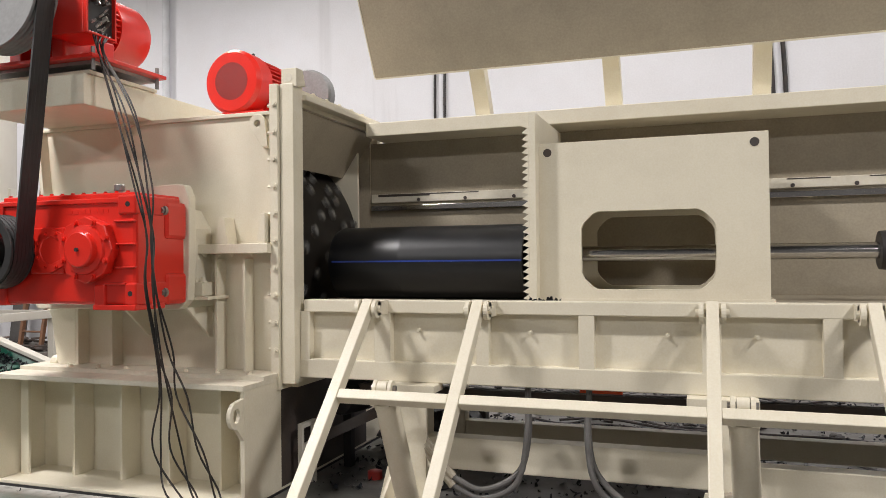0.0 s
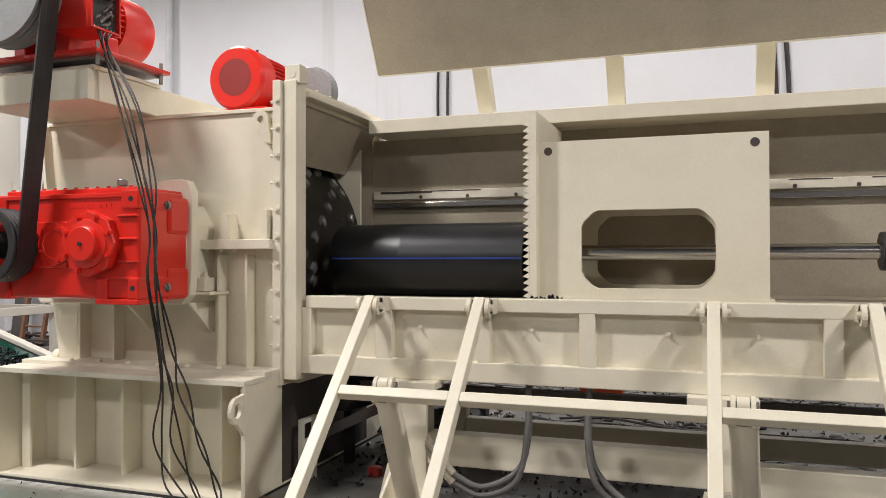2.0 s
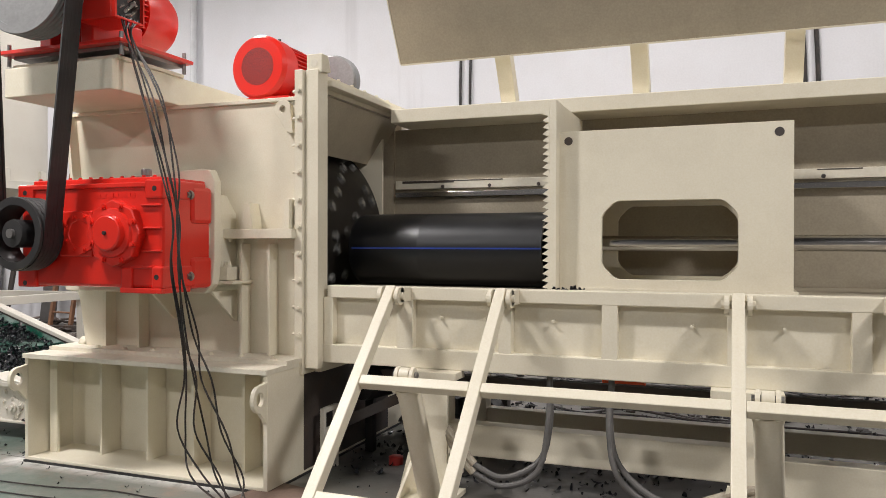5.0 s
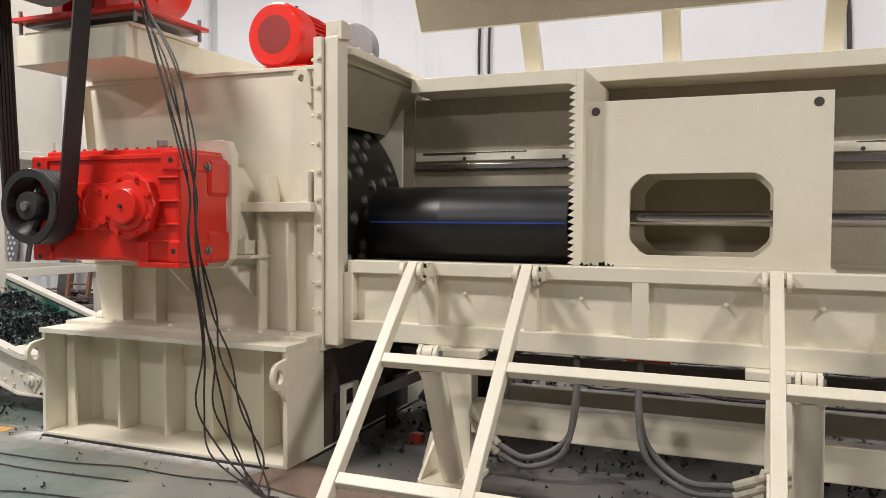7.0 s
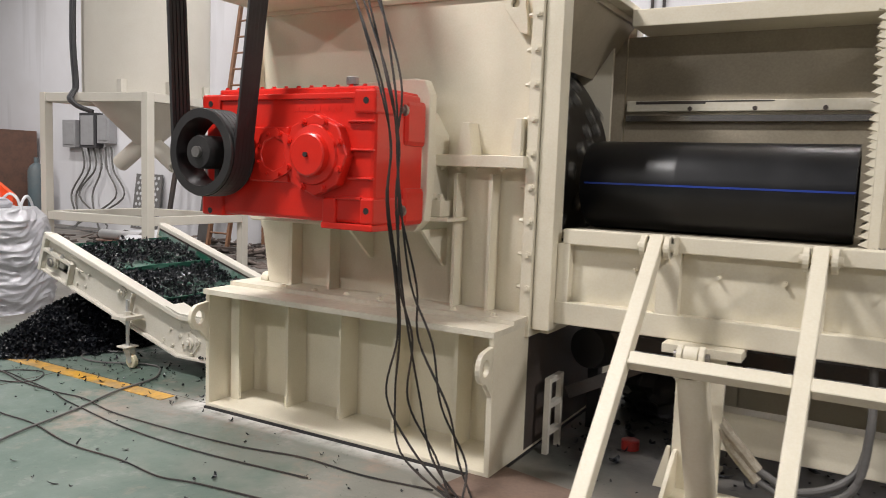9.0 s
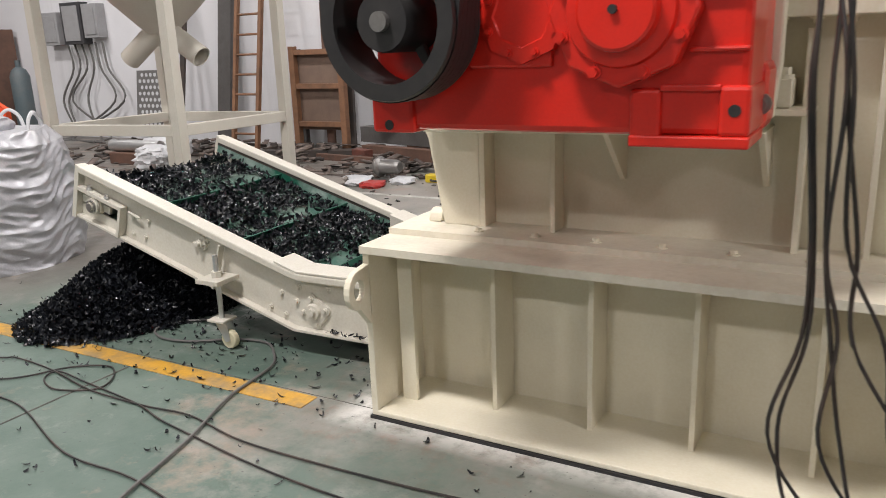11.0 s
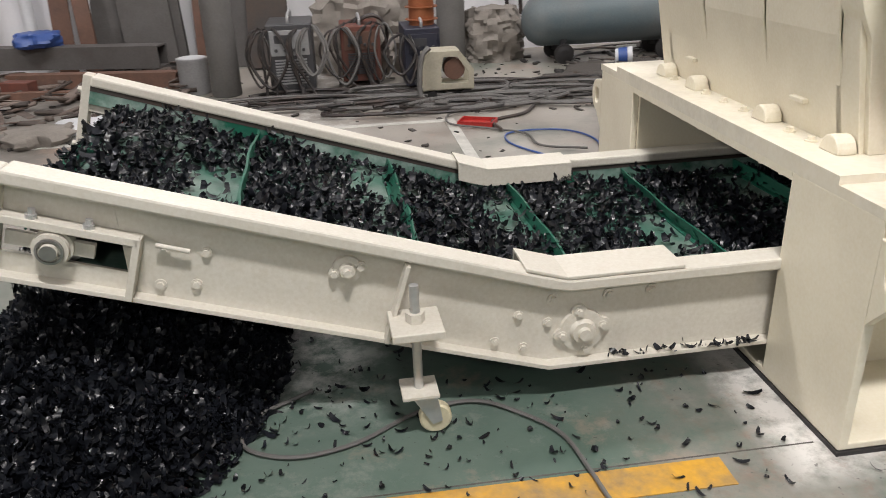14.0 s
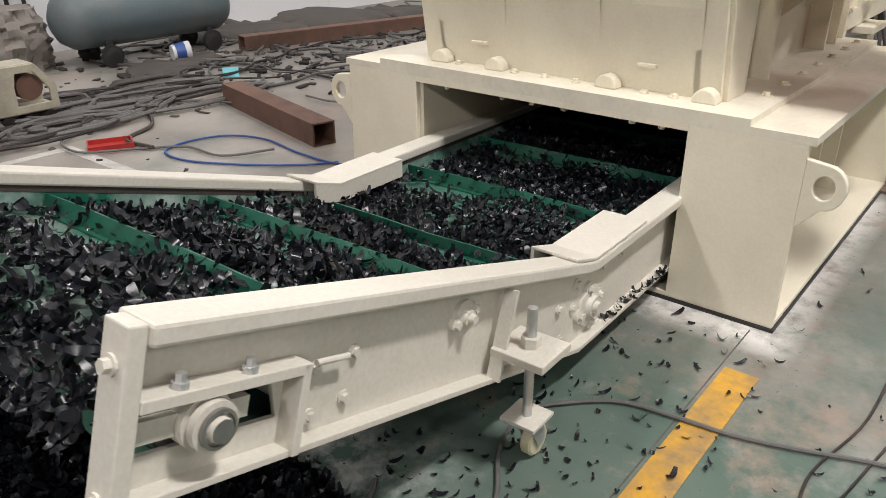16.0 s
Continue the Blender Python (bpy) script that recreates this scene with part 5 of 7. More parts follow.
BEIGE = material("dirty_beige_plastic", (0.45, 0.42, 0.33), 0.5, dark=(0.27, 0.24, 0.19), amount=0.6, scale=6, bump=0.0006)
REDPLASTIC = material("red_plastic", (0.42, 0.035, 0.03), 0.4, bump=0.0003)
ORANGE = material("orange_red_paint", (0.75, 0.09, 0.02), 0.4, bump=0.0005)
BLUEHOSE = material("blue_hose", (0.04, 0.09, 0.30), 0.4, bump=0)
YELLOWPL = material("yellow_plastic", (0.75, 0.55, 0.03), 0.4, bump=0)
WHITEPL = material("white_plastic", (0.65, 0.66, 0.68), 0.5, dark=(0.4, 0.4, 0.4), scale=5, bump=0.0008)
CYAN = material("cyan_card", (0.16, 0.50, 0.55), 0.5, bump=0)
CLOTH = material("grey_sacking", (0.26, 0.235, 0.21), 0.85, dark=(0.15, 0.135, 0.12), amount=0.7, scale=5, fine=90, bump=0.006)
TAPE = material("worn_tape_wrap", (0.42, 0.38, 0.30), 0.6, dark=(0.22, 0.17, 0.12), amount=0.9, scale=22, bump=0.002)
HOSE = material("grey_hydraulic_hose", (0.13, 0.125, 0.12), 0.5, dark=(0.06, 0.056, 0.053), scale=9, bump=0.0008)
BOARD = material("brown_fibreboard", (0.21, 0.145, 0.11), 0.75, dark=(0.13, 0.09, 0.075), amount=0.6, scale=4, bump=0.001)


# ---- silo on its stand ----
def silo():
    legs = [(-10.5, 6.75), (-8.85, 7.0), (-8.80, 8.55), (-10.45, 8.30)]
    s = thing("silo_stand", (-9.65, 7.65, 0), "cream square-tube stand under a silo", "stand")
    w = 0.055
    for x, y in legs:
        part("leg", B(x - w, x + w, y - w, y + w, 0.01, 2.34), CREAM2, s, bevel=0.006)
        part("foot", B(x - 0.1, x + 0.1, y - 0.1, y + 0.1, 0.0, 0.012), CREAM2, s)
    for (xa, ya), (xb, yb) in zip(legs, legs[1:] + legs[:1]):
        for z, nm in ((2.28, "top_beam"), (0.76, "brace")):
            d = Vector((xb - xa, yb - ya, 0))
            n = d.length
            m = Matrix.Translation((xa, ya, z)) @ Matrix.Rotation(math.atan2(d.y, d.x), 4, "Z")
            part(nm, box(bmesh.new(), w, n - w, -w + 0.004, w - 0.004, -w, w, m=m), CREAM2, s, bevel=0.006)
    c = (-9.66, 7.65)
    k = thing("silo", (*c, 1.6), "cream cylindrical silo with a conical outlet", "silo")
    part("shell", lathe(bmesh.new(), (*c, 2.34), (0, 0, 1), [(0, 0.72), (0, 0.80), (0.03, 0.80), (2.6, 0.80), (2.62, 0.7)], 56), CREAM2, k, smooth=True)
    part("cone", lathe(bmesh.new(), (*c, 1.72), (0, 0, 1), [(0, 0.14), (0.02, 0.17), (0.62, 0.78), (0.64, 0.78)], 48), CREAM2, k, smooth=True)
    d = Vector((0.96, 0.1, 0)).normalized()
    for sgn in (-1, 1):
        a = Vector((*c, 1.80))
        b = a + sgn * 0.50 * d + Vector((0, 0, -0.34))
        part("outlet_pipe", tube_open(a, b, 0.115), CREAM2, k, smooth=True)
    for q in range(3):
        a = radians(-60 + 40 * q)
        x, y = c[0] + 0.82 * math.cos(a), c[1] + 0.82 * math.sin(a)
        part("bracket", B(x - 0.04, x + 0.04, y - 0.04, y + 0.04, 2.34, 2.50), CREAM2, k, bevel=0.004)
    st = [(-10.05, 6.83, 3.9), (-10.06, 6.82, 3.0), (-10.04, 6.84, 2.45), (-10.0, 6.78, 2.34), (-9.98, 6.72, 2.25), (-9.9, 6.78, 2.16), (-9.75, 6.86, 2.10)]
    bm = bmesh.new()
    for o in (0.0, 0.05):
        tube(bm, [(x + o, y, z) for x, y, z in st], 0.026, 6)
    solo("lifting_strap", bm, DARKGREY, "dark sling strap knotted round the stand", "strap", at=(-10.05, 6.8, 2.4))


def tube_open(a, b, r):
    bm = bmesh.new()
    u, w = frame_of(b - a)
    n = 28
    rings = []
    for p, k in ((a, r), (b, r), (b, r - 0.012), (a, r - 0.012)):
        rings.append([bm.verts.new(p + k * (math.cos(6.28318 * i / n) * u + math.sin(6.28318 * i / n) * w)) for i in range(n)])
    for s, t in zip(rings, rings[1:]):
        for i in range(n):
            bm.faces.new((s[i], s[(i + 1) % n], t[(i + 1) % n], t[i]))
    return bm


silo()


# ---- big bag ----
def crumpled(c, r, h, seed, waves, rough, n=64, rows=34, flat=1.0):
    bm = bmesh.new()
    rings = []
    for j in range(rows + 1):
        v = j / rows
        rad = r * (0.86 + 0.14 * math.sin(math.pi * min(v * 1.15, 1))) * (1.0 if v < 0.9 else 1.0 - 1.6 * (v - 0.9))
        ring = []
        for i in range(n):
            a = 6.28318 * i / n
            p = Vector((math.cos(a), math.sin(a), 0))
            e = waves * h * v / (3.0 * r)
            k = (0.4 - 1.2 * abs(noise.noise((1.7 * p.x + seed, 1.7 * p.y, e + 1.2 * p.x)))) * rough + (0.3 - 1.0 * abs(noise.noise((3.6 * p.x, 3.6 * p.y + seed, 2.6 * e - 1.5 * p.y)))) * rough + (0.15 - 0.5 * abs(noise.noise((8 * p.x, 8 * p.y + seed, 6 * e)))) * rough
            ring.append(bm.verts.new((c[0] + (rad + k) * p.x, c[1] + flat * (rad + k) * p.y, c[2] + h * v + (0.25 * rough * noise.noise((3 * p.x, 3 * p.y, seed)) if v > 0.05 else 0))))
        rings.append(ring)
    for a, b in zip(rings, rings[1:]):
        for i in range(n):
            bm.faces.new((a[i], a[(i + 1) % n], b[(i + 1) % n], b[i]))
    bm.faces.new(rings[-1])
    return bm


def folded_sack(c, r, h, n=200, rows=150):
    """A full sack whose cloth sags in long level folds."""
    bm = bmesh.new()
    rings = []
    for j in range(rows + 1):
        v = j / rows
        rad = r * (0.90 + 0.10 * math.sin(math.pi * min(v * 1.1, 1))) * (1.0 if v < 0.9 else 1.0 - 1.8 * (v - 0.9))
        ring = []
        for i in range(n):
            a = 6.28318 * i / n
            px, py = math.cos(a), math.sin(a)
            tilt = 0.25 * noise.noise((1.5 * px, 1.5 * py, 4.0))
            k = 0.044 * (0.35 - abs(noise.noise((1.5 * px, 1.5 * py + 3, 5.5 * (v + tilt))))) + 0.040 * (0.3 - abs(noise.noise((2.2 * px + 7, 2.2 * py, 11 * (v + 0.6 * tilt)))))
            k += 0.022 * (0.3 - abs(noise.noise((4.5 * px, 4.5 * py + 9, 17 * (v + tilt))))) + 0.05 * noise.noise((1.1 * px, 1.1 * py, 1.3 * v))
            ring.append(bm.verts.new((c[0] + (rad + k) * px, c[1] + (rad + k) * py, c[2] + h * v + (0.03 * noise.noise((2 * px, 2 * py, 1.0)) if v > 0.1 else 0))))
        rings.append(ring)
    for a, b in zip(rings, rings[1:]):
        for i in range(n):
            bm.faces.new((a[i], a[(i + 1) % n], b[(i + 1) % n], b[i]))
    bm.faces.new(rings[-1])
    return bm


bag = thing("bulk_bag", (-8.62, 4.9, 0), "crumpled silver bulk bag standing on the floor", "bag")
part("sack", folded_sack((-8.62, 4.90, 0.0), 0.60, 1.0), BAG, bag, smooth=True)
for k in range(4):
    a = 0.5 + 1.57 * k
    p = Vector((-8.62 + 0.42 * math.cos(a), 4.90 + 0.42 * math.sin(a), 0.97))
    t = Vector((-math.sin(a), math.cos(a), 0)) * 0.11
    part("loop", tube(bmesh.new(), [p - t, p - 0.7 * t + Vector((0, 0, 0.10)), p + Vector((0, 0, 0.15)), p + 0.7 * t + Vector((0, 0, 0.09)), p + t], 0.014), WHITEPL, bag, "white woven lifting loop")
solo("bag_mouth", crumpled((-8.56, 4.88, 0.96), 0.20, 0.14, 8.0, 4.0, 0.05, 32, 10), BAG, "gathered mouth of the silver bulk bag", "bag", smooth=True, at=(-8.56, 4.88, 0.96))
chute = thing("red_chute", (-12.0, 6.4, 0.0), "red steel chute standing by the stand", "chute")
part("slide", prism(bmesh.new(), [(-13.2, 1.85), (-11.2, 0.98), (-11.2, 0.82), (-13.2, 1.60)], "y", 6.1, 6.16), ORANGE, chute)
part("slide", prism(bmesh.new(), [(-13.2, 1.85), (-11.2, 0.98), (-11.2, 0.82), (-13.2, 1.60)], "y", 6.7, 6.76), ORANGE, chute)
part("bed", prism(bmesh.new(), [(-13.2, 1.66), (-11.2, 0.86), (-11.2, 0.84), (-13.2, 1.62)], "y", 6.16, 6.70), ORANGE, chute)
for x, z in ((-13.0, 1.55), (-11.4, 0.9)):
    for y in (6.13, 6.73):
        part("leg", B(x - 0.03, x + 0.03, y - 0.03, y + 0.03, 0, z), ORANGE, chute)


# ---- along the back wall ----
solo("rain_pipe", cyl(bmesh.new(), (-9.05, 11.3, 0.3), (-9.05, 11.3, 7.4), 0.065, n=20), WHITEPL, "white plastic rain pipe on the wall", "pipe", smooth=True, at=(-9.05, 11.3, 0.3))
def gas_cylinder(x, y, r, h, mat, label):
    g = thing("gas_cylinder", (x, y, 0), label, "gas cylinder", "gas cylinders")
    part("bottle", lathe(bmesh.new(), (x, y, 0), (0, 0, 1), [(0, r - 0.01), (0.015, r), (h - 0.18, r), (h - 0.10, 0.8 * r), (h - 0.04, 0.45 * r), (h, 0.35 * r), (h, 0.2 * r)], 28), mat, g, smooth=True)
    valve = part("valve", lathe(bmesh.new(), (x, y, h - 0.005), (0, 0, 1), [(0, 0.03), (0.05, 0.03), (0.06, 0.018), (0.12, 0.018), (0.12, 0.035), (0.14, 0.035)], 14), STEEL, g)
    part("valve_outlet", cyl(bmesh.new(), (x, y, h + 0.04), (x + 0.06, y - 0.02, h + 0.04), 0.014, n=10), STEEL, valve)


gas_cylinder(-6.88, 9.66, 0.135, 1.38, CONCRETECOL, "grey steel gas cylinder standing upright")
gas_cylinder(-4.62, 10.65, 0.15, 1.40, CONCRETECOL, "grey steel gas cylinder beside the sacking")


def ladder(x, y, w, h, lean, mat, label):
    m = Matrix.Translation((x, y, 0)) @ Matrix.Rotation(-lean, 4, "X")
    l = thing("ladder", (x, y, 0), label, "ladder")
    for s in (-w / 2, w / 2):
        part("rail", box(bmesh.new(), s - 0.03, s + 0.03, -0.035, 0.035, 0, h, m=m), mat, l, bevel=0.006)
    for k in range(int(h / 0.3)):
        part("rung", cyl(bmesh.new(), m @ Vector((-w / 2, 0, 0.28 + 0.3 * k)), m @ Vector((w / 2, 0, 0.28 + 0.3 * k)), 0.018, n=10), mat, l)


ladder(-11.25, 10.40, 0.48, 5.0, radians(10), WOOD, "brown wooden ladder leaning on the wall")
ladder(-5.03, 10.95, 0.36, 2.6, radians(6), RUST, "rusty steel ladder leaning on the wall")


def leaning(name, x, w, h, thick, mat, label, y=11.35, lean=7.0, turn=0.0, base=0.0):
    m = Matrix.Translation((x, y - h * math.sin(radians(lean)), base)) @ Matrix.Rotation(-radians(lean), 4, "X") @ Matrix.Rotation(radians(turn), 4, "Y")
    return solo(name, box(bmesh.new(), -w / 2, w / 2, -thick, 0, 0, h, m=m), mat, label, "steel stock", "steel stock by the wall", bevel=0.003, at=(x, y - h * math.sin(radians(lean)), base))


for x, w, h, th, mat in ((-8.42, 0.16, 2.1, 0.05, RUST), (-7.78, 0.52, 2.0, 0.10, GREYSHEET), (-8.05, 0.8, 0.85, 0.02, GREYSHEET), (-8.75, 0.20, 0.95, 0.02, RUST), (-7.25, 0.16, 2.4, 0.06, RUST),
                         (-6.55, 0.42, 2.6, 0.16, DARKSTEEL), (-6.95, 0.7, 0.95, 0.02, GREYSHEET), (-10.75, 0.22, 1.5, 0.10, GREYSHEET), (-12.3, 0.28, 2.6, 0.12, GREYSHEET), (-9.75, 0.10, 1.7, 0.06, DARKSTEEL),
                         (-13.2, 0.10, 2.8, 0.05, DARKSTEEL), (-10.1, 0.14, 2.2, 0.05, RUST), (-7.5, 0.12, 1.3, 0.12, GREYSHEET)):
    leaning("steel_offcut", x, w, h, th, mat, "scaled steel offcut leaning against the wall", turn=random.uniform(-4, 4), lean=random.uniform(4, 9))
mesh_panel = thing("perforated_panel", (-14.2, 11.0, 0.2), "grey perforated steel panel leaning on the wall", "panel")
part("sheet", box(bmesh.new(), -0.40, 0.40, -0.02, 0, 0, 1.15, m=Matrix.Translation((-14.2, 11.2, 0.1)) @ Matrix.Rotation(radians(-8), 4, "X")), CONCRETECOL, mesh_panel)
hm = Matrix.Translation((-14.2, 11.2, 0.1)) @ Matrix.Rotation(radians(-8), 4, "X")
bm = bmesh.new()
for i in range(6):
    for j in range(10):
        p = hm @ Vector((-0.31 + 0.11 * i + (0.055 if j % 2 else 0), -0.021, 0.08 + 0.11 * j))
        cyl(bm, p, p + hm.to_3x3() @ Vector((0, -0.003, 0)), 0.036, n=8)
tagged(part("perforation", bm, WHITEPL, mesh_panel, "round punched holes"), kind="stuff")
crate = thing("wooden_rack", (-10.2, 11.0, 0), "brown wooden frame with a board back", "rack")
for x in (-10.62, -9.72):
    part("post", B(x - 0.05, x + 0.05, 10.9, 11.0, 0, 1.55), WOOD, crate, bevel=0.006)
for z in (0.35, 0.92, 1.42):
    part("rail", B(-10.57, -9.77, 10.91, 10.99, z, z + 0.08), WOOD, crate, bevel=0.006)
part("board", B(-10.57, -9.77, 11.0, 11.02, 0.3, 1.5), BOARD, crate)


def box_tube(name, p, q, w, h, mat, label):
    p, q = Vector(p), Vector(q)
    d = (q - p).normalized()
    s = d.cross((0, 0, 1)).normalized()
    bm = bmesh.new()
    rings = []
    for c, k in ((p, 1.0), (q, 1.0), (q, 0.86), (p, 0.86)):
        rings.append([bm.verts.new(c + a * k * s * w / 2 + Vector((0, 0, h / 2 + b * k * h / 2))) for a, b in ((-1, -1), (1, -1), (1, 1), (-1, 1))])
    for a, b in zip(rings, rings[1:] + rings[:1]):
        for j in range(4):
            bm.faces.new((a[j], a[(j + 1) % 4], b[(j + 1) % 4], b[j]))
    return solo(name, bm, mat, label, "steel stock", at=tuple(p))


box_tube("square_tube", (-9.35, 10.95, 0.16), (-7.58, 10.52, 0.16), 0.22, 0.22, GREYSHEET, "grey square steel tube lying on offcuts")
box_tube("square_tube", (-9.1, 10.55, 0.0), (-7.4, 10.2, 0.0), 0.14, 0.16, RUST, "rusty square steel tube on the floor")
box_tube("square_tube", (-3.60, 8.32, 0.0), (-3.95, 6.93, 0.0), 0.16, 0.15, RUST, "rusty square steel tube lying on the floor")
box_tube("square_tube", (-2.2, 10.0, 0.0), (0.9, 9.3, 0.0), 0.16, 0.14, RUST, "long rusty square tube on the floor")
box_tube("square_tube", (-9.6, 10.1, 0.0), (-8.2, 9.9, 0.0), 0.09, 0.08, RUST, "thin rusty tube on the floor")
box_tube("square_tube", (-11.2, 9.9, 0.0), (-9.2, 10.4, 0.0), 0.12, 0.10, DARKSTEEL, "dark steel bar on the floor")
can = thing("paint_can", (-7.19, 9.85, 0), "dented grey metal can on the floor", "can")
part("can_body", lathe(bmesh.new(), (-7.19, 9.85, 0), (0, 0, 1), [(0, 0.13), (0.02, 0.14), (0.30, 0.14), (0.31, 0.145), (0.33, 0.145), (0.33, 0.12)], 24), LIGHTGREY, can, smooth=True)
part("lid", cyl(bmesh.new(), (-7.19, 9.85, 0.325), (-7.19, 9.85, 0.335), 0.125, n=24), WHITEPL, can)

cab = thing("steel_cabinet", (-18.8, 10.9, 0), "rusty brown steel cabinet by the wall", "cabinet")
part("body", B(-19.5, -18.0, 10.4, 11.3, 0, 2.1), RUST, cab, bevel=0.01)
part("door", B(-19.4, -18.1, 10.37, 10.4, 0.1, 2.0), RUST, cab, bevel=0.006)
gas = thing("gas_bottle", (-17.4, 10.9, 0), "grey-green gas bottle standing by the wall", "gas bottle")
part("bottle", lathe(bmesh.new(), (-17.4, 10.9, 0), (0, 0, 1), [(0, 0.17), (0.02, 0.18), (1.2, 0.18), (1.32, 0.13), (1.38, 0.05), (1.5, 0.05), (1.5, 0.02)], 24), TANKBLUE, gas, smooth=True)
for x0, x1, z0, z1, mat in ((-16.9, -16.45, 1.75, 2.35, LIGHTGREY), (-16.3, -15.75, 1.75, 2.5, DARKGREY), (-15.7, -15.3, 1.85, 2.45, LIGHTGREY)):
    e = thing("switch_box", ((x0 + x1) / 2, 11.3, z0), "steel electrical switch box on the wall", "switch box", "switch boxes")
    part("case", B(x0, x1, 11.2, 11.4, z0, z1), mat, e, bevel=0.008)
    part("cover", B(x0 + 0.06, x1 - 0.06, 11.185, 11.2, z0 + 0.06, z1 - 0.06), LIGHTGREY, e, bevel=0.004)
for k in range(6):
    x = -16.4 + 0.2 * k
    cable([(x, 11.33, 1.78), (x + 0.1, 11.3, 1.3), (x + random.uniform(-0.5, 0.5), 11.25, 0.7), (x + random.uniform(-0.9, 0.9), 11.0, 0.05), (x + random.uniform(-1.5, 1.5), 10.6, 0.02)], 0.02, "grey cable hanging from the switch boxes", mat=HOSE, group="wall cables")
for x in (-3.96, -3.80):
    cable([(x, 11.36, 7.3), (x + 0.02, 11.36, 5.5), (x - 0.02, 11.36, 4.0), (x + 0.01, 11.36, 2.4), (x + 0.1, 11.3, 0.4)], 0.022, "black cable hanging down the wall", group="wall cables")
for x in (0.90, 1.06):
    cable([(x - 0.1, 11.36, 7.3), (x - 0.06, 11.36, 5.4), (x + 0.02, 11.36, 3.9), (x + 0.06, 11.36, 2.2), (x + 0.1, 11.3, 0.4)], 0.03, "black cable hanging down the wall", group="wall cables")


# ---- welding sets ----
def welder(x0, x1, y0, depth, h, body, front, label):
    w = thing("welding_set", ((x0 + x1) / 2, y0 + depth / 2, 0), label, "welding machine", "welding sets")
    part("case", B(x0, x1, y0, y0 + depth, 0.05, h), body, w, bevel=0.012)
    part("front_panel", B(x0 + 0.03, x1 - 0.03, y0 - 0.012, y0, 0.36 * h + 0.14, h - 0.05), front, w, bevel=0.004)
    n = 9
    for k in range(n):
        z = 0.12 + (0.36 * h) * k / n
        part("louvre", B(x0 + 0.06, x1 - 0.06, y0 - 0.010, y0, z, z + 0.014), DARKGREY if body is not DARKGREY else LIGHTGREY, w)
    for k in range(4):
        x = x0 + (x1 - x0) * (0.2 + 0.2 * k)
        part("knob", cyl(bmesh.new(), (x, y0 - 0.035, 0.36 * h + 0.19), (x, y0 - 0.01, 0.36 * h + 0.19), 0.014, n=12), DARKGREY, w)
    part("meter", B(x0 + 0.07, x0 + 0.20, y0 - 0.018, y0 - 0.01, h - 0.16, h - 0.09), DARKGREY, w)
    for s in (0.3, 0.7):
        x = x0 + (x1 - x0) * s
        part("socket", cyl(bmesh.new(), (x, y0 - 0.05, 0.09), (x, y0, 0.09), 0.024, n=12), DARKGREY, w)
    part("handle", tube(bmesh.new(), [((x0 + x1) / 2, y0 + 0.04, h - 0.01), ((x0 + x1) / 2, y0 + 0.07, h + 0.06), ((x0 + x1) / 2, y0 + depth - 0.07, h + 0.06), ((x0 + x1) / 2, y0 + depth - 0.04, h - 0.01)], 0.014), LIGHTGREY, w)
    for x in (x0 + 0.05, x1 - 0.05):
        for y in (y0 + 0.06, y0 + depth - 0.06):
            part("foot", cyl(bmesh.new(), (x, y, 0), (x, y, 0.052), 0.025, n=10), RUBBER, w)
    return w


welder(-6.45, -6.05, 9.38, 0.62, 0.64, DARKGREY, LIGHTGREY, "dark grey welding set with a light control panel")
welder(-5.80, -5.43, 9.68, 0.55, 0.56, BROWNRED, RUST, "faded red welding set with cables on top")
welder(-5.24, -4.92, 9.30, 0.55, 0.56, NAVY, NAVY, "navy blue welding set carrying a wire spool")
sp = thing("wire_spool", (-5.05, 9.55, 0.56), "spool of copper welding wire", "spool")
for z in (0.605, 0.715, 0.83):
    part("flange", cyl(bmesh.new(), (-5.05, 9.55, z), (-5.05, 9.55, z + 0.008), 0.15, n=28), COPPER, sp)
part("winding", cyl(bmesh.new(), (-5.05, 9.55, 0.56), (-5.05, 9.55, 0.83), 0.115, n=28), COPPER, sp, smooth=True)

feeder = thing("wire_feeder", (-4.92, 8.95, 0), "dirty beige wire feeder on small wheels", "wire feeder")
fx0, fx1, fy0, fy1 = -5.14, -4.70, 8.82, 9.06
for y in (fy0, fy1):
    bm = bmesh.new()
    pr = [(fx0, 0.10), (fx1, 0.10), (fx1, 0.26), (fx1 - 0.12, 0.42), (fx0 + 0.06, 0.42), (fx0, 0.30)]
    inn = [(fx0 + 0.16, 0.15), (fx1 - 0.05, 0.15), (fx1 - 0.05, 0.24), (fx1 - 0.14, 0.37), (fx0 + 0.18, 0.37), (fx0 + 0.16, 0.28)]
    lo = [[bm.verts.new((x, yy, z)) for x, z in ring] for yy in (y, y + 0.02) for ring in (pr, inn)]
    for i in range(6):
        j = (i + 1) % 6
        bm.faces.new((lo[0][i], lo[0][j], lo[1][j], lo[1][i]))
        bm.faces.new((lo[2][j], lo[2][i], lo[3][i], lo[3][j]))
        bm.faces.new((lo[0][j], lo[0][i], lo[2][i], lo[2][j]))
        bm.faces.new((lo[1][i], lo[1][j], lo[3][j], lo[3][i]))
    part("side_frame", bm, BEIGE, feeder, bevel=0.004)
part("tray", B(fx0, fx1, fy0 + 0.02, fy1, 0.09, 0.12), BEIGE, feeder)
part("back_case", B(fx0 + 0.01, fx0 + 0.15, fy0 + 0.02, fy1, 0.12, 0.40), BEIGE, feeder, bevel=0.01)
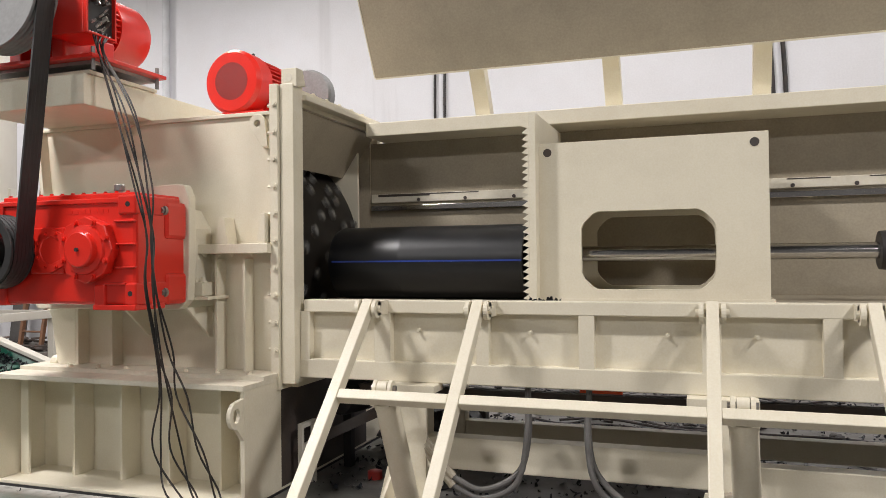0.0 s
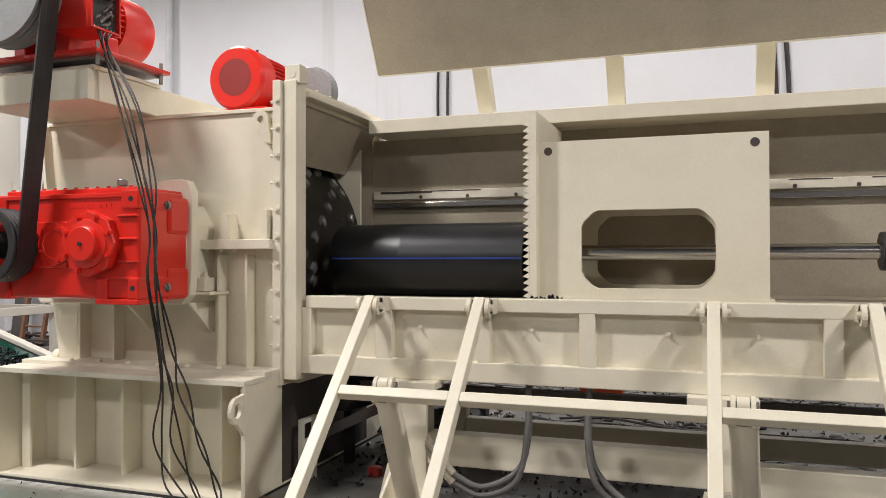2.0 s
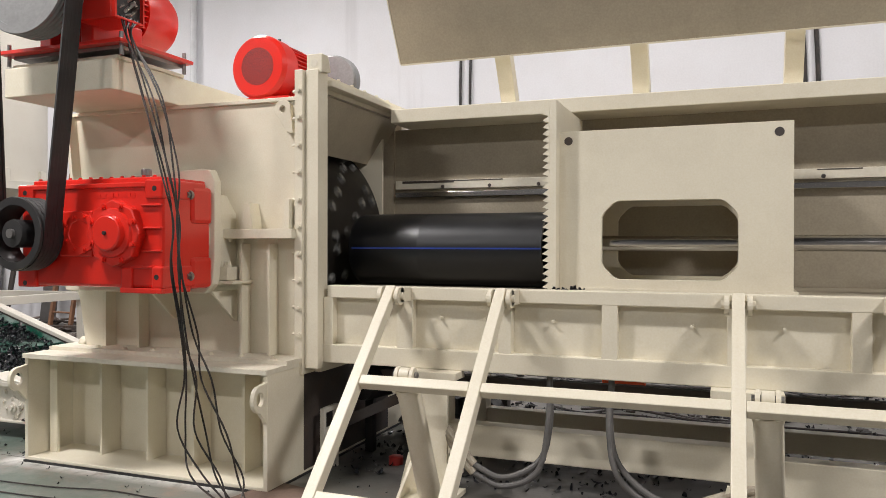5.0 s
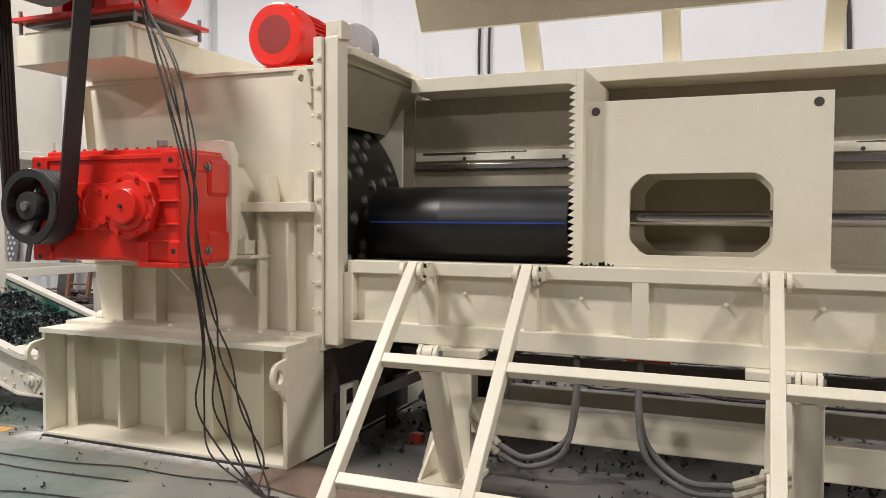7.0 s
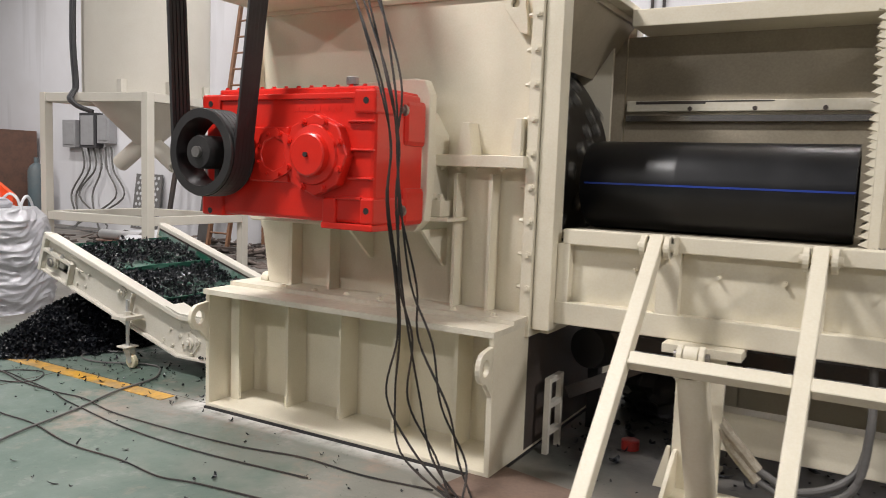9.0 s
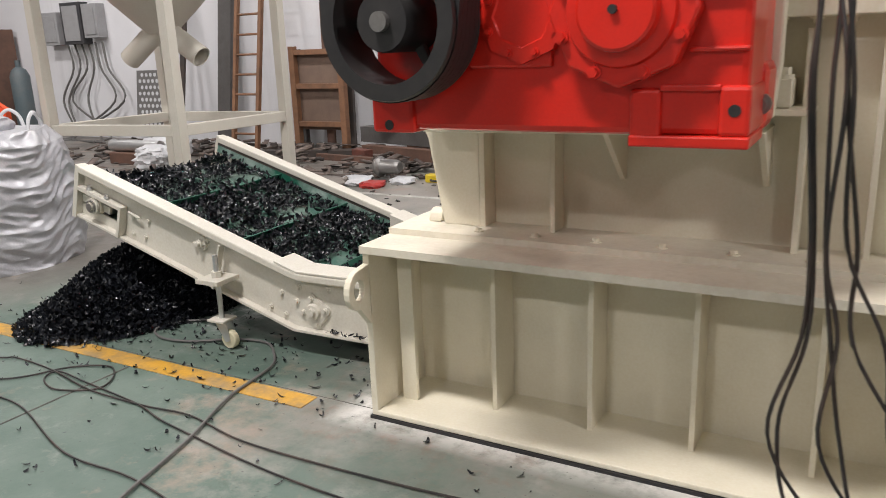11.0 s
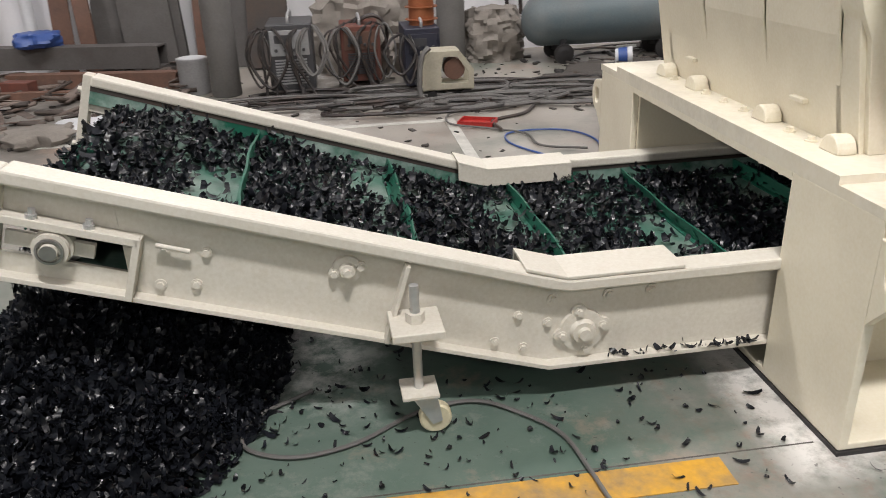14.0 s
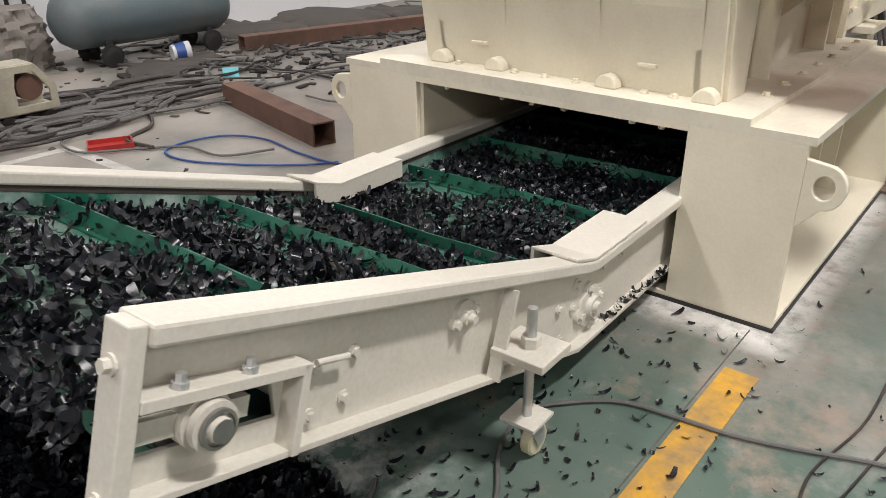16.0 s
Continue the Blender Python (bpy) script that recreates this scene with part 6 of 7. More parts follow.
part("drive_unit", lathe(bmesh.new(), (-4.86, fy0 + 0.05, 0.26), (0, 1, 0), [(0, 0.05), (0, 0.09), (0.12, 0.09), (0.12, 0.04)], 20), RUST, feeder)
part("top_bar", B(fx0 + 0.06, fx1 - 0.12, fy0 + 0.02, fy1, 0.40, 0.425), BEIGE, feeder, bevel=0.004)
part("torch_hose", tube(bmesh.new(), [(-5.08, 8.80, 0.46), (-5.14, 8.78, 0.40), (-5.17, 8.76, 0.25), (-5.15, 8.72, 0.05), (-4.9, 8.55, 0.02)], 0.022), HOSE, feeder)
for x in (fx0 + 0.08, fx1 - 0.07):
    for y in (fy0 + 0.03, fy1 - 0.01):
        part("wheel", cyl(bmesh.new(), (x, y - 0.012, 0.045), (x, y + 0.012, 0.045), 0.045, n=18), RUBBER, feeder)

tray = thing("red_tray", (-4.83, 7.97, 0), "shallow red plastic tray with small parts", "tray")
tm = Matrix.Translation((-4.83, 7.97, 0)) @ Matrix.Rotation(radians(-25), 4, "Z") @ Matrix.Scale(0.8, 4)
part("bottom", box(bmesh.new(), -0.16, 0.16, -0.10, 0.10, 0, 0.01, m=tm), REDPLASTIC, tray)
for a in ((-0.16, 0.16, -0.11, -0.10), (-0.16, 0.16, 0.10, 0.11), (-0.17, -0.16, -0.11, 0.11), (0.16, 0.17, -0.11, 0.11)):
    part("rim", box(bmesh.new(), *a, 0.0, 0.045, m=tm), REDPLASTIC, tray)


# ---- compressor ----
def compressor():
    c = thing("air_compressor", (-2.97, 10.42, 0), "blue-grey air compressor tank on wheels", "compressor")
    part("tank", lathe(bmesh.new(), (-3.90, 10.42, 0.43), (1, 0, 0), [(0, 0.02), (0.02, 0.12), (0.07, 0.2), (0.16, 0.255), (0.22, 0.262), (1.62, 0.262), (1.68, 0.255), (1.77, 0.2), (1.82, 0.12), (1.84, 0.02)], 36), TANKBLUE, c, smooth=True)
    for x in (-3.50, -2.40):
        for y in (10.20, 10.62):
            part("wheel", lathe(bmesh.new(), (x, y - 0.03, 0.105), (0, 1, 0), [(0, 0.03), (0, 0.06), (0.01, 0.075), (0.01, 0.10), (0.05, 0.105), (0.06, 0.08), (0.06, 0.03)], 24), RUBBER, c, smooth=True)
            part("leg", B(x - 0.03, x + 0.03, y - 0.02 + (0.05 if y < 10.4 else -0.05), y + 0.02 + (0.05 if y < 10.4 else -0.05), 0.10, 0.30), DARKGREY, c)
    part("deck", B(-3.55, -2.35, 10.30, 10.54, 0.69, 0.72), TANKBLUE, c)
    part("pump", B(-3.40, -3.05, 10.32, 10.52, 0.72, 1.0), DARKGREY, c, bevel=0.02)
    for k in range(6):
        part("cooling_fin", B(-3.44, -3.01, 10.30, 10.54, 0.76 + 0.04 * k, 0.775 + 0.04 * k), DARKGREY, c)
    part("motor", cyl(bmesh.new(), (-2.85, 10.42, 0.86), (-2.45, 10.42, 0.86), 0.12, n=24), TANKBLUE, c, smooth=True)
    part("gauge", cyl(bmesh.new(), (-3.70, 10.28, 0.78), (-3.70, 10.25, 0.78), 0.04, n=16), DARKGREY, c)
    part("gauge_pipe", tube(bmesh.new(), [(-3.70, 10.27, 0.78), (-3.70, 10.32, 0.70), (-3.72, 10.38, 0.66)], 0.012), COPPER, c)


compressor()
solo("sacking", crumpled((-4.15, 10.75, 0.0), 0.30, 0.55, 5.0, 4.0, 0.12, 40, 18, 0.8), CLOTH, "grey sacking heaped beside the column", "sacking", smooth=True, at=(-4.15, 10.75, 0))
solo("sacking", crumpled((-5.55, 10.5, 0.0), 0.45, 0.75, 12.0, 3.0, 0.2, 40, 18, 0.7), CLOTH, "grey tarpaulin heaped against the wall", "sacking", smooth=True, at=(-5.55, 10.5, 0))
solo("white_sack", crumpled((-12.2, 9.7, 0.0), 0.4, 0.28, 7.0, 3.0, 0.12, 36, 14, 0.8), WHITEPL, "crumpled white sack lying on the floor", "sack", smooth=True, at=(-12.2, 9.7, 0))
bk = thing("plastic_bucket", (-2.95, 10.42, 0), "tipped white and blue plastic bucket", "bucket")
bk_m = [(0, 0.06), (0, 0.075), (0.10, 0.085), (0.10, 0.086), (0.17, 0.092), (0.17, 0.08)]
part("bucket_wall", lathe(bmesh.new(), (-3.02, 10.0, 0.085), (0.95, -0.3, 0.06), bk_m, 24), WHITEPL, bk, smooth=True)
part("band", lathe(bmesh.new(), (-3.02, 10.0, 0.085), (0.95, -0.3, 0.06), [(0.03, 0.080), (0.03, 0.083), (0.12, 0.090), (0.12, 0.085)], 24), BLUEHOSE, bk, smooth=True)
solo("plastic_card", B(-0.07, 0.07, -0.13, 0.13, 0, 0.006, m=pose(-3.0, 9.14, 0.012, 8, 0, -35)), CYAN, "cyan card lying on the floor", "card", at=(-3.0, 9.14, 0.012))
solo("yellow_box", B(-7.16, -6.98, 8.9, 9.02, 0.0, 0.09), YELLOWPL, "small yellow plastic box on the floor", "box", bevel=0.01, at=(-7.07, 8.96, 0))
lampo = thing("work_lamp", (-7.6, 8.9, 0), "silver metal work lamp lying on the floor", "work lamp")
part("head", lathe(bmesh.new(), (-7.85, 9.0, 0.14), (1, -0.15, 0.05), [(0, 0.11), (0.02, 0.12), (0.05, 0.12), (0.08, 0.09), (0.30, 0.08), (0.34, 0.05)], 24), STEEL, lampo, smooth=True)
part("stand", B(-7.75, -7.5, 8.85, 9.1, 0, 0.03), STEEL, lampo)
solo("blue_cloth", crumpled((-8.85, 10.85, 0.38), 0.22, 0.14, 2.0, 3.0, 0.08, 30, 10), BLUEHOSE, "blue cloth on the steel tube", "cloth", smooth=True, at=(-8.85, 10.85, 0.38))
for x, y, mat, r in ((-7.9, 8.6, WHITEPL, 0.16), (-7.6, 8.5, REDPLASTIC, 0.12), (-8.1, 8.3, CLOTH, 0.2), (-7.4, 8.8, WHITEPL, 0.12), (-8.4, 7.0, CLOTH, 0.22), (-7.9, 6.6, ORANGE, 0.10), (-8.0, 6.9, YELLOWPL, 0.09), (-8.2, 6.6, CLOTH, 0.18), (-8.55, 6.55, WHITEPL, 0.10)):
    solo("wrapper", crumpled((x, y, 0.0), r, 0.5 * r, x, 3.0, 0.6 * r, 20, 8), mat, "crumpled plastic wrapper on the floor", "litter", "floor litter", smooth=True, at=(x, y, 0))


# ---- cables and litter on the floor ----
def snake(rnd, x, y, n, step, z=0.012, wander=0.9):
    a = rnd.uniform(0, 6.28)
    pts = []
    for _ in range(n):
        pts.append((x, y, z + rnd.random() * 0.02))
        a += rnd.gauss(0, wander)
        x, y = x + step * math.cos(a), y + step * math.sin(a)
        if y > 11.1 or y < 6.5:
            a = -a
            y = min(max(y, 6.5), 11.1)
        if x < -4.6 and y < 7.0:
            y += 0.3
    return pts


def floor_cables():
    rnd = random.Random(21)
    for k in range(26):
        x, y = rnd.uniform(-3.9, 0.6), rnd.uniform(7.6, 10.9)
        cable(snake(rnd, x, y, 12, 0.32), rnd.choice((0.008, 0.010, 0.013)), "dusty cable lying in a tangle on the floor", mat=rnd.choice((CABLE, HOSE, HOSE, DARKSTEEL)), group="floor cables")
    for k in range(24):
        cx, cy = rnd.uniform(-6.6, -3.6), rnd.uniform(8.3, 9.3)
        pts = []
        r0 = rnd.uniform(0.18, 0.42)
        for i in range(14):
            a = 0.75 * i
            pts.append((cx + r0 * (1 + 0.25 * math.sin(1.7 * i + k)) * math.cos(a) * 1.5, cy + 0.5 * r0 * math.sin(a), 0.015 + 0.004 * i))
        cable(pts, rnd.choice((0.012, 0.016)), "welding cable coiled on the floor", mat=rnd.choice((CABLE, HOSE, HOSE)), group="floor cables")
    for x0, y0, h in ((-6.40, 9.36, 0.62), (-6.12, 9.36, 0.62), (-5.75, 9.66, 0.58), (-5.50, 9.66, 0.58), (-5.62, 9.9, 0.60)):
        for k in range(3):
            w = rnd.uniform(0.05, 0.16)
            pts = [(x0, y0 + 0.1, h), (x0 - w, y0 - 0.05, h - 0.08), (x0 - w, y0 - 0.08, 0.35), (x0 + rnd.uniform(-0.1, 0.1), y0 - 0.12, 0.05), (x0 + rnd.uniform(-0.4, 0.4), y0 - 0.3, 0.015), (x0 + rnd.uniform(-0.7, 0.7), y0 - 0.45, 0.012)]
            cable(pts, 0.013, "black welding cable draped over a welding set", group="welding cables")
    for x0, y0, h in ((-6.47, 9.32, 0.60), (-6.03, 9.33, 0.60), (-5.82, 9.60, 0.54), (-5.42, 9.60, 0.56), (-5.26, 9.24, 0.50)):
        for k in range(2):
            w, low, o = rnd.uniform(0.06, 0.17), rnd.uniform(0.03, 0.22), rnd.uniform(-0.06, 0.06)
            loop = [(x0 + o, y0 + 0.12, h), (x0 + o - 0.6 * w, y0 - 0.01, h - 0.03), (x0 + o - w, y0 - 0.05, 0.5 * (h + low)), (x0 + o, y0 - 0.09, low), (x0 + o + w, y0 - 0.06, 0.5 * (h + low)), (x0 + o + 0.5 * w, y0 + 0.02, h - 0.02), (x0 + o, y0 + 0.14, h + 0.01)]
            cable(loop, rnd.choice((0.010, 0.014)), "black welding cable looped over a welding set", mat=rnd.choice((CABLE, CABLE, HOSE)), group="welding cables")
    for k in range(5):
        pts = []
        for i in range(12):
            a = 0.6 * i + k
            pts.append((-5.50 + 0.15 * math.cos(a), 9.80 + 0.03 * k, 0.46 + 0.17 * math.sin(a)))
        cable(pts, 0.014, "black welding cable coiled beside a welding set", group="welding cables")
    # runs across the painted floor before the machine
    z = 0.008
    runs = [[(-7.6, 3.45), (-6.72, 3.65), (-6.59, 3.70), (-6.27, 3.68), (-5.97, 3.62), (-5.80, 3.60), (-5.50, 3.60), (-5.24, 3.62), (-4.87, 3.55), (-4.32, 3.55), (-3.86, 3.58), (-3.50, 3.65), (-3.11, 3.64), (-2.73, 3.69)],
            [(-7.3, 3.1), (-6.48, 3.46), (-6.31, 3.57), (-6.20, 3.74), (-6.02, 3.83), (-5.88, 3.73), (-5.86, 3.62), (-6.03, 3.54), (-6.19, 3.59), (-6.21, 3.68), (-5.94, 3.65), (-5.55, 3.60), (-5.34, 3.54), (-5.12, 3.50), (-4.6, 3.42), (-4.0, 3.40), (-3.3, 3.46)],
            [(-7.0, 3.6), (-6.43, 3.42), (-6.23, 3.38), (-5.98, 3.35), (-5.46, 3.18), (-5.06, 3.17), (-4.60, 3.09), (-4.20, 3.10), (-3.89, 3.07), (-3.66, 3.12), (-3.0, 3.2)]]
    for r in runs:
        cable([(x, y, z) for x, y in r], 0.0045, "thin black cable lying on the green floor", group="floor cables")
    cable([(x, y, 0.012) for x, y in ((-6.02, 4.55), (-6.19, 4.43), (-6.22, 4.29), (-6.08, 4.21), (-5.89, 4.24), (-5.69, 4.36), (-5.50, 4.39), (-5.36, 4.29), (-5.27, 4.17), (-5.24, 4.0), (-5.22, 3.85), (-5.17, 3.69), (-5.08, 3.45), (-4.97, 3.02), (-4.84, 2.72))], 0.007, "grey air hose crossing the yellow line", mat=HOSE, group="floor cables")
    cable([(x, y, 0.012) for x, y in ((-4.16, 6.59), (-4.32, 6.71), (-4.53, 6.97), (-4.71, 7.32), (-4.69, 7.58), (-4.49, 7.65), (-4.24, 7.57), (-4.13, 7.3), (-4.19, 6.9), (-4.18, 6.55), (-4.0, 6.4))], 0.007, "blue air hose looped on the floor", mat=BLUEHOSE, group="floor cables")
    # under the trough
    for k in range(26):
        x, y = rnd.uniform(-2.2, 1.2), rnd.uniform(5.9, 8.8)
        cable([(x, y, 0.02), (x + rnd.uniform(0.2, 0.5), y + rnd.uniform(-0.2, 0.2), 0.02), (x + rnd.uniform(0.6, 1.0), y + rnd.uniform(-0.3, 0.3), 0.03), (x + 1.4, y + rnd.uniform(-0.4, 0.4), 0.02), (x + 2.0, y + rnd.uniform(-0.4, 0.4), 0.02)], 0.012, "dusty cable lying behind the trough", group="floor cables")


floor_cables()


def litter():
    """Dark sweepings, scraps of tape and offcuts strewn over the back of the hall."""
    rnd = random.Random(9)
    bm = bmesh.new()
    for _ in range(900):
        if rnd.random() < 0.55:
            x, y = rnd.gauss(-2.4, 1.3), rnd.gauss(9.6, 0.9)
        elif rnd.random() < 0.5:
            x, y = rnd.uniform(-10, -4.2), rnd.uniform(6.5, 11.0)
        else:
            x, y = rnd.uniform(-2.2, 2.0), rnd.uniform(5.7, 7.4)
        if y > 11.2:
            continue
        s = rnd.uniform(0.008, 0.05) * (0.6 if x < -4.2 else 1.0)
        m = Matrix.Translation((x, y, 0.2 * s)) @ Euler((rnd.gauss(0, 0.2), rnd.gauss(0, 0.2), rnd.uniform(0, 6.28))).to_matrix().to_4x4()
        box(bm, -s, s, -s * rnd.uniform(0.3, 0.8), s * rnd.uniform(0.3, 0.8), -0.2 * s, s * rnd.uniform(0.05, 0.5), m=m)
    ob = new("floor_sweepings", plain_mesh(bm, "floor_sweepings", SWEEP))
    tagged(ob, "dark scraps and sweepings strewn over the floor", "litter", kind="stuff")
    bm = bmesh.new()
    for _ in range(520):
        x, y = rnd.uniform(-14.5, -7.2), 8.2 + 2.9 * rnd.random() ** 0.7
        if x < -9.0 and rnd.random() < 0.3:
            y = rnd.uniform(6.2, 8.4)
        l, w, t = rnd.uniform(0.03, 0.30) * rnd.random() ** 0.5, rnd.uniform(0.012, 0.06), rnd.uniform(0.006, 0.04)
        m = Matrix.Translation((x, y, 0.5 * t + 0.10 * rnd.random() * (y > 9.4))) @ Euler((rnd.gauss(0, 0.15), rnd.gauss(0, 0.15), rnd.uniform(0, 6.28))).to_matrix().to_4x4()
        box(bm, -l, l, -w, w, -t / 2, t / 2, m=m)
    ob = new("steel_scrap", plain_mesh(bm, "steel_scrap", SCRAP))
    tagged(ob, "rusty offcuts and scrap strewn below the wall", "scrap", kind="stuff")
    for x, y, r, h in ((-3.3, 9.75, 0.28, 0.06), (-2.8, 9.95, 0.22, 0.05), (-3.7, 9.3, 0.25, 0.06), (-1.4, 10.7, 0.5, 0.10), (-0.4, 10.6, 0.6, 0.12), (0.6, 10.4, 0.4, 0.1), (-2.0, 10.9, 0.35, 0.08)):
        solo("oily_rag", crumpled((x, y, -0.01), r, h, x * 3, 2.0, 0.5 * r, 30, 8), SWEEPCLOTH, "dark oily rags lying on the floor", "rags", "oily rags", smooth=True, at=(x, y, 0))


SWEEP = material("dark_sweepings", (0.045, 0.04, 0.037), 0.7, dark=(0.10, 0.09, 0.08), scale=6, bump=0, island=0.8)
SCRAP = material("rusty_scrap", (0.13, 0.10, 0.085), 0.7, dark=(0.06, 0.052, 0.047), amount=0.8, scale=5, bump=0.001, island=0.75)
SWEEPCLOTH = material("oily_rags", (0.07, 0.062, 0.056), 0.85, dark=(0.13, 0.115, 0.10), scale=8, bump=0.01)
litter()


# ---- hoses and odds under the trough ----
def hose(pts, wrap):
    h = thing("hydraulic_hose", tuple(pts[len(pts) // 2]), "grey hydraulic hose looping under the trough", "hose", "hydraulic hoses")
    part("hose_run", tube(bmesh.new(), pts, 0.018, 10), HOSE, h, smooth=True)
    part("tape_wrap", tube(bmesh.new(), wrap, 0.026, 10), TAPE, h, "worn tape wrapped round the hose", smooth=True)


for o in (0.0, 0.05):
    hose([(-0.98, 4.50, 0.72), (-0.97, 4.46 - o, 0.45), (-1.02, 4.40 - o, 0.24 - o), (-1.22, 4.34, 0.14 - o), (-1.40, 4.34, 0.20 - o)], [(-1.40, 4.34, 0.20 - o), (-1.52, 4.34, 0.33 - o), (-1.60, 4.38, 0.40), (-1.70, 4.40, 0.40)])
    hose([(-0.62, 4.50, 0.72), (-0.62, 4.46 - o, 0.45), (-0.56, 4.40 - o, 0.26 - o), (-0.36, 4.34, 0.12 - o), (-0.12, 4.32, 0.13 - o)], [(-0.12, 4.32, 0.13 - o), (0.02, 4.32, 0.19 - o), (0.12, 4.34, 0.22 - o), (0.22, 4.38, 0.22)])
solo("fibreboard", B(-0.75, 0.75, -0.22, 0.22, 0.0, 0.012, m=pose(-1.95, 3.78, 0.004, 0, 0, -12)), BOARD, "brown fibreboard sheet lying on the floor", "board", bevel=0.002, at=(-1.95, 3.78, 0.004))
solo("plastic_cup", lathe(bmesh.new(), (-2.12, 4.82, 0), (0, 0, 1), [(0, 0.05), (0.05, 0.05), (0.055, 0.04)], 20), REDPLASTIC, "small red plastic cup on the floor", "cup", smooth=True, at=(-2.12, 4.82, 0))
solo("orange_plate", B(-0.96, -0.62, 6.3, 6.36, 0.35, 0.46), ORANGE, "orange plate behind the trough", "plate", at=(-0.79, 6.33, 0.35))
sb = thing("orange_stand", (-0.15, 6.4, 0), "dark steel trestle behind the trough", "trestle")
part("beam", B(-2.0, 2.4, 6.25, 6.40, 0.25, 0.35), DARKSTEEL, sb)
for x in (-1.8, 2.2):
    part("leg", B(x - 0.05, x + 0.05, 6.27, 6.38, 0, 0.25), DARKSTEEL, sb)
st = thing("small_stand", (-2.42, 4.55, 0), "small cream stand beside the base", "stand")
for y in (4.45, 4.62):
    part("post", B(-2.50, -2.47, y, y + 0.03, 0.0, 0.42), CREAM2, st)
for z in (0.10, 0.25, 0.39):
    part("bar", B(-2.50, -2.47, 4.48, 4.62, z, z + 0.03), CREAM2, st)
drive = thing("conveyor_drive", (-2.35, 5.0, 0), "black conveyor drive motor on a low post under the trough", "motor")
part("post", B(-2.46, -2.40, 5.03, 5.09, 0, 0.42), RUBBER, drive)
part("motor_body", lathe(bmesh.new(), (-2.42, 4.86, 0.52), (0.25, 1, 0), [(0, 0.06), (0.01, 0.115), (0.05, 0.125), (0.30, 0.125), (0.33, 0.10), (0.36, 0.05)], 28), RUBBER, drive, smooth=True)
part("torque_arm", strip_bar((-2.50, 4.80, 0.26), (-2.12, 4.98, 0.44), 0.07, 0.02, Vector((0.3, -0.9, 0.2)).normalized()), DARKSTEEL, drive, "dark steel arm")
solo("rubber_sheet", crumpled((-2.05, 5.75, 0.0), 0.34, 0.34, 21.0, 4.0, 0.12, 40, 18), RUBBER, "crumpled black rubber sheet under the trough", "rubber sheet", smooth=True, at=(-2.05, 5.75, 0))
BKX, BKY = -8.43, 6.40
TEAL = material("teal_plastic", (0.04, 0.27, 0.26), 0.5, dark=(0.10, 0.36, 0.36), amount=0.7, scale=6, bump=0.002)
bucket = thing("teal_bucket", (BKX, BKY, 0), "worn teal plastic bucket standing on the floor", "bucket")
part("bucket_wall", lathe(bmesh.new(), (BKX, BKY, 0), (0, 0, 1), [(0, 0.15), (0.01, 0.16), (0.40, 0.20), (0.42, 0.20), (0.42, 0.185), (0.03, 0.15)], 36), TEAL, bucket, smooth=True)
part("rim", lathe(bmesh.new(), (BKX, BKY, 0.385), (0, 0, 1), [(0, 0.199), (0, 0.212), (0.012, 0.216), (0.05, 0.216), (0.06, 0.208), (0.06, 0.19)], 36), TEAL, bucket, smooth=True)
part("handle", tube(bmesh.new(), [(BKX - 0.21, BKY, 0.40), (BKX - 0.18, BKY - 0.11, 0.33), (BKX, BKY - 0.205, 0.27), (BKX + 0.18, BKY - 0.11, 0.33), (BKX + 0.21, BKY, 0.40)], 0.005), STEEL, bucket, "bent wire handle")
solo("silver_tube", cyl(bmesh.new(), (-12.5, 9.0, 0.25), (-11.55, 9.05, 0.25), 0.085, n=24), ZINC, "silver metal tube lying on scrap", "tube", smooth=True, at=(-12.0, 9.0, 0.25))
solo("scrap_box", B(-12.45, -11.65, 8.88, 9.18, 0.0, 0.163), RUST, "rusty scrap box under a silver tube", "box", bevel=0.01, at=(-12.0, 9.0, 0))
solo("red_block", B(-0.15, 0.15, -0.07, 0.07, 0.0, 0.16, m=pose(-8.86, 10.12, 0.0, 0, 0, -18)), BROWNRED, "faded red steel block on the floor", "steel block", bevel=0.008, at=(-8.86, 10.12, 0))
solo("white_sack", crumpled((-11.3, 8.75, 0.0), 0.30, 0.30, 31.0, 4.0, 0.10, 44, 22, 0.8), WHITEPL, "crumpled white sack lying by the stand", "sack", smooth=True, at=(-11.3, 8.75, 0))


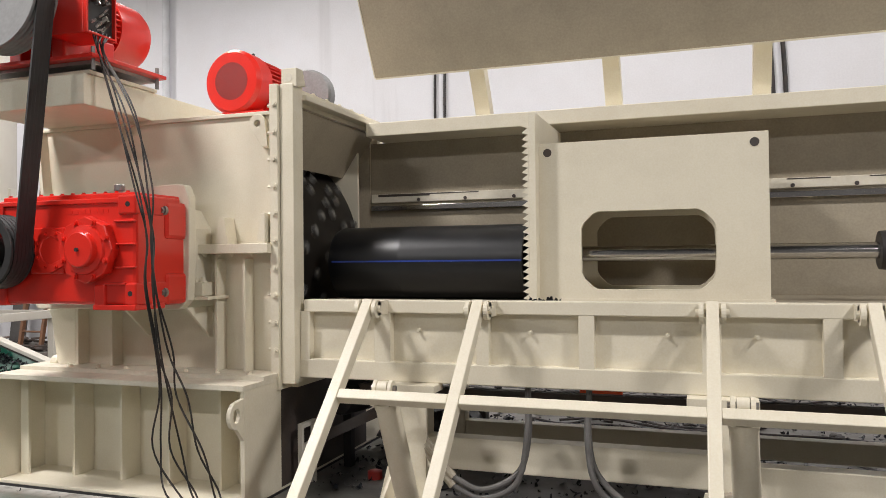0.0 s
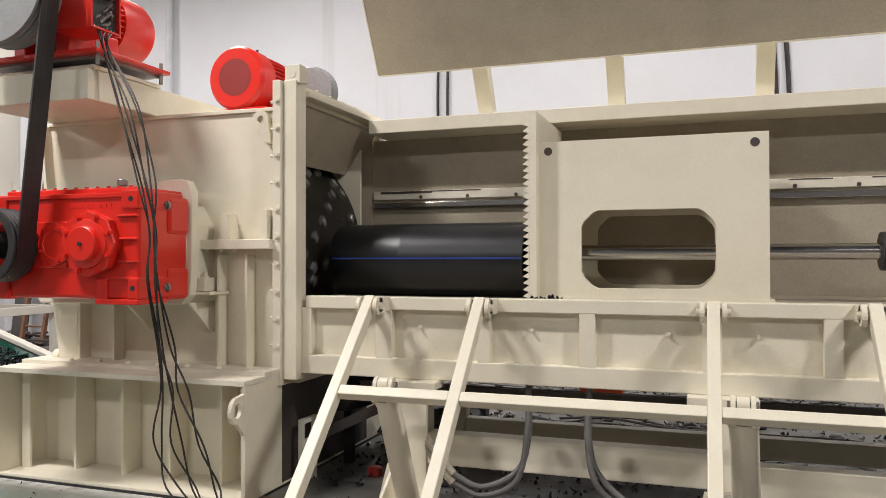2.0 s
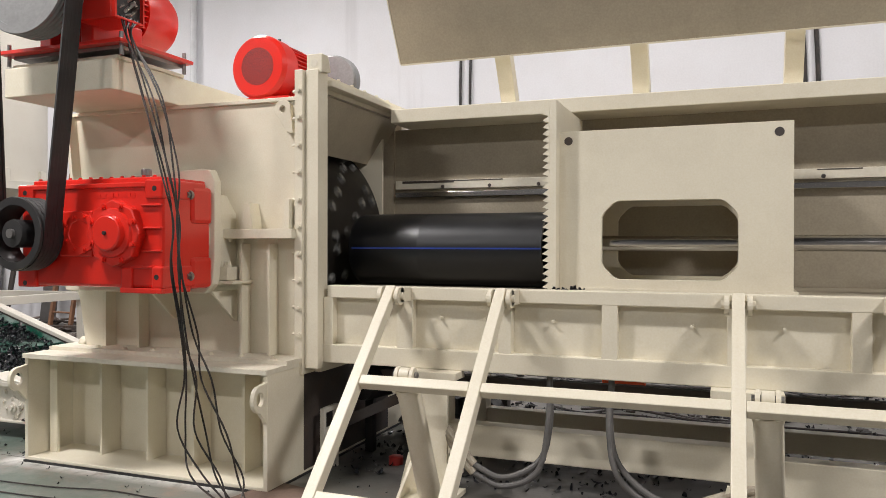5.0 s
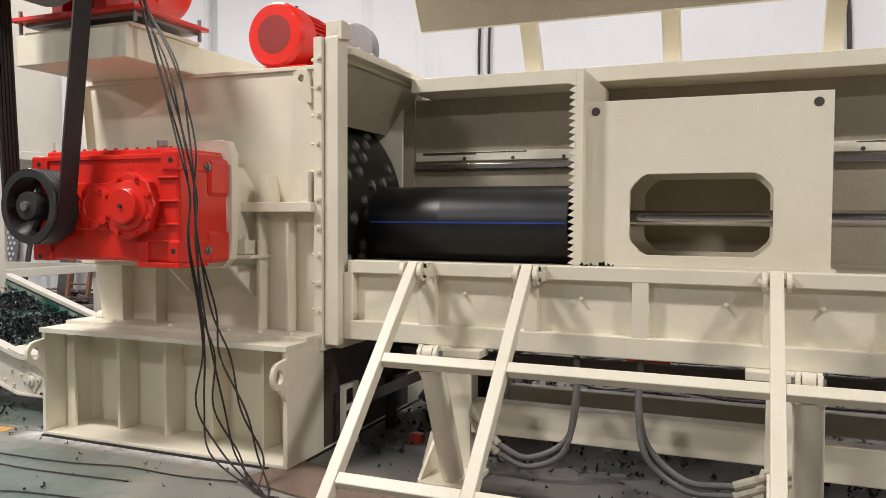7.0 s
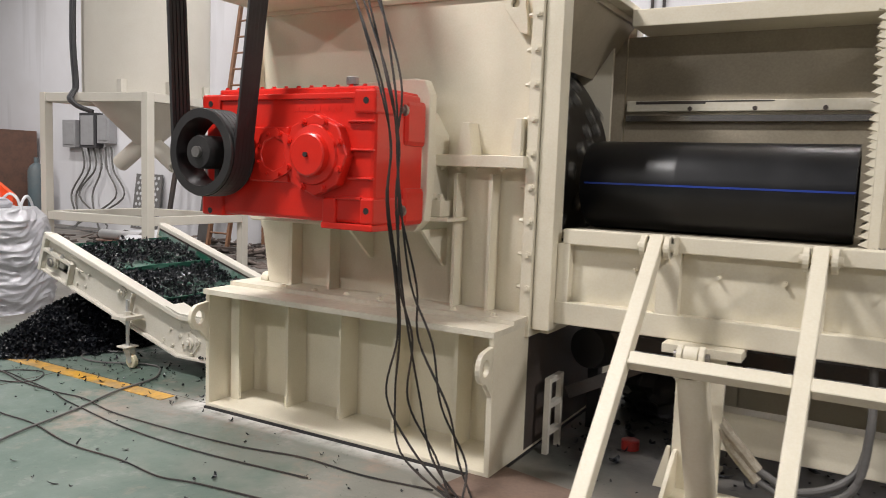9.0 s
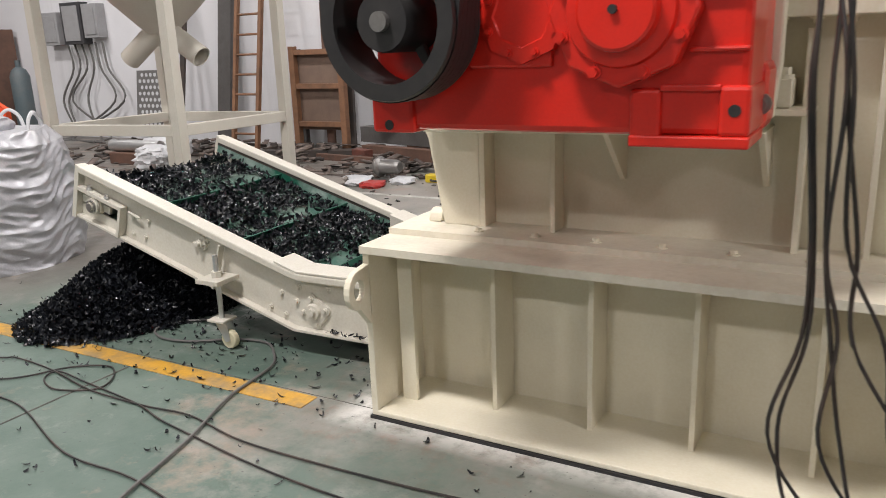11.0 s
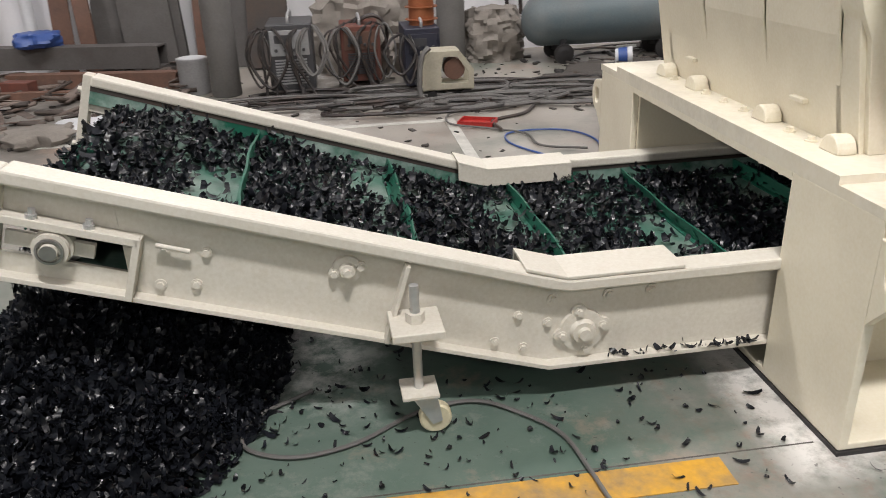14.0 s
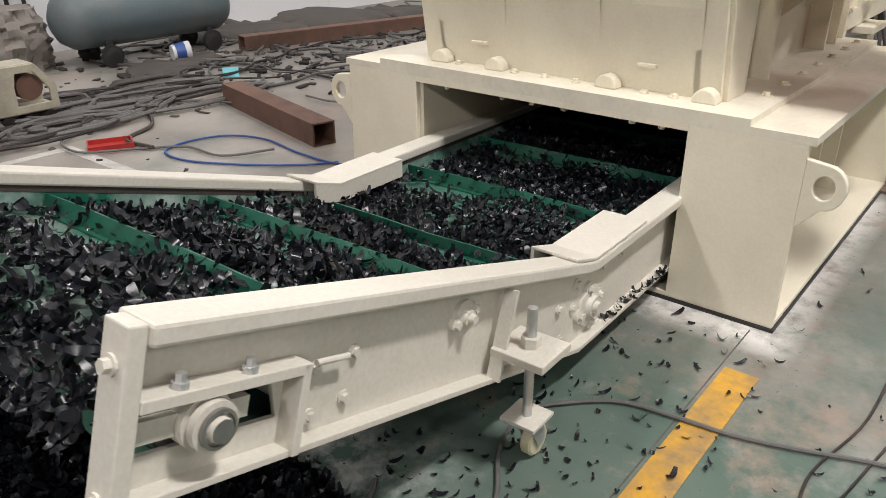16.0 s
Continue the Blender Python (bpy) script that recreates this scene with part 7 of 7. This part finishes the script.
# ---- what moves ----
def motions():
    # rotor and pulleys turn all the time
    step = 0.15
    times = [i * step for i in range(int(16.0 / step) + 1)] + [16.0]
    for ob, c, rate in ((ROTOR_OB, RC, 420.0), (PULLEY, PC, 520.0), (MPULLEY, MC, 430.0)):
        walk(ob, [(t, pose(*c, 0, rate * t, 0)) for t in times])
    # the ram pushes the pipe slowly into the rotor
    for ob in (PUSHER_OB, PIPE_OB):
        x, y, z = ob.location
        walk(ob, [(t, pose(x - 0.0055 * t, y, z)) for t in (0.0, 4.0, 8.0, 12.0, 16.0)])
    # belt: flights run round the loop
    a = abs(BX - TAILX)
    s_now = (TAILX + 4.94) - SPEED * 15.0                 # a flight at x = -4.94 at 15 s
    quarter = [i * 0.25 for i in range(65)]

    def on_belt(s, y=4.96, lift=0.0):
        x, z, phi = belt_pose(s)
        return ASKEW @ pose(x + lift * math.sin(phi), y, z + lift * math.cos(phi), 0, math.degrees(phi), 0)

    for k, ob in enumerate(FLIGHTS):
        walk(ob, [(t, on_belt(s_now + k * PITCH + SPEED * t)) for t in quarter])
    # chips: lie under the rotor, ride along, drop off the head drum onto the pile
    s_end, s_feed, w = a + RUN, 0.35, PITCH / ROWS_OF_CHIPS
    lead = s_now + math.ceil((s_end - s_now) / PITCH) * PITCH
    for i, ob in enumerate(HEAPS):
        s0 = lead - (i + 0.5) * w
        rows = []
        fall = (s_end + 0.05 - s0) / SPEED
        for t in [j * 0.5 for j in range(33)]:
            if t < fall:
                rows.append((t, on_belt(max(s0 + SPEED * t, s_feed), lift=0.004)))
        x, z, phi = belt_pose(s_end + 0.05)
        for dt, dx, dz, turn in ((0.0, 0.0, 0.0, 0), (0.2, -0.06, -0.03, -25), (0.35, -0.10, -0.16, -60), (0.5, -0.12, -0.42, -100), (0.6, -0.12, -0.58, -110)):
            t = fall + dt
            if 0 <= t < 16.0 and (not rows or t > rows[-1][0] + 0.02):
                rows.append((t, ASKEW @ pose(x + dx, 4.96, z + dz, 0, math.degrees(phi) + turn, 0)))
        if not rows:
            rows.append((0.0, ASKEW @ pose(x - 0.12, 4.96, z - 0.58, 0, math.degrees(phi) - 110, 0)))
        if rows[0][0] > 0:
            rows.insert(0, (0.0, rows[0][1]))
        if rows[-1][0] < 16.0:
            rows.append((16.0, rows[-1][1] if fall < 15.4 else on_belt(max(s0 + SPEED * 16.0, s_feed), lift=0.004) if fall > 16 else rows[-1][1]))
        walk(ob, rows)


motions()
